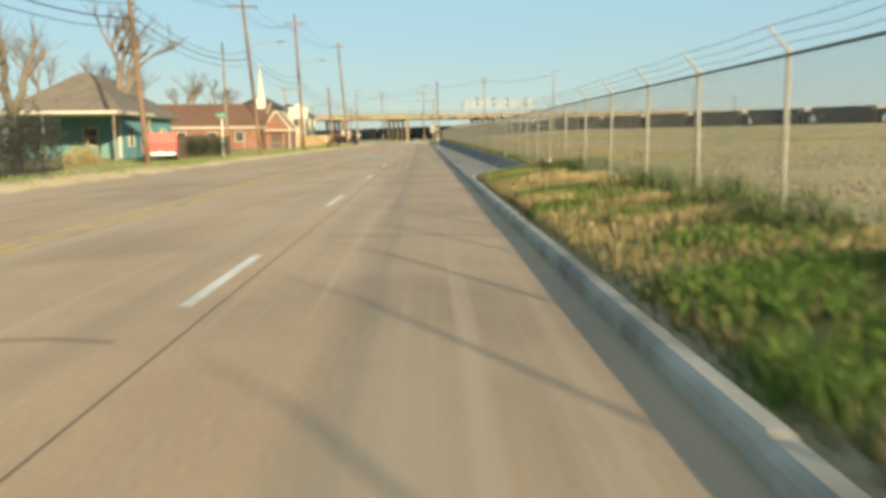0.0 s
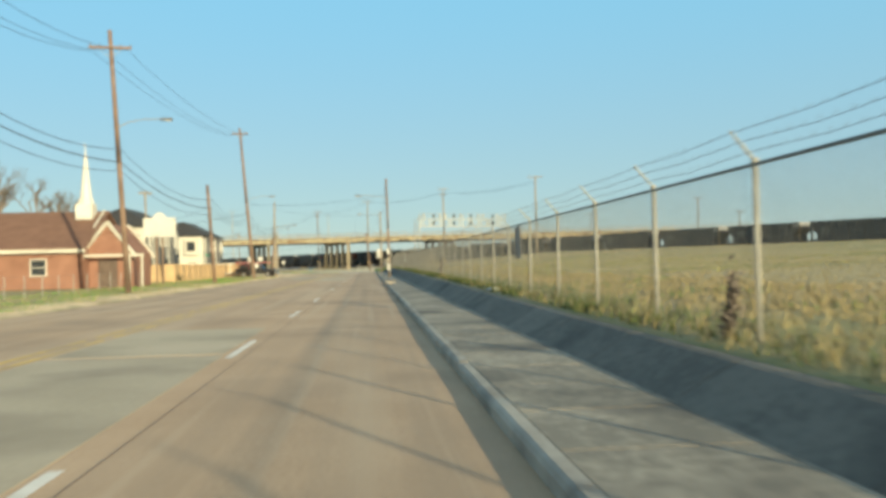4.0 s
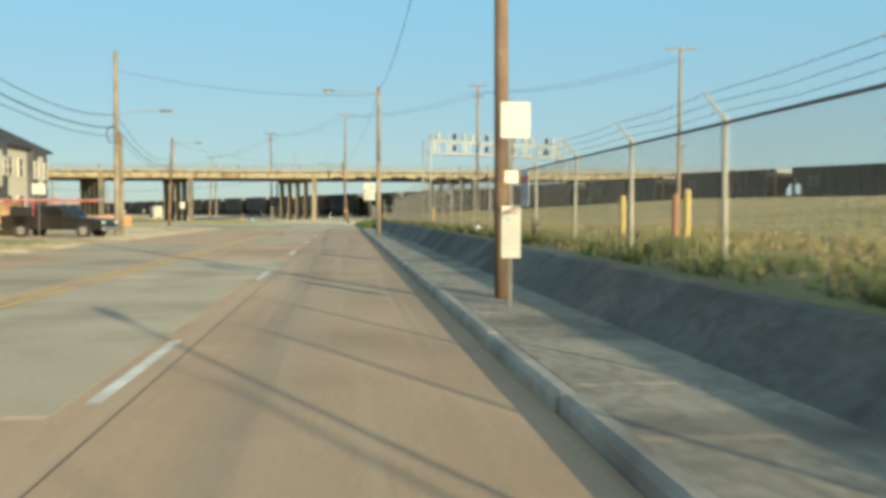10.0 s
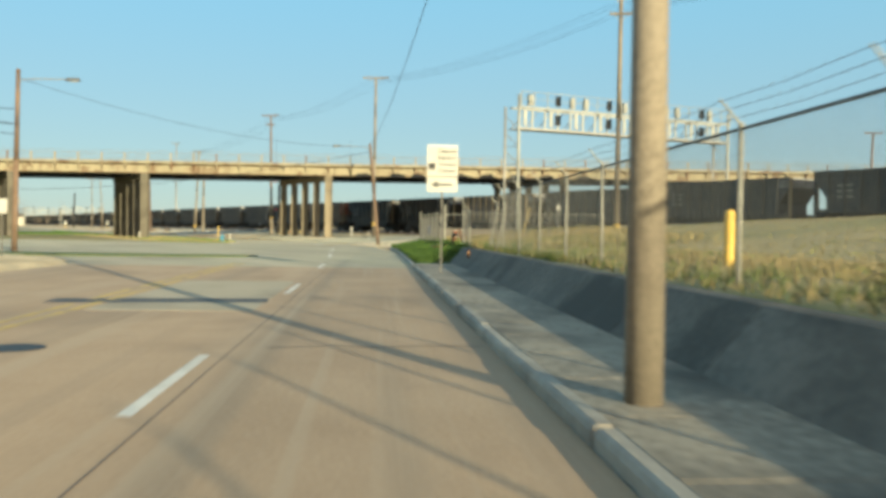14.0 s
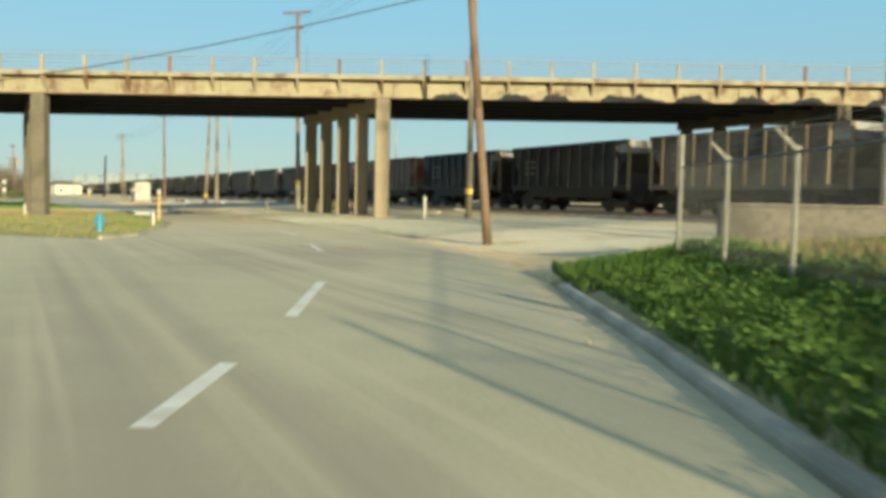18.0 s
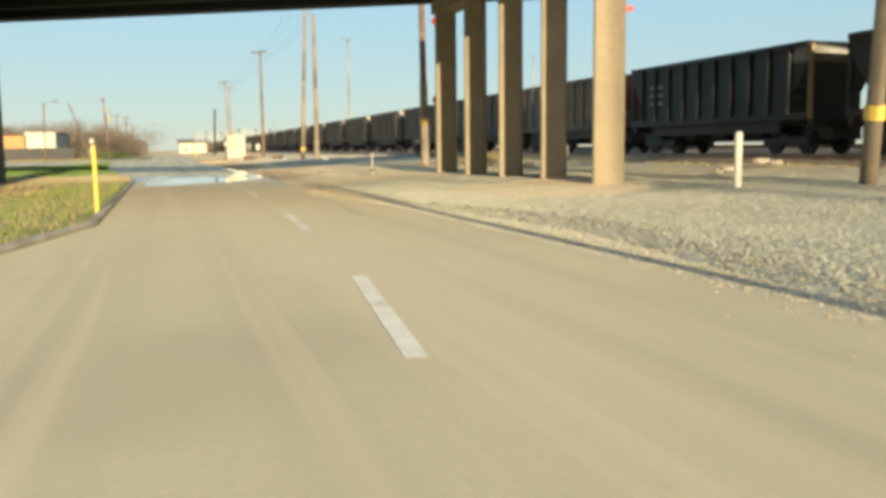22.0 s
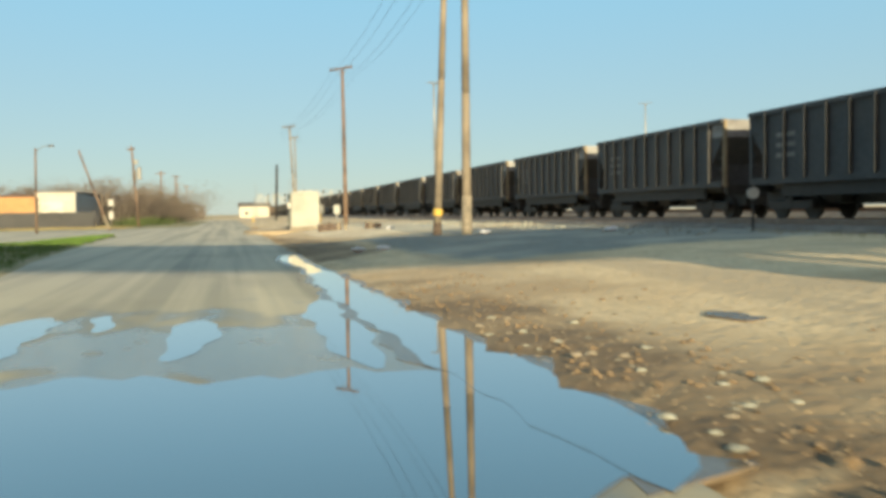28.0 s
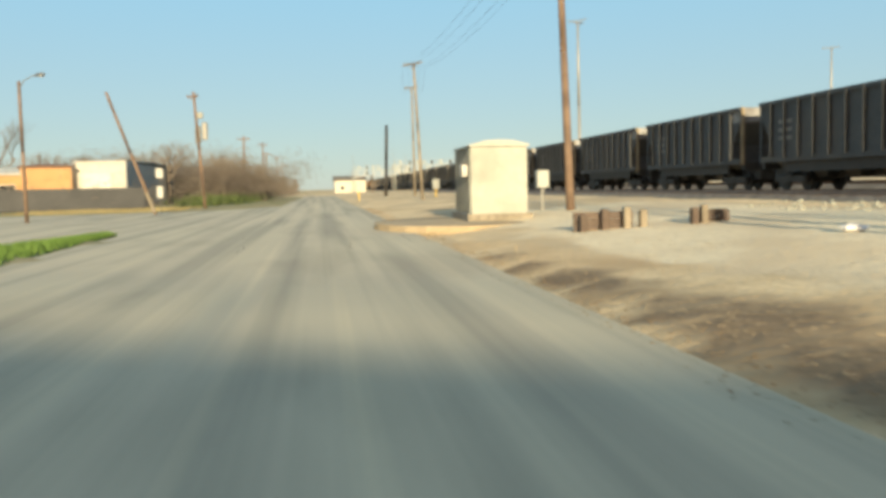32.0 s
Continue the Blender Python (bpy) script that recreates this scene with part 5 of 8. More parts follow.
# ---- signal gantry over the tracks ----
def gantry(at, turn, span, high, label):
    g = thing("signal_gantry", label, "signal gantry", at, turn)
    for x in (0, span):
        leg = part("leg", Shape().rod((x, 0, -.5), (x, 0, high), .13, .12, 10), WHITE_METAL, g, smooth=True)
        part("rear_leg", Shape().rod((x - .6, 1.1, -.5), (x - .6, 1.1, high - .9), .11, .1, 8), STEEL, g, smooth=True)
        for k in range(7):
            z = .4 + k * 1.35
            part("leg_brace", Shape().rod((x, 0, z), (x - .6, 1.1, z + 1.1), .035, n=5).rod((x, 0, z), (x - .6, 1.1, z), .03, n=5), STEEL, leg)
    for y in (0, 1.1):
        for z in (high - 2.6, high - .95):
            part("chord", Shape().box((span / 2, y, z), (span + .3, .12, .14)), WHITE_METAL if z > high - 1 else STEEL, g)
    n = int(span / 1.15)
    for k in range(n + 1):
        x = span * k / n
        part("post", Shape().box((x, -.02, high - 1.78), (.16, .08, 1.6)), WHITE_METAL, g)
        if k < n:
            part("diagonal", Shape().rod((x, 1.1, high - 2.5), (x + span / n, 1.1, high - 1.05), .035, n=5), STEEL, g)
            if k % 2 == 0:
                part("panel", Shape().box((x + span / n * .45, -.05, high - 1.78), (.3, .05, 1.2)), WHITE_METAL, g)
            part("walkway", Shape().box((x + span / n / 2, .55, high - 2.62), (span / n - .04, 1.0, .05)), STEEL, g)
        part("rail_stanchion", Shape().box((x, -.35, high - .35), (.05, .05, 1.2)), WHITE_METAL, g)
    for z in (high - .35, high + .2):
        part("handrail", Shape().rod((0, -.35, z), (span, -.35, z), .022, n=5), WHITE_METAL, g)
    for x in (3.3, 8.2, 12.4, 17.9):
        if x < span:
            for z in (high - .35, high - 1.85):
                s = part("signal_head", Shape().box((x, -.42, z), (.5, .12, .78), chamfer=.08).rod((x, -.3, z - .1), (x, 0, z - .1), .06, n=6), BLACK, g, "black signal head")
                for dz in (-.2, .05, .28):
                    part("hood", Shape().rod((x, -.48, z + dz), (x, -.7, z + dz - .02), .09, .1, 8, caps=False), BLACK, s)
    for x in (1.2, 5.1, 6.4, 10.3, 14.6, 15.8, 19.4):
        if x < span:
            part("case", Shape().box((x, .3, high - .3), (.42, .35, .85), chamfer=.03), WHITE_METAL, g)
    return g


gantry((11.26, 223.46, .8), 20.5, 21.3, 11.2, "white lattice railway signal gantry over the tracks")
far_g = gantry((-108.5, 466, .7), 28, 14.0, 6.6, "far white railway signal gantry beside the tracks")
copy_thing(far_g, pose(-133, 497, .7, 0, 0, 28))

# ---- signal hut on its gravel pad ----
hut = thing("signal_hut", "white ribbed metal signal hut on a gravel pad", "hut", (-44.3, 320.4, .42), 27.5)
HUT = mat("pale_hut_paint", (.34, .35, .305), (.40, .41, .36), .6, .65, .001, 8, stain=(.28, .285, .245), stain_scale=.5)
HW, HD, HH = 2.0, 3.4, 2.35
part("body", Shape().box((0, 0, HH / 2), (HW, HD, HH), chamfer=.03), HUT, hut)
roof = Shape()
prof = [(-HW / 2 - .08, HH), (HW / 2 + .08, HH), (HW / 2 + .06, HH + .06), (.5, HH + .2), (0, HH + .23), (-.5, HH + .2), (-HW / 2 - .06, HH + .06)]
part("roof", roof.slide(prof, (0, -HD / 2 - .08, 0), (0, HD / 2 + .08, 0)), HUT, hut)
for k in range(12):
    x = -HW / 2 + .12 + k * (HW - .24) / 11
    part("rib", Shape().box((x, -HD / 2 - .012, HH / 2), (.05, .03, HH - .12)), HUT, hut)
for k in range(14):
    y = -HD / 2 + .15 + k * (HD - .3) / 13
    part("rib", Shape().box((-HW / 2 - .012, y, HH / 2), (.03, .05, HH - .12)), HUT, hut)
part("vent_box", Shape().box((-HW / 2 - .12, -.9, 1.55), (.22, .5, .42), chamfer=.02), STEEL, hut)
part("door", Shape().box((HW / 2 + .02, .6, 1.05), (.05, .9, 2.0)), HUT, hut)
part("base", Shape().box((0, 0, -.1), (HW + .3, HD + .3, .25)), CONCRETE, hut)
solid("gravel_pad", Shape().extrude([tuple((on2(107.1 + 2.8 * math.cos(a) * 1.0, 303.6 + 4.2 * math.sin(a))).xy) for a in np.linspace(0, 6.283, 25)[:-1]], -.1, .21), DIRT, "raised pad of pale gravel under the hut", "gravel pad", kind="structure")
crib = thing("timber_culvert", "dark timber crib walling at a drainage ditch", "culvert", tuple(on2(110.6, 293.8, .42)), 27.5)
for x, h, m in ((-1.85, .5, WOOD_DARK), (-1.3, .62, WOOD_DARK), (-.75, .66, WOOD_GREY), (-.3, .58, WOOD_GREY), (1.0, .6, WOOD_DARK), (1.25, .66, WOOD_GREY), (1.85, .5, WOOD_DARK)):
    part("timber_post", Shape().box((x, rng.uniform(-.1, .1), h / 2 - .25), (.17, .2, h), chamfer=.02), m, crib)
for x, w in ((-1.25, 1.5), (1.5, 1.0)):
    for z in (-.15, .03, .21):
        part("timber_plank", Shape().box((x, .22, z), (w, .1, .17), chamfer=.015), WOOD_DARK, crib)
cab = thing("relay_case", "small pale relay case on a pole by the tracks", "equipment case", tuple(on2(111.5, 308.0, .7)), 27.5)
part("case", Shape().box((0, 0, .95), (.5, .4, .7), chamfer=.03), WHITE_METAL, cab)
part("stand", Shape().rod((0, 0, -.4), (0, 0, .65), .06, n=8), STEEL, cab)
for n, s, h in ((112.5, 330, 1.6), (113, 352, 1.5), (106.8, 372, 1.4)):
    c = thing("relay_case", "pale trackside relay case on a stand", "equipment case", tuple(on2(n, s, .5)), 27.5)
    part("case", Shape().box((0, 0, h - .3), (.6, .5, .9), chamfer=.03), WHITE_METAL, c)
    part("stand", Shape().rod((0, 0, -.4), (0, 0, h - .7), .07, n=8), YELLOW, c)

# ---- road signs ----
def sign_post(at, h, label, category="sign"):
    p = thing("road_sign", label, category, at)
    part("post", Shape().box((0, 0, h / 2 - .15), (.05, .03, h + .3)), STEEL_DULL, p)
    return p


def panel(parent, name, w, h, z, material, y=-.03, back=True, x=0.0, label=""):
    ob = part(name, Shape().box((x, y, z), (w, .012, h), chamfer=0), material, parent, label)
    return ob


def words(parent, text, size, at, material, turn=(90, 0, 0)):
    """Raised lettering in the built-in font, as a mesh part."""
    cu = bpy.data.curves.new("lettering", "FONT")
    cu.body, cu.size, cu.extrude = text, size, .002
    tmp = bpy.data.objects.new("lettering", cu)
    me = bpy.data.meshes.new_from_object(tmp)
    bpy.data.objects.remove(tmp)
    me.materials.clear()
    me.materials.append(material)
    ob = new("lettering", me)
    ob.parent = parent
    ob.matrix_basis = pose(*at, *turn)
    return ob


transit = sign_post((2.1, 183.0, .1), 3.8, "white transit direction sign with an arrow on a steel post")
p1 = panel(transit, "name_panel", .92, .88, 3.35, SIGN_WHITE)
panel(transit, "arrow_panel", .92, .44, 2.66, SIGN_WHITE)
panel(transit, "header_strip", .92, .06, 3.82, SIGN_BLUE)
for k, w in enumerate(("Denver", "Harbor", "Transit", "Center")):
    words(p1, w, .19, (-.14, -.045, 3.60 - k * .195), BLACK)
arrow = Shape().add([(.30, -.04, 2.63), (.30, -.04, 2.69), (-.14, -.04, 2.69), (-.14, -.04, 2.76), (-.33, -.04, 2.66), (-.14, -.04, 2.56), (-.14, -.04, 2.63)], [(0, 1, 2, 3, 4, 5, 6)])
part("arrow", arrow, BLACK, transit)
part("bus_symbol", Shape().box((-.31, -.045, 3.22), (.2, .012, .16)).box((-.36, -.045, 3.11), (.05, .012, .05)).box((-.26, -.045, 3.11), (.05, .012, .05)), BLACK, p1)
stop = sign_post((2.26, 122.8, .13), 2.8, "bus stop post with white panels and timetable")
panel(stop, "stop_panel", .40, .48, 2.52, SIGN_WHITE, x=.05)
panel(stop, "route_plate", .18, .16, 1.76, mat("sign_cream", (.62, .58, .42), (.68, .64, .48), 2, .5))
tt = panel(stop, "timetable", .26, .70, 1.02, SIGN_WHITE)
part("heading_bar", Shape().box((0, -.042, 1.28), (.18, .008, .035)), mat("faded_red_print", (.42, .20, .16), (.48, .26, .21), 4, .6), tt)
part("logo_mark", Shape().box((-.05, -.042, 1.19), (.07, .008, .05)), mat("faded_green_print", (.28, .42, .36), (.33, .47, .40), 4, .6), tt)
for k in range(6):
    part("text_bar", Shape().box((0, -.042, 1.10 - k * .06), (.19, .006, .012)), mat("pale_grey_print", (.34, .34, .32), (.40, .40, .38), 4, .6) if k == 0 else tt.children[2].data.materials[0], tt)
park = sign_post((2.2, 112.7, .13), 2.65, "small dark-backed parking sign on a steel post")
panel(park, "plate", .21, .38, 2.42, CAR_DARK, y=.02)
street = sign_post((-15.3, 57.8, .1), 3.1, "green street-name sign on a pale post")
panel(street, "name_plate", .9, .3, 3.1, SIGN_GREEN)
part("sleeve", Shape().box((0, .02, 1.4), (.14, .10, 2.9), chamfer=.02), WHITE, street)
part("text_bar", Shape().box((0, -.045, 3.1), (.6, .006, .07)), SIGN_WHITE, street)
for x, y, h, w, hh in ((-14.6, 148.5, 2.6, .55, .6), (-13.9, 152.6, 2.6, .6, .5), (-12.9, 141.2, 1.7, .4, .5), (-15.0, 193.6, 2.3, .42, .6)):
    sp = sign_post((x, y, .1), h, "white blank-backed sign on a short roadside post")
    panel(sp, "plate", w, hh, h - hh / 2, SIGN_WHITE)
gs = sign_post((-20.4, 152, .1), 3.0, "green street-name sign above a board fence")
panel(gs, "name_plate", .9, .2, 3.0, SIGN_GREEN)
for x, y in ((-73.7, 339.7),):
    sp = sign_post((x, y, .2), 2.8, "white signs stacked on one post at a junction")
    panel(sp, "plate", .6, .65, 2.6, SIGN_WHITE)
    panel(sp, "plate", .5, .8, 1.3, SIGN_WHITE)
for y, lbl, head in ((60.4, "grey notice board wired to the fence", SIGN_BACK), (131.1, "pale notice board with red heading wired to the fence", SIGN_RED)):
    nb = thing("notice_board", lbl, "notice board", (FENCE_X - .07, y, fence_rail(y) - .46))
    part("plate", Shape().box((0, 0, 0), (.012, .78, .80)), SIGN_BLUE if head is SIGN_RED else SIGN_BACK, nb)
    part("heading", Shape().box((-.008, 0, .22), (.006, .78, .16)), head, nb)
    for k in range(4 if head is SIGN_RED else 0):
        part("text_bar", Shape().box((-.008, 0, .04 - k * .08), (.004, .6, .025)), SIGN_BACK, nb)

board = thing("sign_board", "white arched sign board on two brown posts", "sign board", (-17.75, 115, .1))
outline = [(-1.38, 4.1), (1.38, 4.1), (1.38, 5.75), (.5, 5.8)] + [(.5 * math.cos(a), 5.8 + .42 * math.sin(a)) for a in np.linspace(.3, 2.84, 9)] + [(-.5, 5.8), (-1.38, 5.75)]
s = Shape()
n = len(outline)
s.add([(x, y, z) for y in (-.06, .06) for x, z in outline], [tuple(range(n)), tuple(range(2 * n - 1, n - 1, -1))] + [(i, i + n, (i + 1) % n + n, (i + 1) % n) for i in range(n)])
part("board", s, SIGN_WHITE, board)
for x in (-.3, .2):
    part("post", Shape().box((x, .1, 2.1), (.16, .16, 4.6), chamfer=.02), WOOD_POLE, board)

# ---- bollards and small trackside posts ----
def bollard(at, h, r, material, label, cap=None):
    b = thing("bollard", label, "bollard", at, group="bollards")
    part("tube", Shape().rod((0, 0, -.3), (0, 0, h), r, n=12).rod((0, 0, h), (0, 0, h + r * .5), r, r * .5, 12), material, b, smooth=False)
    if cap:
        part("base_plate", Shape().rod((0, 0, -.02), (0, 0, .03), r * 2, n=12), cap, b)
    return b


bollard((-15.5, 245.3, .05), 1.4, .038, YELLOW, "yellow steel marker post on the grass verge", STEEL)
bollard((-2.2, 247.6, .4), 1.15, .075, WHITE, "white concrete post by the rail embankment", CONCRETE)
PALE_GOLD = mat("sun_faded_yellow_paint", (.50, .39, .13), (.43, .34, .12), 3, .75, .001, 8)
PALE_YELLOW = mat("faded_yellow_paint", (.52, .47, .27), (.46, .41, .23), 3, .75, .001, 8)
for x, y, h, paint, lbl in ((6.61, 131.18, .95, PALE_GOLD, "yellow steel bollard in the field grass"), (6.57, 130.5, .95, PALE_YELLOW, "pale faded yellow bollard in the field grass"),
                            (6.89, 128.6, .9, mat("rusty_orange_paint", (.36, .17, .09), (.28, .14, .085), 2.5, .8, .002, 6), "rusty orange marker post in the field grass"), (6.85, 127.9, .98, PALE_GOLD, "yellow steel bollard in the field grass")):
    bollard((x, y, ground_at(x, y)), h, .075, paint, lbl)
bollard((6.3, 172, ground_at(6.3, 172)), .95, .09, YELLOW, "yellow steel bollard in the field grass")
bollard((-6.2, 240.2 + 28, .45), .9, .05, STEEL, "grey pipe post in the gravel beyond the bridge")
mk = bollard((13.7, 219.9, ground_at(13.7, 219.9)), 2.15, .035, STEEL, "slim steel post with a pale marker by the tracks")
part("marker", Shape().box((0, -.05, 1.98), (.24, .05, .4), chamfer=.02), SIGN_WHITE, mk)
hyd = thing("fire_hydrant", "small blue fire hydrant on the roadside grass", "hydrant", (-12.75, 231.6, .06))
HYD = mat("blue_enamel", (.03, .20, .34), (.05, .26, .40), 3, .5)
part("barrel", Shape().rod((0, 0, -.1), (0, 0, .5), .11, .1, 12).rod((0, 0, 0), (0, 0, .05), .17, .17, 12), HYD, hyd)
part("bonnet", Shape().rod((0, 0, .5), (0, 0, .55), .14, .14, 12).rod((0, 0, .55), (0, 0, .68), .12, .05, 12), HYD, hyd)
part("outlet", Shape().rod((-.2, 0, .38), (.2, 0, .38), .05, n=10), HYD, hyd)
bollard((-13.15, 237.9, .06), .62, .06, WHITE, "short white post on the roadside island")
bollard((-24.3, 249.2, .06), .62, .06, WHITE, "short white post on the roadside grass")
stand = thing("pipe_stand", "pale pipe stand with a short cross bar", "pipe stand", (-13.87, 262.5, .42), 20)
part("upright", Shape().rod((0, 0, -.2), (0, 0, .74), .03, n=10), WHITE_METAL, stand)
part("cross_bar", Shape().rod((-.1, 0, .64), (.62, 0, .64), .018, n=8), WHITE_METAL, stand)
part("foot", Shape().box((.05, 0, .04), (.24, .2, .16), chamfer=.03), CONCRETE, stand)
lampost = thing("signal_lamp", "round pale switch lamp on a dark stand", "signal lamp", tuple(on2(117.5, 262, .6)))
part("stand", Shape().rod((0, 0, -.3), (0, 0, 1.0), .04, n=8), IRON, lampost)
part("lamp", Shape().rod((0, -.1, 1.15), (0, .1, 1.15), .16, n=14), SIGN_WHITE, lampost)
tag = thing("hanging_marker", "red marker board hanging on a cable", "marker", (-3.3, 278.1, 8.8))
part("board", Shape().box((0, 0, 0), (.9, .06, .3), chamfer=.02), SIGN_RED, tag)
part("hanger", Shape().rod((0, 0, .1), (0, 0, 5.2), .012, n=5), CABLE, tag)
for z, low, high in ((3.65, -3.2, 1.9), (7.4, -1.8, 6.0)):
    b = thing("cable_marker_ball", "red ball marker on a pole stay", "marker ball", (-12.6, 270.4, z))
    part("ball", Shape().rod((0, 0, -.18), (0, 0, -.06), .05, .18, 12).rod((0, 0, -.06), (0, 0, .06), .18, .18, 12).rod((0, 0, .06), (0, 0, .18), .18, .05, 12), SIGN_RED, b, smooth=True)
    part("stay", Shape().rod((0, 0, low), (0, 0, high), .012, n=5), CABLE, b)

# ---- buildings ----
def gable_roof(w, d, eave, ridge, over, thick=.14):
    """Roof along local x, with its underside; w along x, d along y."""
    x, y = w / 2 + over, d / 2 + over
    s = Shape()
    pts = [(-x, -y, eave), (x, -y, eave), (x, 0, ridge), (-x, 0, ridge), (-x, y, eave), (x, y, eave)]
    top = [(a, b, c + thick) for a, b, c in pts]
    s.add(pts + top, [(0, 3, 2, 1), (3, 4, 5, 2), (6, 7, 8, 9), (9, 8, 11, 10), (0, 1, 7, 6), (4, 10, 11, 5), (1, 2, 8, 7), (2, 5, 11, 8), (0, 6, 9, 3), (3, 9, 10, 4)])
    return s


def hip_roof(w, d, eave, ridge, over, thick=.14):
    x, y = w / 2 + over, d / 2 + over
    r = max(x - y, .3) if x > y else .3
    r2 = max(y - x, .3) if y > x else .3
    pts = [(-x, -y, eave), (x, -y, eave), (x, y, eave), (-x, y, eave)]
    top = [(-r, -r2, ridge), (r, -r2, ridge), (r, r2, ridge), (-r, r2, ridge)]
    return Shape().add(pts + top + [(a, b, c - thick) for a, b, c in pts],
                       [(0, 1, 5, 4), (1, 2, 6, 5), (2, 3, 7, 6), (3, 0, 4, 7), (4, 5, 6, 7), (8, 9, 1, 0), (9, 10, 2, 1), (10, 11, 3, 2), (11, 8, 0, 3), (11, 10, 9, 8)])


def window(parent, at, w, h, face, frame_mat=None):
    """face: 'x' or '-y', the way it looks; at its centre on the wall."""
    x, y, z = at
    turn = {"-y": 0, "x": 90, "-x": -90, "y": 180}[face]
    m = Matrix.Translation(at) @ Matrix.Rotation(radians(turn), 4, "Z")
    s = Shape()
    for c, q in (((0, -.03, h / 2), (w + .12, .1, .08)), ((0, -.03, -h / 2), (w + .18, .14, .08)), ((w / 2, -.03, 0), (.08, .1, h)), ((-w / 2, -.03, 0), (.08, .1, h)), ((0, -.03, 0), (w, .07, .05))):
        s.box(c, q, m=m)
    wd = part("window", s, frame_mat or WHITE, parent)
    part("pane", Shape().box((0, -.012, 0), (w - .06, .03, h - .06), m=m), GLASS, wd)
    return wd


def siding(parent, w, d, h, z0, material, name="wall"):
    part(name, Shape().box((0, 0, z0 + h / 2), (w, d, h)), material, parent)


def row_house(at, turn, label, w=7.5, d=14.0, eave=6.3, ridge=8.5):
    """Two storeys; the street front looks along local +x, d along y."""
    h = thing("house", label, "house", at, turn, group="white two-storey houses")
    siding(h, w, d, eave, 0, SIDING)
    part("roof", hip_roof(w, d, eave, ridge, .45), ROOF_BLACK, h, "black shingle hip roof")
    part("trim", Shape().box((0, 0, eave - .12), (w + .7, d + .7, .16)), SIDING_GREY, h)
    for y0, y1, m in ((-d / 2 + 3.4, -d / 2 + 6.6, SIDING_GREY), (d / 2 - 4.2, d / 2 - 1.2, SIDING_GREY)):
        bay = part("bay", Shape().box((w / 2 + .25, (y0 + y1) / 2, eave / 2 + .3), (.5, y1 - y0, eave - .6)), m, h, "charcoal siding bay")
        part("bay_panel", Shape().box((w / 2 + .53, (y0 + y1) / 2, 4.4), (.06, .9, 2.6)), SIDING, bay)
        window(bay, (w / 2 + .51, (y0 + y1) / 2 - 1.1, 4.6), .7, 1.3, "x")
        window(bay, (w / 2 + .51, (y0 + y1) / 2 + 1.1, 4.6), .7, 1.3, "x")
        door = part("door", Shape().box((w / 2 + .53, (y0 + y1) / 2, 1.1), (.06, 1.0, 2.1)), SIDING_GREY, bay)
        part("handle", Shape().box((w / 2 + .58, (y0 + y1) / 2 + .35, 1.05), (.04, .05, .16)), CHROME, door)
    for y in (-d / 2 + 1.6, -d / 2 + 8.2, d / 2 - 5.6):
        window(h, (w / 2 + .01, y, 4.7), 1.0, 1.4, "x")
        window(h, (w / 2 + .01, y, 1.7), 1.2, 1.7, "x")
    for x, z in ((-w / 2 + 1.5, 4.7), (w / 2 - 1.3, 4.7)):
        window(h, (x, -d / 2 - .01, z), .8, 1.1, "-y", BLACK)
    dr = part("door", Shape().box((w / 2 - 1.5, -d / 2 - .03, 1.05), (1.0, .07, 2.1)), WHITE, h)
    part("door_frame", Shape().box((w / 2 - 1.5, -d / 2 - .05, 2.15), (1.2, .06, .1)).box((w / 2 - 2.05, -d / 2 - .05, 1.05), (.08, .06, 2.1)).box((w / 2 - .95, -d / 2 - .05, 1.05), (.08, .06, 2.1)), SIDING_GREY, dr)
    return h


row_house((-28.2, 144.8, .1), 0, "white two-storey house with black roof behind a board fence", d=15)
two = row_house((-28.4, 178.0, .1), 0, "white two-storey house with charcoal bays and black roof", d=16)
gable_bay = part("bay", Shape().box((2.2, -8.3, 4.5), (1.9, .6, 2.4)), SIDING, two, "white upper bay over the door")
window(gable_bay, (2.2, -8.61, 4.6), 1.1, 1.3, "-y", BLACK)
bf = thing("board_fence", "new cedar board fence in front of white houses", "fence", (-19.5, 128, .05))
for k in range(11):
    part("post", Shape().box((.08, k * 3.0, .9), (.1, .1, 1.9)), WOOD_FENCE, bf)
brd = Shape().box((0, 0, .92), (.022, .138, 1.8)).mesh("board", WOOD_FENCE)
for k in range(208):
    part("board", brd, None, bf, at=(rng.uniform(-.004, .004), k * .145, rng.uniform(-.015, .015)))
for z in (.35, 1.5):
    part("rail", Shape().box((.05, 15, z), (.05, 30.2, .09)), WOOD_FENCE, bf)
bf2 = thing("board_fence", "short return of cedar board fence by a gate", "fence", (-19.5, 128, .05))
for k in range(70):
    part("board", brd, None, bf2, at=(-.1 - k * .145, -.05, 0), rz=90)
gate = thing("board_gate", "tall cedar gate panel beside the driveway", "gate", (-18.7, 161.3, .05))
for k in range(14):
    part("board", brd, None, gate, at=(k * .145 - 1, 0, .05), rz=90)
part("brace", Shape().box((0, .04, .9), (2.0, .04, .1)), WOOD_FENCE, gate)

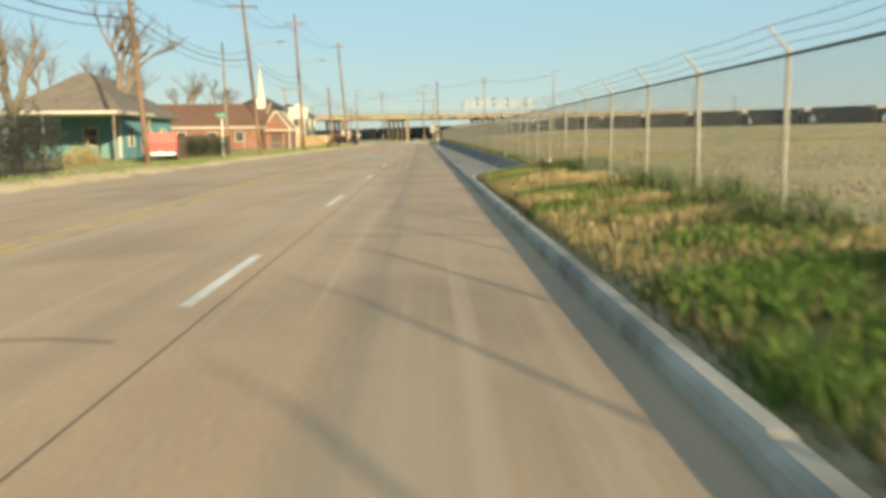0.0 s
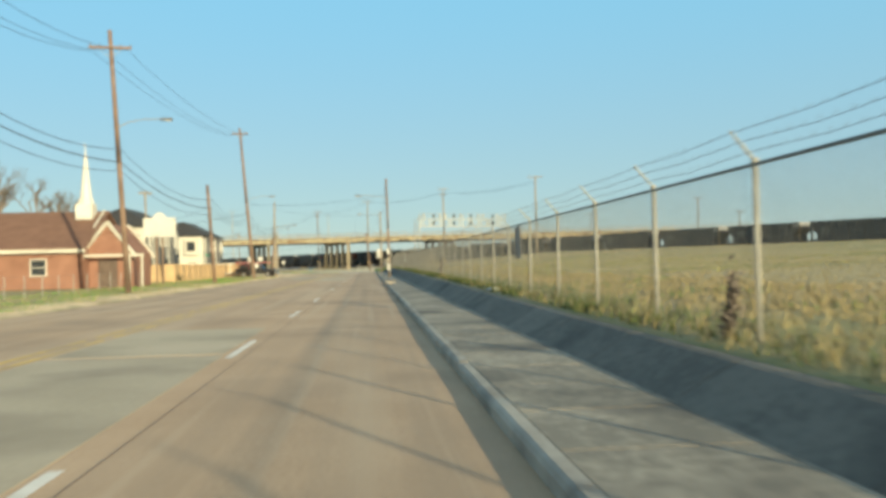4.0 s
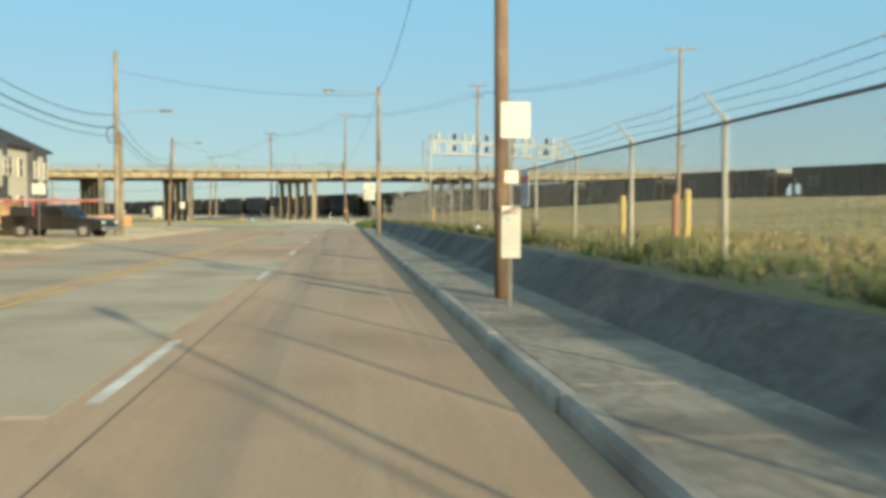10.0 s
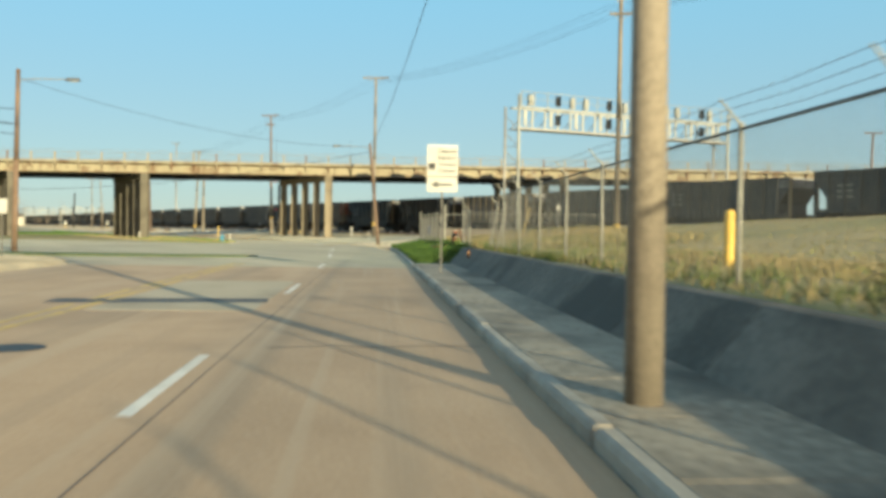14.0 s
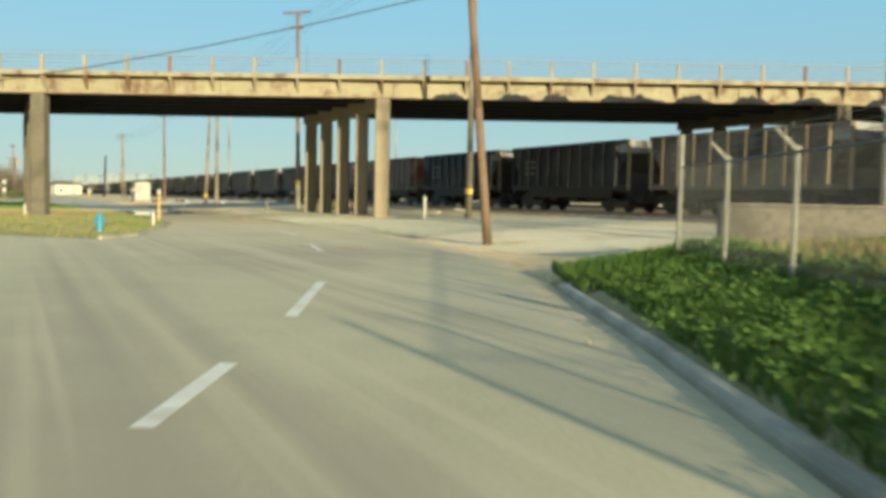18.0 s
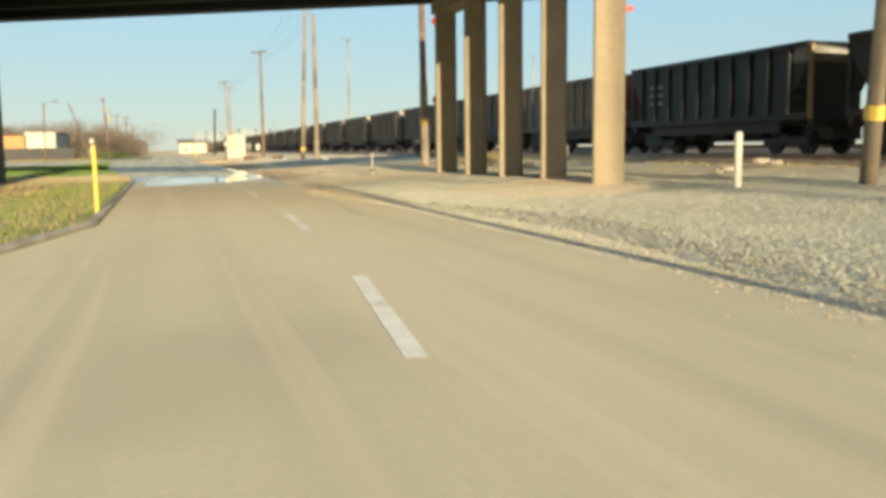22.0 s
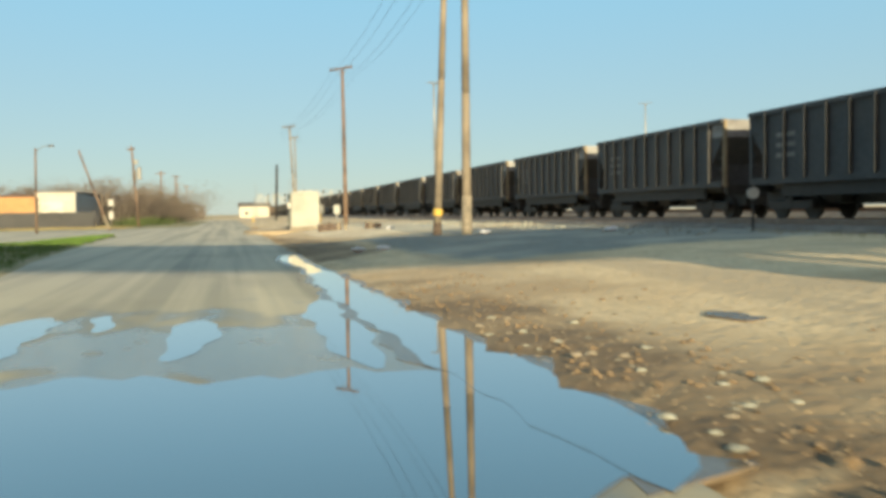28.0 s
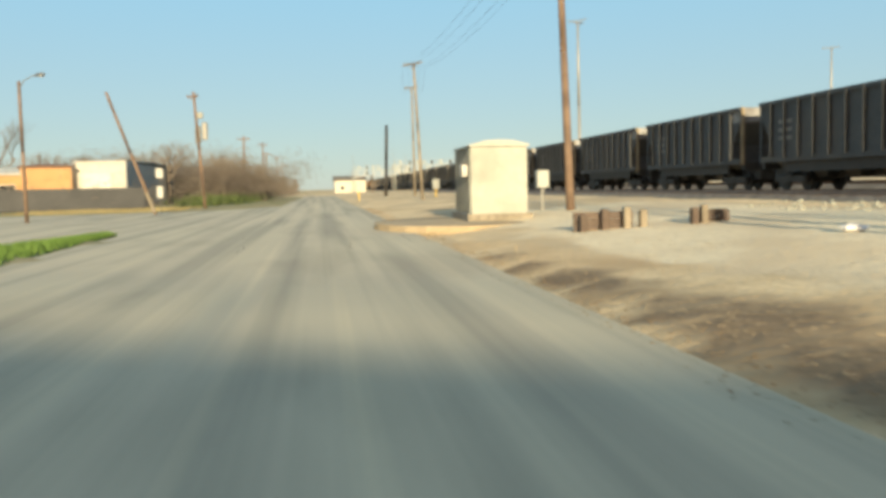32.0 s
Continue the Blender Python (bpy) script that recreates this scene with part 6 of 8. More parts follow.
church = thing("church", "low red-brick church with brown roof and white steeple", "church", (-34.2, 109.0, .1))
siding(church, 27.0, 11.0, 2.9, 0, BRICK)
part("roof", gable_roof(27.0, 11.0, 2.85, 5.9, .5), ROOF_BROWN, church, "brown shingle roof")
part("fascia_board", Shape().box((0, -6.02, 2.78), (28, .05, .26)), SIDING, church)
por = part("porch_gable", Shape().add([(13.2, -4.0, 0), (16.8, -4.0, 0), (16.8, -4.0, 2.6), (15.0, -4.0, 4.8), (13.2, -4.0, 2.6), (13.2, 1.4, 0), (16.8, 1.4, 0), (16.8, 1.4, 2.6), (15.0, 1.4, 4.8), (13.2, 1.4, 2.6)],
                                      [(0, 1, 2, 3, 4), (9, 8, 7, 6, 5), (1, 6, 7, 2), (2, 7, 8, 3), (3, 8, 9, 4), (4, 9, 5, 0)]), BRICK, church)
part("street_gable", Shape().extrude([(13.5, -5.5), (13.62, -5.5), (13.62, 5.5), (13.5, 5.5)], 0, 2.9).add([(13.56, -5.5, 2.9), (13.56, 5.5, 2.9), (13.56, 0, 5.85), (13.4, -5.5, 2.9), (13.4, 5.5, 2.9), (13.4, 0, 5.85)],
     [(0, 1, 2), (5, 4, 3), (0, 2, 5, 3), (1, 4, 5, 2)]), BRICK, church)
for y in (-4.1, 1.5):
    part("barge_board", Shape().rod((12.9, y, 2.3), (15.0, y, 4.92), .15, n=4).rod((17.1, y, 2.3), (15.0, y, 4.92), .15, n=4), SIDING, por)
for x in (12.2, 13.1, 16.9, 17.8):
    part("porch_post", Shape().box((x, -5.2, 1.15), (.14, .14, 2.4), chamfer=.02), SIDING, por)
part("porch_rail", Shape().box((15, -5.2, 2.4), (5.9, .16, .18), chamfer=.02), SIDING, por)
part("gable_trim", Shape().rod((13.6, -6.0, 2.75), (13.6, 0, 6.05), .13, n=4).rod((13.6, 6.0, 2.75), (13.6, 0, 6.05), .13, n=4), SIDING, church)
st = part("steeple", Shape().box((12.5, -1, 5.9), (1.25, 1.25, 1.2)).rod((12.5, -1, 6.5), (12.5, -1, 7.0), .68, .5, 8).rod((12.5, -1, 7.0), (12.5, -1, 10.9), .46, .03, 8), WHITE, church, "white spire")
part("cross", Shape().box((12.5, -1, 11.1), (.05, .05, .5)).box((12.5, -1, 11.15), (.3, .05, .05)), WHITE, st)
for x in (-9, -5, -1, 3, 7, 10.5):
    window(church, (x, -5.51, 1.6), 1.1, 1.2, "-y")
part("entry_door", Shape().box((15.0, -4.04, 1.1), (1.4, .08, 2.2)), WOOD_DARK, por)

teal = thing("house", "teal bungalow with grey hip roof and carport", "house", (-24.5, 57.0, .1), 0)
siding(teal, 7.6, 12.0, 3.1, 0, TEAL)
part("roof", hip_roof(7.6, 12.0, 3.05, 6.1, .7), ROOF_GREY, teal, "grey shingle hip roof")
part("trim", Shape().box((0, 0, 2.97), (8.9, 13.3, .14)), SIDING, teal)
for x in (3.85,):
    for y in (-4, 0, 3.6):
        window(teal, (x, y, 1.5), .9, 1.3, "x")
for x in (-2.4, 1.8):
    window(teal, (x, -6.01, 1.5), 1.0, 1.2, "-y")
part("corner_board", Shape().box((3.8, -6.0, 1.5), (.16, .16, 3.0)), SIDING, teal)
car_port = thing("carport", "flat carport roof on white posts before a bungalow", "carport", (-22.5, 46.5, .1))
part("roof", Shape().box((0, 0, 2.92), (9.0, 7.2, .2), chamfer=.02), SIDING, car_port)
for x in (-4.2, 0, 4.2):
    for y in (-3.3, 3.3):
        part("post", Shape().box((x, y, 1.4), (.11, .11, 2.9)), WOOD_GREY, car_port)
shed = thing("shed", "small pale garden shed with a gable", "shed", (-25.2, 38.5, .1))
siding(shed, 3.0, 3.0, 1.7, 0, TEAL)
part("roof", gable_roof(3.0, 3.0, 1.65, 2.3, .2), WHITE, shed)
part("door", Shape().box((.2, -1.52, .85), (.9, .05, 1.6)), WHITE, shed)
yf = thing("iron_fence", "black iron yard fence with dark shrubs behind", "fence", (-13.9, 14, .05), 2)
for k in range(61):
    part("bar", Shape().box((0, k * .2, 1.1), (.03, .03, 2.2)), BLACK, yf)
for z in (.2, 1.95):
    part("rail", Shape().box((0, 6, z), (.04, 12.1, .05)), BLACK, yf)
wf = thing("wire_fence", "low wire yard fence along the front lawn", "fence", (-17.0, 74, .05))
for k in range(14):
    part("post", Shape().rod((0, k * 2.4, -.2), (0, k * 2.4, 1.15), .03, n=6), STEEL, wf)
for z in (.2, .65, 1.1):
    part("wire", Shape().rod((0, 0, z), (0, 31.2, z), .006, n=4), WIRE, wf)
df = thing("board_fence", "dark weathered board fence with shrubs against it", "fence", (-16.6, 48.2, .05), 0)
dbrd = Shape().box((0, 0, .8), (.025, .16, 1.6)).mesh("board", WOOD_DARK)
for k in range(72):
    part("board", dbrd, None, df, at=(.018 * k + rng.uniform(-.006, .006), k * .17, rng.uniform(-.03, .03)))

ware = thing("warehouse", "white and grey flat-roofed warehouse behind a dark fence", "warehouse", (-98.45, 367.0, .2), 27.5)
siding(ware, 4.4, 26.0, 4.2, 0, SIDING)
part("side_wall", Shape().box((2.26, 0, 2.1), (.12, 26.1, 4.2)), mat("grey_metal_siding", (.20, .22, .23), (.27, .29, .30), .7, .6, .002, 20), ware)
part("roof", gable_roof(4.4, 26.0, 4.2, 4.5, .15), STEEL, ware)
part("door", Shape().box((-.4, -13.05, 1.6), (2.6, .1, 3.2)), WHITE, ware)
ob_h = thing("house", "orange-brick low building behind a dark fence", "building", (-106.5, 352.5, .2), 45)
siding(ob_h, 12, 10, 3.2, 0, BRICK_ORANGE)
part("roof", gable_roof(12, 10, 3.2, 3.9, .4), WHITE, ob_h)
for x in (-4, 0, 4):
    window(ob_h, (x, -5.01, 1.7), 1.4, 1.2, "-y")
ob2 = thing("house", "orange-brick block beside a low building", "building", (-96.8, 353.2, .2), 45)
siding(ob2, 4.2, 5, 3.9, 0, BRICK_ORANGE)
part("roof", hip_roof(4.2, 5, 3.9, 4.15, .2), ROOF_BROWN, ob2)
cf = thing("cloth_fence", "dark grey screened yard fence along a side street", "fence", (-108.0, 329.0, .15), -62.5 + 90)
p0, p1 = Vector((-118, 322, .2)), Vector((-83.0, 350.0, .2))
cf.matrix_world = Matrix.Translation(p0)
d = p1 - p0
for k in range(15):
    a, b = d * (k / 15), d * ((k + 1) / 15)
    q = part("panel", Shape().add([a, b, b + Vector((0, 0, 1.75)), a + Vector((0, 0, 1.75)), a + Vector((.03, .03, 0)), b + Vector((.03, .03, 0)), b + Vector((.03, .03, 1.75)), a + Vector((.03, .03, 1.75))],
                                  [(0, 1, 2, 3), (7, 6, 5, 4), (3, 2, 6, 7), (0, 4, 5, 1)]), TARP, cf)
    part("post", Shape().rod(a + Vector((-.06, .08, -.2)), a + Vector((-.06, .08, 1.78)), .03, n=6), STEEL, cf)
for s, n, w, dd, hh, m in ((395, 84, 7, 9, 3.2, SIDING), (428, 82, 8, 10, 3.4, SIDING), (466, 84, 8, 9, 3.3, BRICK_ORANGE), (510, 83, 9, 12, 3.6, SIDING), (560, 112, 10, 14, 4, SIDING), (620, 114, 12, 14, 4, SIDING)):
    p = on2(n, s)
    fh = thing("house", "far low house half hidden by bare brush", "house", (p.x, p.y, .2), 27.5)
    siding(fh, w, dd, hh, 0, m)
    part("roof", gable_roof(w, dd, hh, hh + 1.4, .4), ROOF_GREY, fh)
    window(fh, (-w / 4, -dd / 2 - .01, 1.6), 1.2, 1.2, "-y")

lot = thing("box_trailer", "white box trailer parked on a dirt lot", "trailer", (-34, 205, .1), 12)
part("body", Shape().box((0, 0, 1.9), (2.4, 5.2, 2.5), chamfer=.04), WHITE_METAL, lot)
for sx in (-1, 1):
    for y in (-.7, .4):
        part("wheel", Shape().rod((sx * 1.0, y, .4), (sx * 1.2, y, .4), .4, n=16), TYRE, lot)
part("frame", Shape().box((0, .6, .6), (1.0, 6.4, .14)), IRON, lot)
ba = thing("barrier", "dull orange water-filled road barrier on the dirt", "barrier", (-23.2, 197.5, .1), 15)
for k in range(3):
    part("segment", Shape().slide([(-.3, 0), (-.26, .25), (-.12, .5), (-.1, 1.0), (.1, 1.0), (.12, .5), (.26, .25), (.3, 0)][::-1], (k * 1.75 - 2.6, 0, 0), (k * 1.75 - .9, 0, 0)), mat("faded_orange_plastic", (.34, .16, .07), (.40, .21, .10), 2, .7) if k == 0 else ba.children[0].data.materials[0], ba)

# ---- vehicles ----
def pickup(at, turn, paint, label, rack=False):
    """Its nose points along local +y."""
    v = thing("pickup_truck", label, "pickup truck", at, turn)
    side = [(-2.75, .55), (-2.75, 1.05), (-.95, 1.05), (-.85, 1.72), (.45, 1.74), (1.05, 1.12), (2.55, 1.02), (2.75, .85), (2.75, .5), (2.3, .42), (-2.4, .42)]
    n = len(side)
    s = Shape().add([(x, y, z) for x in (-.95, .95) for y, z in side], [tuple(range(n)), tuple(range(2 * n - 1, n - 1, -1))] + [(i, i + n, (i + 1) % n + n, (i + 1) % n) for i in range(n)])
    part("body", s, paint, v)
    part("bed_liner", Shape().box((0, -1.85, 1.065), (1.6, 1.6, .03)), BLACK, v)
    for sx in (-1, 1):
        part("bed_rail", Shape().box((sx * .9, -1.85, 1.11), (.1, 1.8, .12)), paint, v)
        w = part("side_window", Shape().add([(sx * .962, -.78, 1.15), (sx * .962, .62, 1.15), (sx * .962, .36, 1.64), (sx * .962, -.74, 1.64)], [(0, 1, 2, 3), (3, 2, 1, 0)]), GLASS, v)
        part("mirror", Shape().box((sx * 1.08, .75, 1.2), (.18, .1, .2), chamfer=.03), BLACK, v)
        part("tail_light", Shape().box((sx * .86, -2.76, .9), (.14, .03, .28)), SIGN_RED, v)
        part("headlight", Shape().box((sx * .75, 2.74, .82), (.34, .06, .18), chamfer=.02), SIGN_WHITE, v)
        for y in (-1.65, 1.75):
            wh = part("wheel", Shape().rod((sx * .78, y, .38), (sx * .98, y, .38), .38, n=18), TYRE, v)
            part("rim", Shape().rod((sx * .975, y, .38), (sx * .99, y, .38), .22, n=14), CHROME, wh)
    part("rear_window", Shape().add([(-.7, -.905, 1.16), (.7, -.905, 1.16), (.62, -.85, 1.62), (-.62, -.85, 1.62)], [(0, 1, 2, 3), (3, 2, 1, 0)]), GLASS, v)
    part("windscreen", Shape().add([(-.8, 1.0, 1.19), (.8, 1.0, 1.19), (.7, .52, 1.69), (-.7, .52, 1.69)], [(0, 1, 2, 3), (3, 2, 1, 0)]), GLASS, v)
    part("tailgate", Shape().box((0, -2.77, .86), (1.5, .05, .48), chamfer=.02), paint, v)
    part("number_plate", Shape().box((0, -2.82, .56), (.32, .02, .16)), SIGN_WHITE, v)
    part("rear_bumper", Shape().box((0, -2.8, .5), (1.8, .12, .16), chamfer=.02), CHROME, v)
    part("front_bumper", Shape().box((0, 2.78, .5), (1.85, .14, .2), chamfer=.03), CHROME, v)
    part("grille", Shape().box((0, 2.77, .78), (1.0, .05, .22)), BLACK, v)
    if rack:
        for y in (-2.5, -1.0, .3):
            part("rack_hoop", Shape().tube([(-.9, y, 1.05), (-.9, y, 1.95), (.9, y, 1.95), (.9, y, 1.05)], .03, 6), SIGN_RED, v)
        for x in (-.9, .9):
            part("rack_rail", Shape().box((x, -.6, 1.97), (.06, 4.6, .06)), SIGN_RED, v)
        part("ladder", Shape().box((-.3, -.3, 2.04), (.08, 6.2, .07)).box((.3, -.3, 2.04), (.08, 6.2, .07)), CAR_PALE, v)
        part("tool_box", Shape().box((0, -1.7, 1.4), (1.5, 1.4, .5), chamfer=.03), BLACK, v)
    return v


pickup((-16.25, 45.4, .05), 15, TRUCK_RED, "red pickup truck parked at a bungalow, tail to the street")
pickup((-15.2, 159.6, .03), -100, TRUCK_BLACK, "black work pickup with red ladder rack on a dirt lot", rack=True)
tr = thing("utility_trailer", "white open-frame work trailer behind a black pickup", "trailer", (-20.3, 160.6, .05), 0)
part("frame", Shape().box((0, 0, .55), (3.0, 1.8, .12)), WHITE_METAL, tr)
for x in (-1.4, 0, 1.4):
    for y in (-.85, .85):
        part("upright", Shape().box((x, y, 1.2), (.1, .1, 1.4)), WHITE, tr)
for y in (-.85, .85):
    part("top_rail", Shape().box((0, y, 1.9), (3.0, .1, .1)), WHITE, tr)
    part("wheel", Shape().rod((0, y * 1.1, .35), (0, y * 1.25, .35), .35, n=16), TYRE, tr)

# ---- bare trees and brush ----
def bare_tree(name, at, high, seed, label, spread=.55, depth=5, pruned=False, r0=None):
    r = random.Random(seed)
    tree = thing(name, label, "tree", at)
    trunk, limbs = Shape(), Shape()
    def grow(p, d, length, rad, level):
        q = p + d * length
        bend = Vector((r.uniform(-.12, .12), r.uniform(-.12, .12), .05)) * length
        mid = (p + q) / 2 + bend
        sh = trunk if level == 0 else limbs
        k = 7 if level < 2 else (4 if level < 4 else 3)
        sh.rod(p, mid, rad, rad * .85, k, caps=False)
        sh.rod(mid, q, rad * .85, rad * .68, k, caps=False)
        if level >= depth:
            return
        if pruned and level == 2:
            for j in range(9):
                e = (d + Vector((r.uniform(-1, 1), r.uniform(-1, 1), r.uniform(-.3, 1)))).normalized()
                limbs.rod(q, q + e * r.uniform(.5, 1.6), .02, .006, 3, caps=False)
            limbs.rod(q - d * .2, q + d * .12, rad * 1.5, rad * 1.0, 7)
            return
        for j in range(r.choice((2, 3, 3)) if level else 4):
            side = Vector((r.uniform(-1, 1), r.uniform(-1, 1), r.uniform(-.2, .7)))
            e = (d + side * (spread + .12 * level)).normalized()
            grow(p.lerp(q, r.uniform(.65, 1)) if level else q, e, length * r.uniform(.6, .82), rad * r.uniform(.48, .66), level + 1)
    grow(Vector((0, 0, -.2)), Vector((r.uniform(-.06, .06), r.uniform(-.06, .06), 1)).normalized(), high * .3, r0 or high * .028, 0)
    part("trunk", trunk, BARK, tree, smooth=True)
    tagged(part("crown", limbs, TWIG, tree), kind="stuff")
    return tree


bare_tree("bare_tree", (-16.8, 27.5, .1), 8.5, 3, "pollarded leafless tree with knobbed stubs over a yard fence", .75, 3, True, .28)
bare_tree("bare_tree", (-23.0, 57.5, .1), 14.0, 5, "tall leafless tree with fine branches behind a bungalow", .55, 5)
bare_tree("bare_tree", (-27.5, 66.0, .1), 10.5, 6, "leafless tree with spreading grey branches", .6, 5)
bare_tree("bare_tree", (-33, 42, .1), 10, 8, "leafless yard tree with spreading branches", .6, 5)
bare_tree("bare_tree", (-36, 123, .1), 13.5, 9, "leafless tree behind the church roof", .55, 5)
bare_tree("bare_tree", (-31, 127, .1), 12.5, 12, "leafless tree behind the church roof", .55, 5)
bare_tree("bare_tree", (-44, 100, .1), 10, 13, "leafless tree beside the church", .55, 5)
for x, y, h, q in ((-34, 70, 12, 31), (-40, 58, 11, 32), (-31, 84, 11.5, 33), (-46, 76, 12.5, 34)):
    bare_tree("bare_tree", (x, y, .1), h, q, "leafless grey yard tree with fine branches", .6, 6, False, h * .02)
bare_tree("bare_tree", (-113.5, 364, .1), 11.5, 21, "tall leafless tree behind the orange brick building", .62, 6, False, .2)
far_t = bare_tree("bare_tree", (-124, 352, .1), 9, 15, "leafless tree behind the far yard", .6, 5)
far_t2 = bare_tree("bare_tree", (-97, 392, .1), 6.0, 16, "leafless brushy tree along the far street", .7, 5)
for k in range(84):
    s, n = (rng.uniform(400, 640), rng.uniform(78, 95)) if k % 2 else (rng.uniform(392, 540), rng.uniform(84, 93))
    p = on2(n - (0 if s > 380 else 8), s)
    ob = copy_thing(far_t2 if k % 3 else far_t, pose(p.x, p.y, .1, 0, 0, rng.uniform(0, 360)) @ Matrix.Scale(rng.uniform(.45, .9), 4))
for x, y in ((-130, 372), (-118, 380), (-108, 385), (-100, 375), (-136, 362), (-140, 345), (-146, 352), (-124, 366), (-113, 376), (-128, 384), (-105, 396), (-142, 372), (-98, 384), (-152, 338), (-120, 392)):
    copy_thing(far_t, pose(x, y, .1, 0, 0, rng.uniform(0, 360)) @ Matrix.Scale(rng.uniform(.8, 1.2), 4))
for k in range(12):
    s, n = rng.uniform(430, 800), rng.uniform(110, 118)
    p = on2(n, s)
    copy_thing(far_t2, pose(p.x, p.y, .1, 0, 0, rng.uniform(0, 360)) @ Matrix.Scale(rng.uniform(.5, 1.0), 4))


def leaf_mass(centres, count, spread, leaf, material, name, label, thin=.45):
    """Many small leaves scattered round centres, in one mesh."""
    c = np.array(centres)[nrng.integers(0, len(centres), count)]
    off3 = nrng.normal(size=(count, 3)) * np.array(spread)
    p = c + off3
    p[:, 2] = np.maximum(p[:, 2], c[:, 2] - np.array(spread)[2] * 1.6)
    a = nrng.normal(size=(count, 3))
    a /= np.linalg.norm(a, axis=1)[:, None]
    b = np.cross(a, nrng.normal(size=(count, 3)))
    b /= np.linalg.norm(b, axis=1)[:, None]
    l = leaf * nrng.uniform(.6, 1.5, count)[:, None]
    v = np.stack([p - a * l, p + b * l * thin, p + a * l, p - b * l * thin], 1).reshape(-1, 3)
    f = np.arange(count * 4).reshape(-1, 4)
    me = bpy.data.meshes.new(name)
    me.from_pydata(v.tolist(), [], f.tolist())
    me.materials.append(material)
    return me


for x, y, h in ((-16.0, 51.5, 1.0), (-15.9, 54.2, 1.05), (-15.6, 56.8, 1.0), (-14.9, 16, 1.5), (-14.8, 18.6, 1.7), (-15, 21, 1.6), (-14.9, 23.4, 1.8), (-15.1, 25.4, 1.6), (-20.0, 129.5, .5)):
    sh = thing("shrub", "dark evergreen shrub against a yard fence", "shrub", (x, y, .1), group="shrubs")
    part("stem", Shape().rod((0, 0, -.1), (0, 0, h * .6), .05, .03, 6), BARK, sh)
    part("foliage", leaf_mass([(0, 0, h * .55), (.2, .3, h * .8), (-.2, -.3, h * .75), (0, 0, h)], 1500, (.42, .5, h * .28), .06, SHRUB, "foliage", ""), None, sh)
brush = []
for k in range(150):
    s, n = rng.uniform(348, 600), rng.uniform(76, 94)
    p = on2(n - (0 if s > 385 else 6), s, .8)
    brush.append(tuple(p))
for k in range(170):
    p = Vector((-146, 352, 2.2)).lerp(Vector((-100, 400, 2.2)), rng.random()) + Vector((rng.uniform(-6, 6), rng.uniform(-6, 6), rng.uniform(-.6, 1.6)))
    brush.append(tuple(p))
for k in range(260):
    s = 384 + 190 * rng.random() ** 1.5
    brush.append(tuple(on2(rng.uniform(84, 92.5), s, rng.uniform(.9, 3.4) * (1 - (s - 384) / 400))))
for k in range(120):
    brush.append((-128 + rng.uniform(0, 34) + rng.uniform(-3, 3), 372 + rng.uniform(0, 30), rng.uniform(2.0, 5.2)))
b = new("brush", leaf_mass(brush, 260000, (1.8, 2.2, 1.0), .26, TWIG, "brush", "", .07))
tagged(b, "brown winter brush along the far street", "brush", kind="stuff")
sb = [tuple(on2(rng.uniform(90, 94), rng.uniform(352, 420), .4)) for k in range(30)]
tagged(new("shrubs", leaf_mass(sb, 6000, (.9, 1.2, .35), .12, WEED, "shrubs", "")), "low green and brown shrubs along the far street", "shrubs", kind="stuff")

# ---- grass, weeds, stones ----
def blades(n, where, tall, wide, name, material, label, lean=.5):
    """Grass blades on the ground: where(n) gives x, y; tall: least and most height."""
    x, y = where(n)
    z = terrain(x, y)
    h = nrng.uniform(*tall, len(x))
    a = nrng.uniform(0, 6.283, len(x))
    w = wide * nrng.uniform(.6, 1.4, len(x))
    tip = np.stack([x + np.cos(a * 1.7) * h * lean * nrng.uniform(0, 1, len(x)), y + np.sin(a * 1.7) * h * lean * nrng.uniform(0, 1, len(x)), z + h], 1)
    p0 = np.stack([x - np.cos(a) * w, y - np.sin(a) * w, z - .02], 1)
    p1 = np.stack([x + np.cos(a) * w, y + np.sin(a) * w, z - .02], 1)
    m = (p0 + p1) / 2 * .45 + tip * .55
    v = np.stack([p0, p1, m + (p1 - p0) * .35, tip, m - (p1 - p0) * .35], 1).reshape(-1, 3)
    f = np.arange(len(x) * 5).reshape(-1, 5)
    me = bpy.data.meshes.new(name)
    me.from_pydata(v.tolist(), [], f.tolist())
    me.materials.append(material)
    return tagged(new(name, me), label, "grass", kind="stuff")


def band(x0, x1, y0, y1):
    return lambda n: (nrng.uniform(x0, x1, n), nrng.uniform(y0, y1, n))


def clumps(x0, x1, y0, y1, k, s):
    def f(n):
        c = np.stack([nrng.uniform(x0, x1, k), nrng.uniform(y0, y1, k)], 1)[nrng.integers(0, k, n)]
        p = c + nrng.normal(size=(n, 2)) * s
        return np.clip(p[:, 0], x0, x1), np.clip(p[:, 1], y0, y1)
    return f


def strip2(n0, n1, s0, s1):
    def f(n):
        a, s = nrng.uniform(n0, n1, n), nrng.uniform(s0, s1, n)
        return a * SIDE2.x + s * DIR2.x, a * SIDE2.y + s * DIR2.y
    return f


def wedge(k):
    """The narrow grass strip that tapers towards the side street."""
    s = nrng.uniform(251, 304, k)
    n1 = np.interp(s, [251, 257, 270, 287, 297, 305], [96, 98.5, 97.1, 96.2, 95.7, 95.6])
    n0 = np.interp(s, [258, 284, 289, 297, 305], [84, 86, 92.8, 93.6, 95.2])
    a = n0 + (n1 - n0) * nrng.uniform(0, 1, k)
    return a * SIDE2.x + s * DIR2.x, a * SIDE2.y + s * DIR2.y


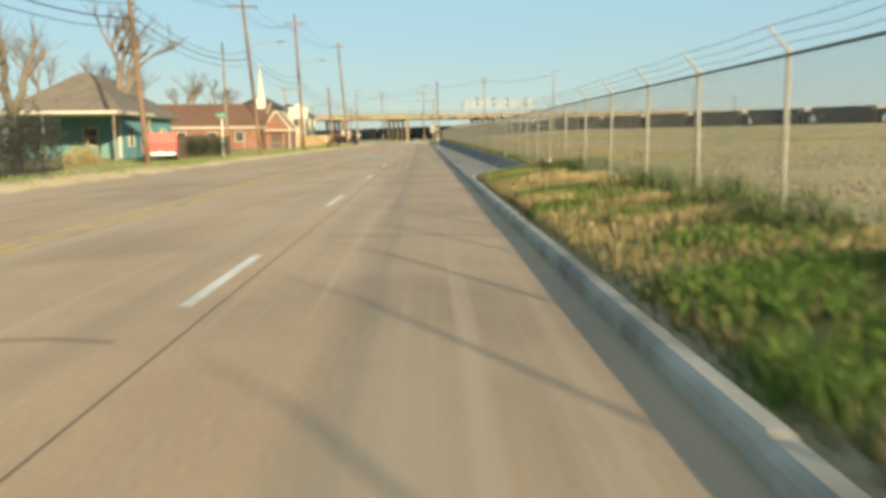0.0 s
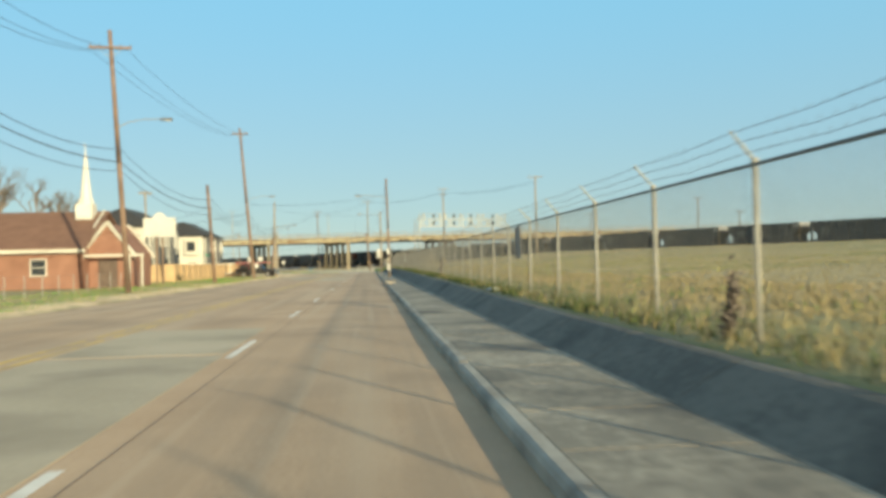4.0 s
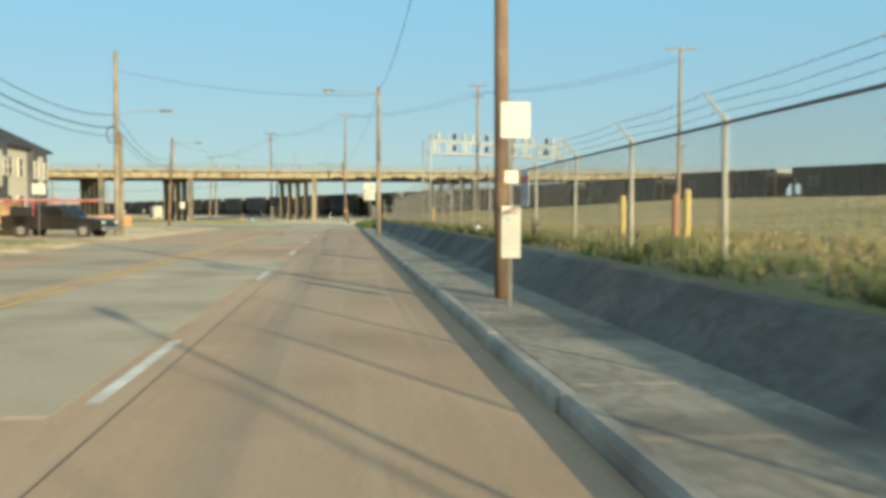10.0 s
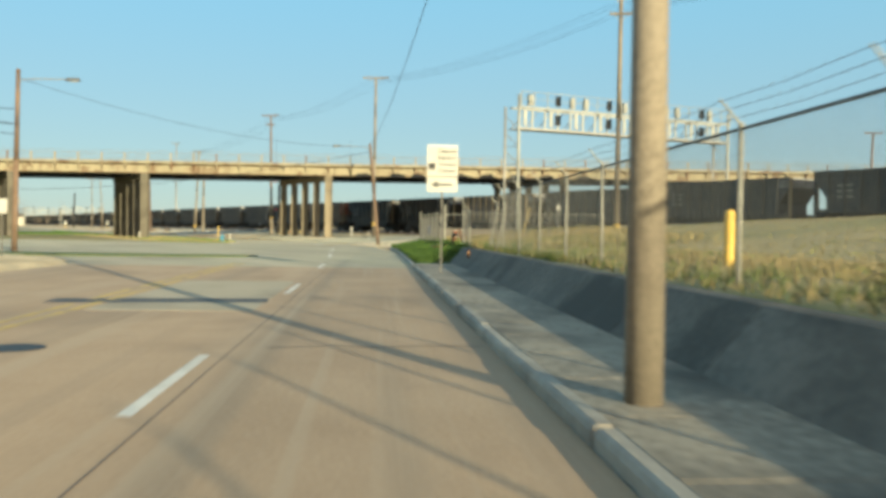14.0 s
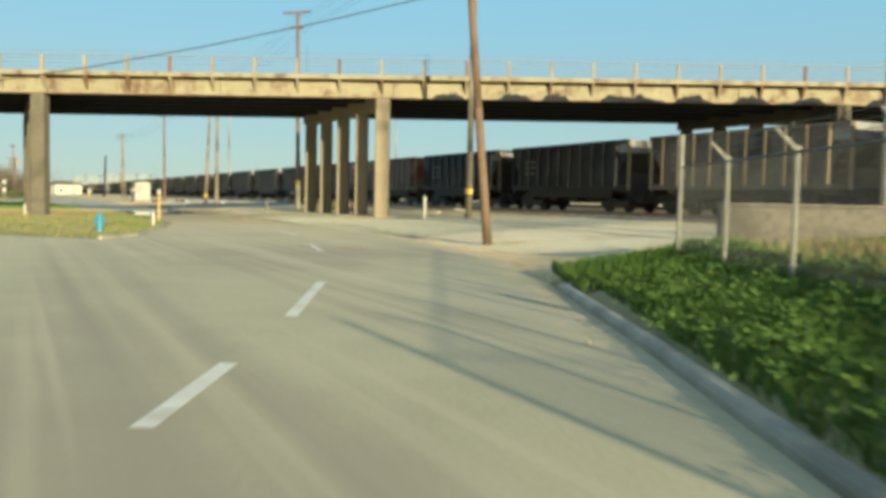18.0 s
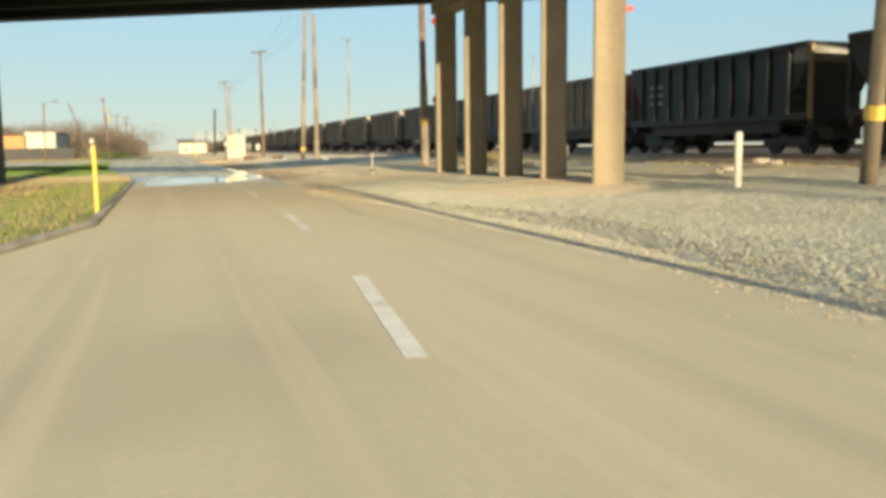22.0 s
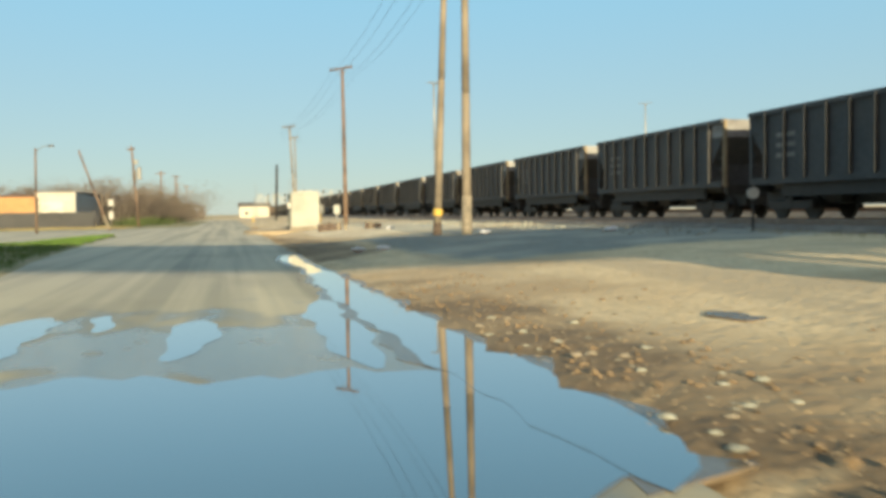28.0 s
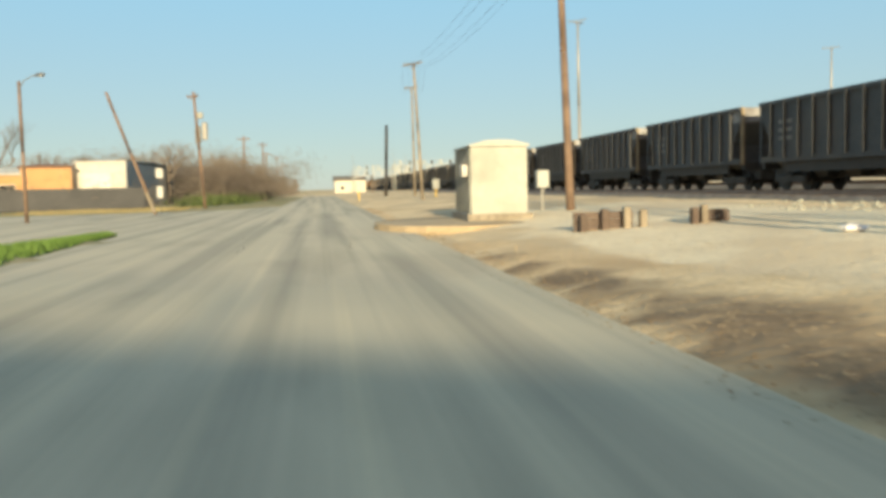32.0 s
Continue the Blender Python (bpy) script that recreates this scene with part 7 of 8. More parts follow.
blades(34000, band(1.75, 4.6, -8, 18.2), (.05, .17), .008, "grass", GRASS_DRY, "dry straw-coloured verge grass by the kerb")
blades(15000, clumps(1.7, 4.4, -8, 18.2, 24, .34), (.06, .22), .012, "grass", GRASS_GREEN, "green weedy clumps on the verge by the kerb")
STRAW = mat("pale_straw", (.56, .43, .23), (.40, .31, .16), 1.5, .85, 0, 6)
blades(16000, clumps(1.9, 4.4, -8, 18, 30, .3), (.06, .2), .011, "grass", STRAW, "mounds of pale dead straw on the verge", .9)
blades(5000, clumps(3.6, 5.2, -8, 18.4, 30, .35), (.15, .45), .012, "grass", WEED, "dark weeds along the fence foot")
blades(36000, band(1.72, 5.0, 190.5, 218.4), (.06, .19), .018, "grass", GRASS_GREEN, "thick green weeds along the kerb at the junction")
blades(9000, clumps(1.45, 4.6, 215.4, 219.4, 46, .3), (.1, .3), .016, "grass", GRASS_GREEN, "rank green weeds at the end of the verge")
blades(2600, clumps(1.9, 5.4, 217.2, 219.4, 30, .3), (.05, .15), .012, "grass", GRASS_DRY, "straw-coloured tops behind the green weeds")
blades(9000, band(3.9, 5.0, 22, 190), (.06, .2), .011, "grass", WEED, "dark green weeds standing along the fence foot")
blades(5000, lambda k: (lambda x: (x, 197.2 + (-5.9 - x) * .075 + nrng.uniform(0, 1.3, k)))(nrng.uniform(-25, -5.9, k)), (.08, .16), .016, "grass", FIELD, "ragged dull grass on the low traffic island")
blades(6000, clumps(4.2, 14.5, 209, 218.9, 80, .7), (.12, .36), .02, "grass", WEED, "tall dark weeds before the low concrete wall")
blades(12000, clumps(4.0, 14.5, 200, 218.8, 110, .8), (.12, .36), .018, "grass", GRASS_DRY, "tall straw grass before the low concrete wall")
blades(14000, clumps(3.8, 11, 188, 215, 70, .8), (.08, .3), .014, "grass", WEED, "dark weeds beside the yard fence")
blades(14000, clumps(3.9, 13, 187, 216, 70, .9), (.1, .4), .014, "grass", GRASS_DRY, "dry grass beside the yard fence")
blades(13000, clumps(3.9, 5.2, 22, 190, 200, .3), (.06, .24), .011, "grass", WEED, "dark weeds along the fence above the wall")
blades(46000, band(3.9, 9.5, 19, 190), (.05, .2), .012, "grass", FIELD_DRY, "dull dry field grass behind the fence")
blades(5000, clumps(4.4, 9, 20, 190, 70, .7), (.05, .16), .013, "grass", GRASS_GREEN, "green tufts in the dry field")
blades(130000, lambda k: (lambda u, y: (6 + (48 + (205 - y) * .25) * u ** 1.6, y))(nrng.uniform(0, 1, k), nrng.uniform(0, 205, k)), (.03, .085), .018, "grass", FIELD_DRY, "dry grass of the wide field")
blades(22000, clumps(6, 34, -4, 205, 60, 2.6), (.05, .12), .018, "grass", mat("olive_grass", (.14, .16, .05), (.21, .215, .08), 1.2, .85, 0, 6), "green patches in the wide field")
blades(14000, clumps(-19, -11.6, 5, 150, 120, .8), (.05, .16), .014, "grass", GRASS_GREEN, "short green grass on the far verge")
blades(12000, band(-20, -11.2, 5, 150), (.04, .12), .014, "grass", GRASS_DRY, "dry short grass on the far verge")
blades(5000, strip2(97.2, 99.5, 206, 240), (.03, .09), .012, "grass", GRASS_GREEN, "green fringe of the roadside island")
blades(5200, strip2(91, 97.5, 205, 232), (.04, .10), .012, "grass", GRASS_GREEN, "mown green grass of the roadside island")
blades(22000, strip2(90, 99.4, 206, 252), (.03, .09), .012, "grass", GRASS_DRY, "dry grass of the roadside island")
blades(30000, wedge, (.05, .14), .016, "grass", GRASS_GREEN, "green grass strip before the side street")
blades(6000, strip2(80, 92, 338, 352), (.06, .2), .02, "grass", GRASS_DRY, "dry grass beyond the side street")

wx, wy = np.concatenate([nrng.uniform(1.85, 5.2, 520), nrng.uniform(4.0, 10, 260)]), np.concatenate([nrng.uniform(190.5, 216.2, 520), nrng.uniform(192, 213, 260)])
weeds = [tuple((x, y, float(z) + .10)) for x, y, z in zip(wx, wy, terrain(wx, wy))]
tagged(new("weeds", leaf_mass(weeds, 62000, (.16, .16, .045), .030, GRASS_GREEN, "weeds", "")), "broad-leaved green weeds along the kerb at the junction", "weeds", kind="stuff")

def clod_band(k):
    a, s = 105.9 + np.abs(nrng.normal(size=k)) * 3.5, nrng.uniform(243, 300, k)
    return a * SIDE2.x + s * DIR2.x, a * SIDE2.y + s * DIR2.y


leaf = leaf_mass([(-3.55, 227.7, .008), (-3.35, 227.8, .008), (-3.72, 227.6, .008)], 260, (.10, .07, .004), .022, GRASS_DRY, "leaf_litter", "")
tagged(new("leaf_litter", leaf), "flattened yellow dry leaves on the road", "leaf litter", kind="stuff")
solid("traffic_island", Shape().extrude([(-5.4, 198.6), (-6.4, 197.2), (-14, 196.6), (-26, 198.6), (-26, 200.2), (-14, 199.4)][::-1], -.1, .07), WEED, "low grass traffic island with pale kerb", "traffic island", kind="structure")
median2 = thing("island_kerb", "pale kerb round the roadside grass island", "kerb", kind="structure")
edge = [(-11.4, 228.6), (-11.2, 231), (-12.7, 238)] + [tuple(on2(99.7, s).xy) for s in (222, 230, 238, 246)]
for a, b in zip(edge, edge[1:]):
    part("kerb_stone", Shape().slide([(-.16, -.2), (0, -.2), (0, .05), (-.03, .09), (-.16, .09)][::-1], (*a, 0), (*b, 0)), KERB_CONC, median2)


def stones(n, where, size, name, material, label, lift=.4):
    """Small angular stones in one mesh."""
    x, y = where(n)
    z = np.where(np.minimum(edge_distance(x, y, ROAD1), edge_distance(x, y, ROAD2)) < 0, 0, np.maximum(terrain(x, y), -.02))
    base = np.array([(1, 0, 0), (-1, 0, 0), (0, 1, 0), (0, -1, 0), (0, 0, 1), (0, 0, -1)], float)
    tri = np.array([(0, 2, 4), (2, 1, 4), (1, 3, 4), (3, 0, 4), (2, 0, 5), (1, 2, 5), (3, 1, 5), (0, 3, 5)])
    sc = nrng.uniform(*size, n)[:, None, None] * nrng.uniform(.6, 1.3, (n, 1, 3))
    a = nrng.uniform(0, 6.283, n)
    r = np.zeros((n, 3, 3))
    r[:, 0, 0], r[:, 0, 1], r[:, 1, 0], r[:, 1, 1], r[:, 2, 2] = np.cos(a), -np.sin(a), np.sin(a), np.cos(a), 1
    v = np.einsum("nij,nkj->nki", r, (base + nrng.uniform(-.25, .25, (n, 6, 3))) * sc * np.array([1, 1, .7]))
    v += np.stack([x, y, z + lift * sc[:, 0, 2] * .5], 1)[:, None]
    f = (tri[None] + 6 * np.arange(n)[:, None, None]).reshape(-1, 3)
    me = bpy.data.meshes.new(name)
    me.from_pydata(v.reshape(-1, 3).tolist(), [], f.tolist())
    me.materials.append(material)
    return tagged(new(name, me), label, "gravel", kind="stuff")


def fading(n0, wide, s0, s1, tail):
    """Thick beside the road, thinning out across and along."""
    def f(k):
        a = n0 + np.abs(nrng.normal(size=k)) * wide
        s = nrng.uniform(s0, s1, k) + np.abs(nrng.normal(size=k)) * tail
        a = np.where(a > 120, n0 + (a - n0) % 8, a)
        bare = np.hypot((a - 109.8) / 2.5, (s - 225.2) / 3.5) < nrng.uniform(.8, 1.15, k)
        a = np.where(bare, n0 + nrng.uniform(0, 2.2, k), a)
        return a * SIDE2.x + s * DIR2.x, a * SIDE2.y + s * DIR2.y
    return f


def road_edge(k):
    """Loose grit strewn over the right edge of the bend."""
    line = np.array(ROAD2[2:11])
    d = np.concatenate([[0], np.cumsum(np.hypot(*np.diff(line, axis=0).T))])
    q = nrng.uniform(0, min(d[-1], 48), k)
    x, y = np.interp(q, d, line[:, 0]), np.interp(q, d, line[:, 1])
    off2 = nrng.normal(size=k) * .38
    return x + off2 * .9, y + off2 * .4


GRIT = mat("loose_grit", (.38, .31, .21), (.54, .45, .32), 6, .9)
x, y = road_edge(7000)
stones(7000, lambda k: (x, y), (.006, .02), "grit", GRIT, "loose sandy grit strewn along the road edge")
stones(42000, fading(105.9, 3.2, 207, 226, 6), (.008, .024), "gravel", STONE, "coarse grey crushed stone beside the road")
stones(26000, fading(108, 6, 206, 232, 7), (.007, .019), "gravel", STONE, "scattered pale stone at the rail embankment")
stones(15000, clod_band, (.004, .016), "gravel", DIRT, "loose stones and clods on bare dirt")
CLOD = mat("brown_mud_clod", (.16, .115, .068), (.26, .19, .115), 3, .9, .01, 5)
def near_mud(k):
    a, s = 106.0 + np.abs(nrng.normal(size=k)) * 1.1, nrng.uniform(242.5, 257, k)
    return a * SIDE2.x + s * DIR2.x, a * SIDE2.y + s * DIR2.y


stones(420, near_mud, (.008, .045), "clods", CLOD, "brown mud clods beside the long puddle")
def road_margin(k):
    a, s = 105.62 + nrng.normal(size=k) * .2, nrng.uniform(252, 335, k)
    return a * SIDE2.x + s * DIR2.x, a * SIDE2.y + s * DIR2.y


stones(5000, road_margin, (.004, .018), "gravel", CLOD, "loose dirt and grit spilling over the road edge")
stones(900, strip2(115.5, 120.5, 262, 300), (.03, .10), "rocks", STONE, "rough broken rock along the rail embankment")
stones(6000, strip2(121, 127, 205, 300), (.03, .06), "gravel", BALLAST, "dark track ballast")

# ---- puddles ----
def puddle(name, pts, z, material, label):
    s = Shape().extrude(pts, z - .03, z)
    return solid(name, s, material, label, "puddle", kind="structure")


def blob(n0, s0, half_n, half_s, wob, seed, k=110):
    r = random.Random(seed)
    out = []
    ph = [r.uniform(0, 6.28) for j in range(4)]
    for i in range(k):
        a = 2 * math.pi * i / k
        q = 1 + wob * (math.sin(3 * a + ph[0]) + .6 * math.sin(5 * a + ph[1]) + .35 * math.sin(9 * a + ph[2]) + .12 * math.sin(17 * a + ph[3]))
        out.append(tuple(on2(n0 + half_n * q * math.cos(a), s0 + half_s * q * math.sin(a)).xy))
    return out


left_edge = [(105.35, 244.6), (105.1, 247), (105.0, 250), (104.9, 255.5), (104.95, 258), (105.0, 260), (105.1, 262.6), (104.9, 264.5), (104.75, 266), (104.8, 267.8), (104.95, 268.9), (105.15, 269.5)]
right_edge = [(105.2, 269.6), (105.36, 269.2), (105.42, 268.4), (105.33, 267), (105.36, 264.5), (105.36, 263.2), (105.52, 261.5), (105.66, 259.2), (105.64, 257.4), (105.75, 254), (105.75, 251), (105.9, 248), (105.9, 246), (105.7, 244.9)]
def ragged(edge, amp, seed):
    r, out = random.Random(seed), []
    for (n0, s0), (n1, s1) in zip(edge, edge[1:]):
        k = max(2, int(abs(s1 - s0) / .22))
        for i in range(k):
            u, w = i / k, min(1, max(.15, (271 - s0) / 12))
            s = s0 + (s1 - s0) * u
            out.append((n0 + (n1 - n0) * u + amp * w * (math.sin(s * 2.1 + seed) + .6 * math.sin(s * 5.3 + 2 * seed) + r.uniform(-.35, .35)), s))
    return out + [edge[-1]]


puddle("puddle", [tuple(on2(n, s).xy) for n, s in ragged(right_edge[::-1], .05, 1) + ragged(left_edge[::-1], .05, 4)], .012, WATER, "long still puddle at the road edge mirroring the sky")
rim = ragged([(n + .2, q + .25 * (q > 268)) for n, q in right_edge][::-1], .07, 2) + ragged([(n - .13, q + .25 * (q > 268)) for n, q in left_edge][::-1], .07, 3)
puddle("wet_rim", [tuple(on2(n, q).xy) for n, q in rim], .006, MUD, "dark wet mud rim round the long puddle")


def pool(n0, s0, half_n, half_s, seed, lean=0.0):
    """Outline of shallow water lying along the road, with a wandering edge."""
    r = random.Random(seed)
    ph = [r.uniform(0, 6.28) for k in range(6)]
    k = max(24, int(half_s * 14))
    a, b = [], []
    for i in range(k + 1):
        u = -1 + 2 * i / k
        w = half_n * max(.02, 1 - abs(u) ** 2.6) ** .6
        s = s0 + half_s * u
        mid = n0 + lean * u + .22 * half_n * math.sin(3.1 * u + ph[0])
        a.append((mid - w * (1 + .22 * math.sin(s * 1.7 + ph[1]) + .14 * math.sin(s * 4.3 + ph[2]) + r.uniform(-.05, .05)), s))
        b.append((mid + w * (1 + .22 * math.sin(s * 1.5 + ph[3]) + .14 * math.sin(s * 4.9 + ph[4]) + r.uniform(-.05, .05)), s))
    return [tuple(on2(n, s).xy) for n, s in b + a[::-1]]


def sheet(near, far, left, right, seed, step=.16):
    """Outline of water across the road; near and far: (n, s) along those edges, with a small wander."""
    r = random.Random(seed)
    def wander(line, amp):
        out = []
        for (n0, s0), (n1, s1) in zip(line, line[1:]):
            k = max(2, int(math.hypot(n1 - n0, s1 - s0) / step))
            for i in range(k):
                u = i / k
                n = n0 + (n1 - n0) * u
                out.append((n, s0 + (s1 - s0) * u + amp * (math.sin(n * 3.1 + seed) + .7 * math.sin(n * 8.3 + 2 * seed) + r.uniform(-.4, .4))))
        return out + [line[-1]]
    return [tuple(on2(n, s).xy) for n, s in wander(near, left) + wander(far, right)]


puddle("puddle", sheet([(100.15, 239.3), (101.2, 240.3), (102.9, 241.8), (105.2, 245.0), (105.5, 245.6)], [(105.45, 248.0), (104.5, 248.15), (102.4, 248.45), (100.2, 248.8)], .12, .16, 5), .0088, WATER, "wide shallow puddle across the whole road")
for n0, s0, half_n, half_s, seed, lean, lbl in ((104.62, 251.8, .30, 3.5, 6, .12, "narrow shallow puddle beside the long one"), (102.85, 250.9, .27, 1.6, 7, .1, "small still puddle on the wet road"),
                                                (100.75, 251.3, .42, 2.3, 9, .12, "shallow still puddle at the road edge"), (101.7, 252.6, .16, .9, 11, -.05, "small still puddle on the wet road")):
    puddle("puddle", pool(n0, s0, half_n, half_s, seed, lean), .0042, WATER, lbl)
puddle("puddle", blob(108.6, 249.1, .26, .42, .06, 8), ground_at(*on2(108.6, 249.1).xy) + .012, MUD, "small muddy puddle in the dirt")

# ---- litter and scrap ----
blades(7000, strip2(117.2, 120.6, 214, 262), (.03, .16), .010, "grass", GRASS_DRY, "brown dry grass along the rail embankment", .8)
riser = thing("pipe_riser", "slim pale pipe standing beside the banded pole", "pipe", (-12.95, 272.4, .42))
part("pipe", Shape().rod((0, 0, -.2), (0, 0, 3.6), .035, .035, 8), WHITE_METAL, riser)
part("foot", Shape().box((0, 0, .04), (.2, .2, .16), chamfer=.03), CONCRETE, riser)
cone = thing("traffic_cone", "small faded orange traffic cone beyond the bridge", "traffic cone", (-10.84, 270.6, .45))
part("cone", Shape().rod((0, 0, .03), (0, 0, .42), .13, .035, 14).rod((0, 0, .42), (0, 0, .46), .035, .03, 14), ORANGE, cone)
part("base", Shape().box((0, 0, .01), (.34, .34, .05), chamfer=.02), ORANGE, cone)
part("collar", Shape().rod((0, 0, .24), (0, 0, .34), .088, .064, 14), WHITE, cone, "white reflective collar")
blades(500, lambda k: (1.05 + nrng.normal(size=k) * .5, 229.1 + nrng.normal(size=k) * .35), (.03, .10), .005, "grass", GRASS_DRY, "dry straw tufts round the leaning pole", .9)
blades(1400, clumps(-12.6, -8.5, 268.5, 273, 14, .35), (.1, .55), .012, "grass", GRASS_DRY, "brown dry brush round the dark pole", .7)

def lump(name, at, size, material, label, category, seed):
    r = random.Random(seed)
    s = Shape()
    rings, seg = 5, 9
    pts = []
    for i in range(rings + 1):
        t = math.pi * i / rings
        for j in range(seg):
            a = 2 * math.pi * j / seg
            q = r.uniform(.75, 1.2)
            pts.append((size[0] * math.sin(t) * math.cos(a) * q, size[1] * math.sin(t) * math.sin(a) * q, size[2] * (1 - math.cos(t)) * .5 * q))
    s.add(pts, [(i * seg + j, i * seg + (j + 1) % seg, (i + 1) * seg + (j + 1) % seg, (i + 1) * seg + j) for i in range(rings) for j in range(seg)])
    ob = solid(name, s, material, label, category)
    ob.matrix_world = pose(*at)
    return ob


def litter(name, x, y, size, material, label, category, seed):
    return lump(name, (x, y, ground_at(x, y) - .01), size, material, label, category, seed)


litter("plastic_bag", 4.15, 137.6, (.09, .13, .2), BAG, "crumpled white plastic bag against the fence", "litter", 1)
litter("plastic_bag", 3.95, 17.5, (.15, .15, .3), BAG, "white plastic litter in the verge", "litter", 2)
litter("plastic_bag", 4.05, 107, (.05, .08, .05), BAG, "scrap of white litter below the fence", "litter", 3)
litter("plastic_bag", 4.0, 111.5, (.05, .07, .06), BAG, "scrap of white litter below the fence", "litter", 4)
litter("plastic_bag", 4.05, 31.5, (.15, .3, .1), BAG, "scrap of white litter on the wall", "litter", 5)
litter("plastic_bag", 4.0, 63.5, (.2, .5, .08), BAG, "flat white litter along the wall", "litter", 6)
for x, y, h, lbl in ((4.25, .9, .16, "low scatter of brown dead vines at a fence post"), (4.0, 17.8, .24, "brown dead vine heap under the fence")):
    heap = leaf_mass([(x, y, ground_at(x, y) + h * .5), (x + .1, y + .6, ground_at(x, y) + h * .35), (x, y - .5, ground_at(x, y) + h * .4)], 1500, (.3, .42, h * .4), .05, TWIG, "brush_pile", "", .2)
    tagged(new("brush_pile", heap), lbl, "brush pile", kind="stuff")
dry_bush = leaf_mass([(-17.6, 35.5, .5), (-17.2, 36.6, .45), (-17.9, 37.4, .6), (-17.3, 34.4, .35)], 2600, (.4, .5, .26), .07, GRASS_DRY, "dry_bush", "", .3)
tagged(new("dry_bush", dry_bush), "tangled straw-coloured dry bush before the bungalow", "bush", kind="stuff")
for y, z, h in ((84.2, 1.05, .3), (130.2, .95, .2), (47.5, .85, .2)):
    vine = leaf_mass([(4.24, y, z), (4.22, y + .05, z - h), (4.25, y - .04, z + h)], 260, (.03, .04, h * .6), .05, TWIG, "dead_vine", "")
    tagged(new("dead_vine", vine), "brown dead vine clinging to a fence post", "vine", kind="stuff")
lump("cone_scrap", (3.3, 186.3, .46), (.07, .1, .26), mat("dull_terracotta", (.24, .13, .065), (.31, .175, .09), 5, .85), "broken terracotta scrap on the leaning wall", "scrap", 9)
litter("rubble_block", 3.35, 201.0, (.28, .18, .16), CONCRETE, "pale broken concrete block in the weeds", "rubble", 10)
litter("rubble_block", 3.2, 203.6, (.25, .15, .12), CONCRETE, "flat pale rubble in the weeds", "rubble", 11)
litter("scrap", 3.35, 195.6, (.16, .16, .2), YELLOW, "yellow plastic scrap in the weeds", "scrap", 12)
lump("brick", (1.35, 86.5, 0), (.07, .05, .07), BRICK_ORANGE, "broken orange brick in the gutter", "brick", 13)
def pipe_valve(at, turn, label, face):
    """A rusty riser with an elbow that ends in a round bolted flange."""
    v = thing("pipe_valve", label, "pipe valve", at, turn, group="pipe valves")
    part("riser", Shape().rod((0, .1, -.3), (0, .1, .52), .12, .11, 12).rod((0, .1, .18), (0, .1, .24), .17, .17, 12), JUNK, v, smooth=False)
    part("elbow", Shape().tube([(0, .1, .48), (0, .09, .62), (0, .03, .7), (0, -.08, .72)], .125, 10), JUNK, v, smooth=True)
    f = part("flange", Shape().rod((0, -.08, .72), (0, -.13, .72), .16, .16, 16).rod((0, -.13, .72), (0, -.15, .72), .10, .09, 14), face, v, "orange-red flange face")
    for k in range(8):
        a = k * math.pi / 4 + .2
        part("bolt", Shape().rod((.125 * math.cos(a), -.13, .72 + .125 * math.sin(a)), (.125 * math.cos(a), -.16, .72 + .125 * math.sin(a)), .022, n=6), SIGN_WHITE, f)
    return v


pipe_valve((3.8, 196.4, .5), 12, "rusty pipe riser ending in an orange-red bolted flange", mat("orange_red_flange", (.23, .075, .038), (.28, .10, .05), 6, .8))
rv = pipe_valve((3.9, 194.3, .55), -35, "dark rusty pipe riser with a bolted flange in the weeds", JUNK)
part("side_stub", Shape().rod((-.05, .1, .62), (-.42, .02, .66), .075, .075, 10).rod((-.42, .02, .66), (-.47, .01, .66), .13, .13, 12), IRON, rv)
lid = thing("steel_lid", "flat rusty steel cover lying in the weeds", "steel cover", (3.7, 197.0, .62), 3)
part("plate", Shape().box((0, 0, .03), (1.9, .9, .05), chamfer=.012), RUST, lid)
part("lip", Shape().box((0, -.46, -.06), (1.86, .06, .2)), JUNK, lid)
for x, y, q in ((-.42, 254.3, .28), (-.1, 254.0, .2), (-1.61, 252.4, .22), (-1.9, 252.2, .14)):
    lump("rock", (x, y, ground_at(x, y) + q * .2), (q, q * .8, q * .7), KERB_CONC, "pale broken concrete lump by the rail embankment", "rock", int(q * 100))
litter("plastic_bag", 3.95, 193.4, (.22, .16, .2), BAG, "pale grey rag beside the pipe valves", "litter", 21)
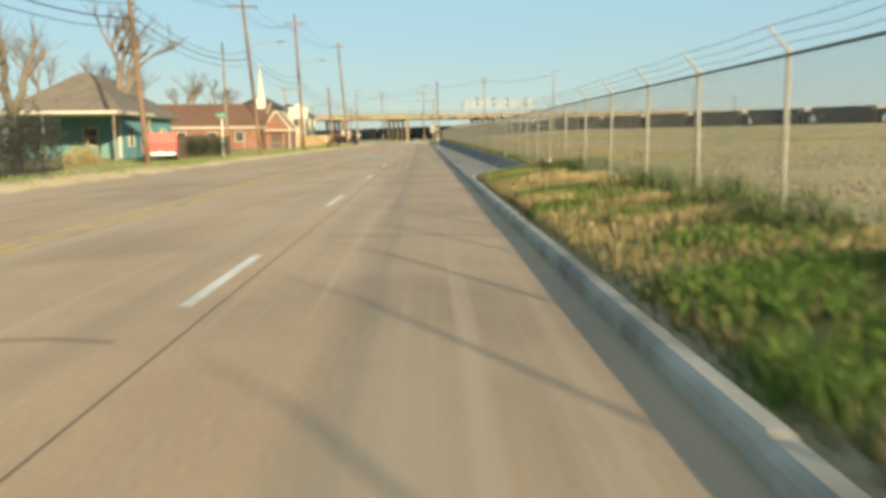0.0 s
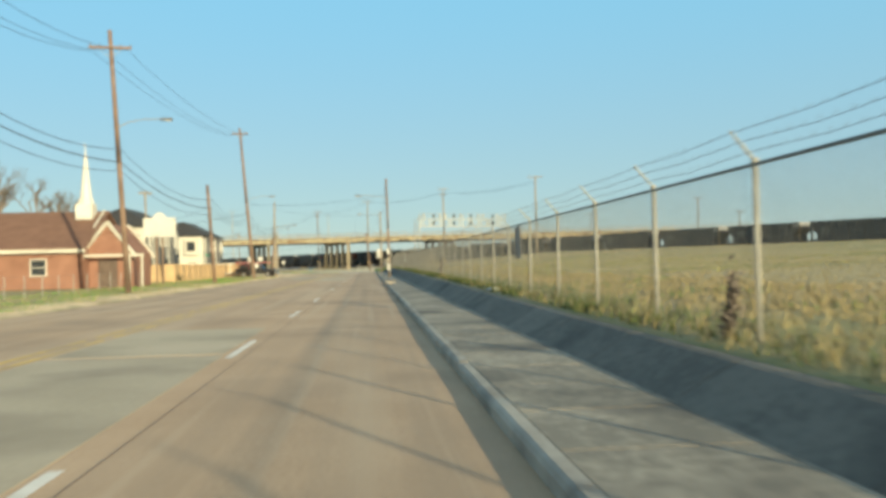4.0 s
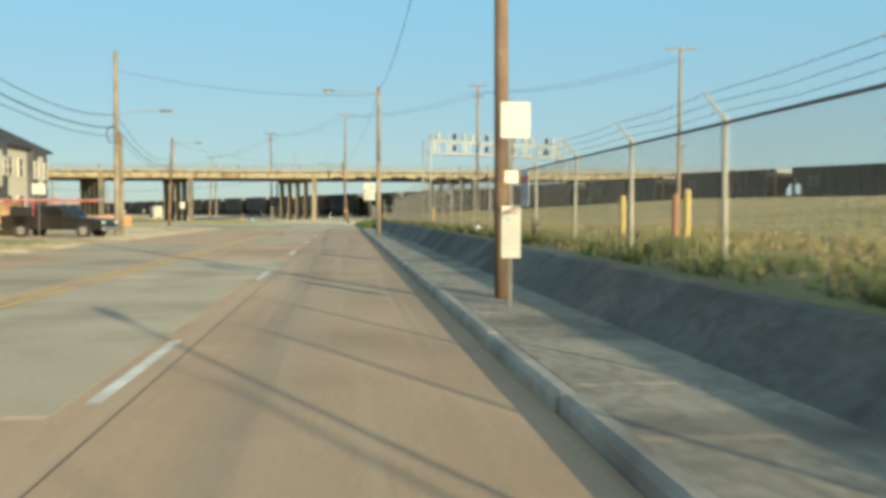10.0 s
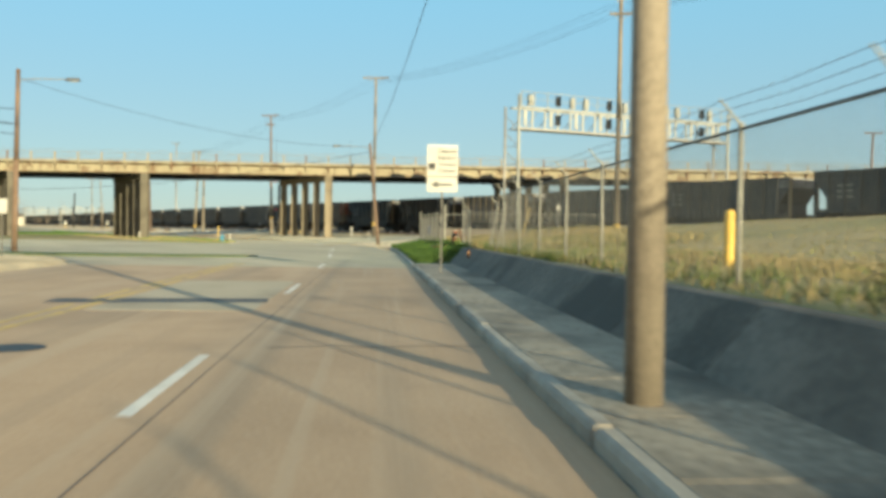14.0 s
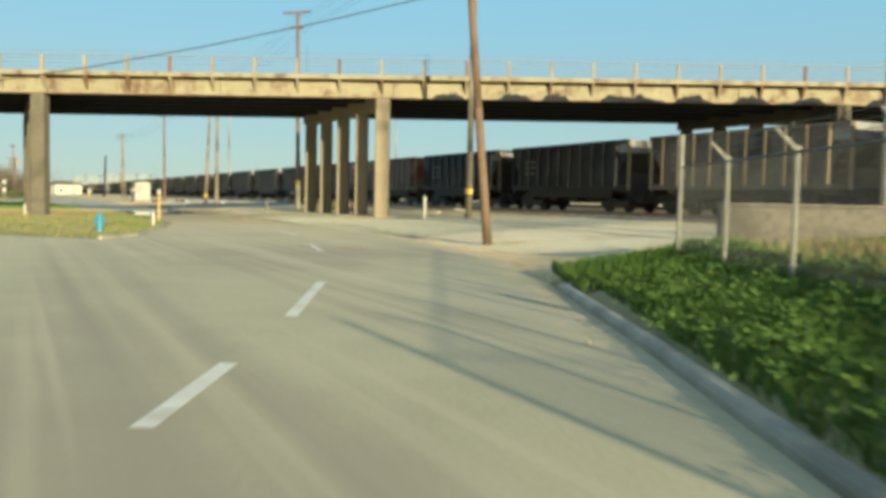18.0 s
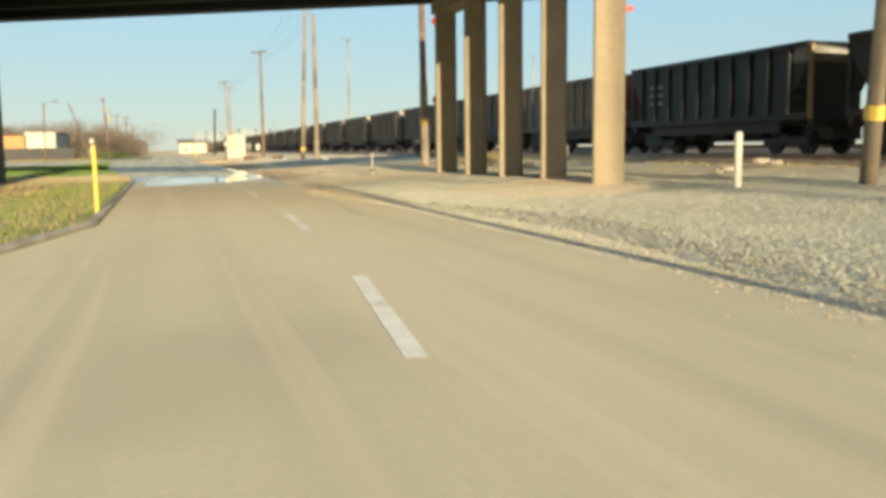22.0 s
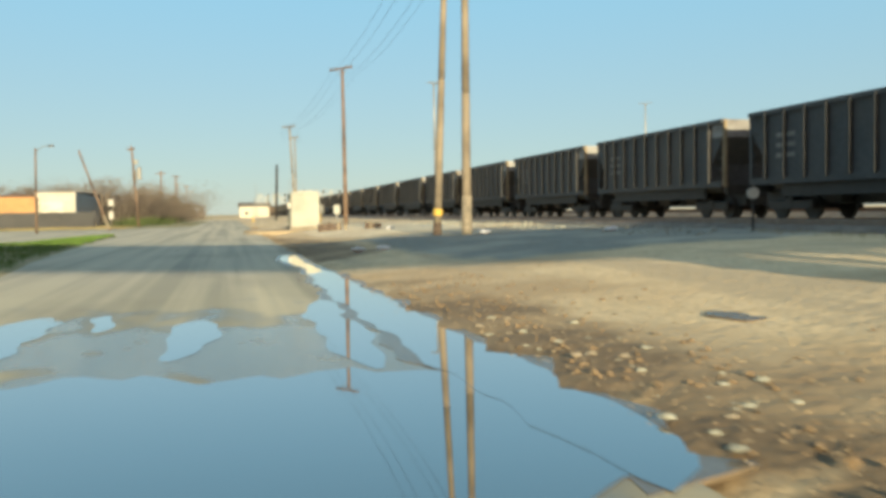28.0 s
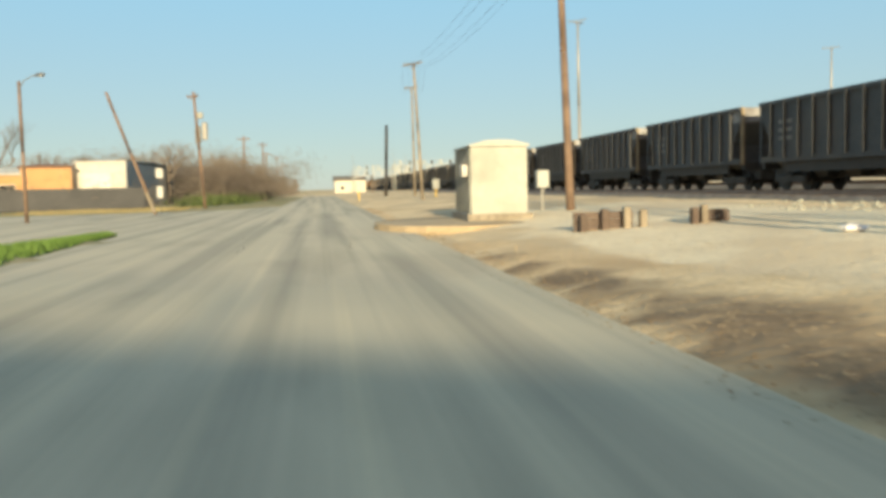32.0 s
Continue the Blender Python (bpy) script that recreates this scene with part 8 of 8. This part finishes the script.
for x, y in ((2.6, 202.0), (3.0, 195.2), (2.75, 190.5), (3.3, 206.5), (2.9, 199.2)):
    litter("litter", x, y, (.10, .07, .09), BAG, "scrap of white litter in the weeds", "litter", int(x * y))
rag = lump("rag", (3.46, 209.05, 1.05), (.10, .14, .55), mat("blue_grey_cloth", (.10, .12, .17), (.18, .19, .22), 5, .9), "blue-grey cloth caught on the fence mesh", "cloth", 31)

dock = thing("dock_wall", "low stained concrete wall behind the yard fence", "wall", (4.65, 219.3, 0), -2)
for k in range(3):
    part("wall_panel", Shape().box((1.62 + 3.26 * k, 0, .62), (3.24, .34, 1.64), chamfer=.03), WALL_CONC, dock)
    part("coping", Shape().box((1.62 + 3.26 * k, 0, 1.475), (3.24, .40, .06), chamfer=.015), WALL_CONC, dock)
part("end_block", Shape().box((10.05, -.1, .85), (.42, .6, 1.35), chamfer=.05), CONCRETE, dock, "pale worn end block")
jb = thing("concrete_barrier", "low pale concrete barrier beside the rail yard", "barrier", (17.4, 225.3, ground_at(17.4, 225.3)))
part("body", Shape().slide([(-.3, -.1), (-.28, .12), (-.1, .3), (-.08, .62), (.08, .62), (.1, .3), (.28, .12), (.3, -.1)][::-1], (-1.65, 0, 0), (1.65, 0, 0)), WALL_CONC, jb)
for k in range(44):
    n, s = 105.95 + abs(rng.gauss(0, .8)), rng.uniform(243.5, 251)
    p = on2(n, s)
    r = rng.uniform(.015, .05)
    litter("rubble", p.x, p.y, (r * 1.3, r, r * .8), CONCRETE if k % 3 == 0 else STONE, "broken pale rubble in the mud", "rubble", 100 + k)
for n, s in ((107.25, 267.8), (108.1, 268.0), (113.3, 274.0), (116.0, 268), (112, 288)):
    p = on2(n, s)
    litter("litter", p.x, p.y, (.24, .16, .16), BAG, "white litter on the shaded dirt", "litter", int(n * s))
for x, y in ((-7.6, 262.5), (-8.1, 263.2), (-9.5, 264.5)):
    litter("rubble", x, y, (.3, .2, .18), CONCRETE, "pale rubble beyond the bridge columns", "rubble", int(-x * 10))
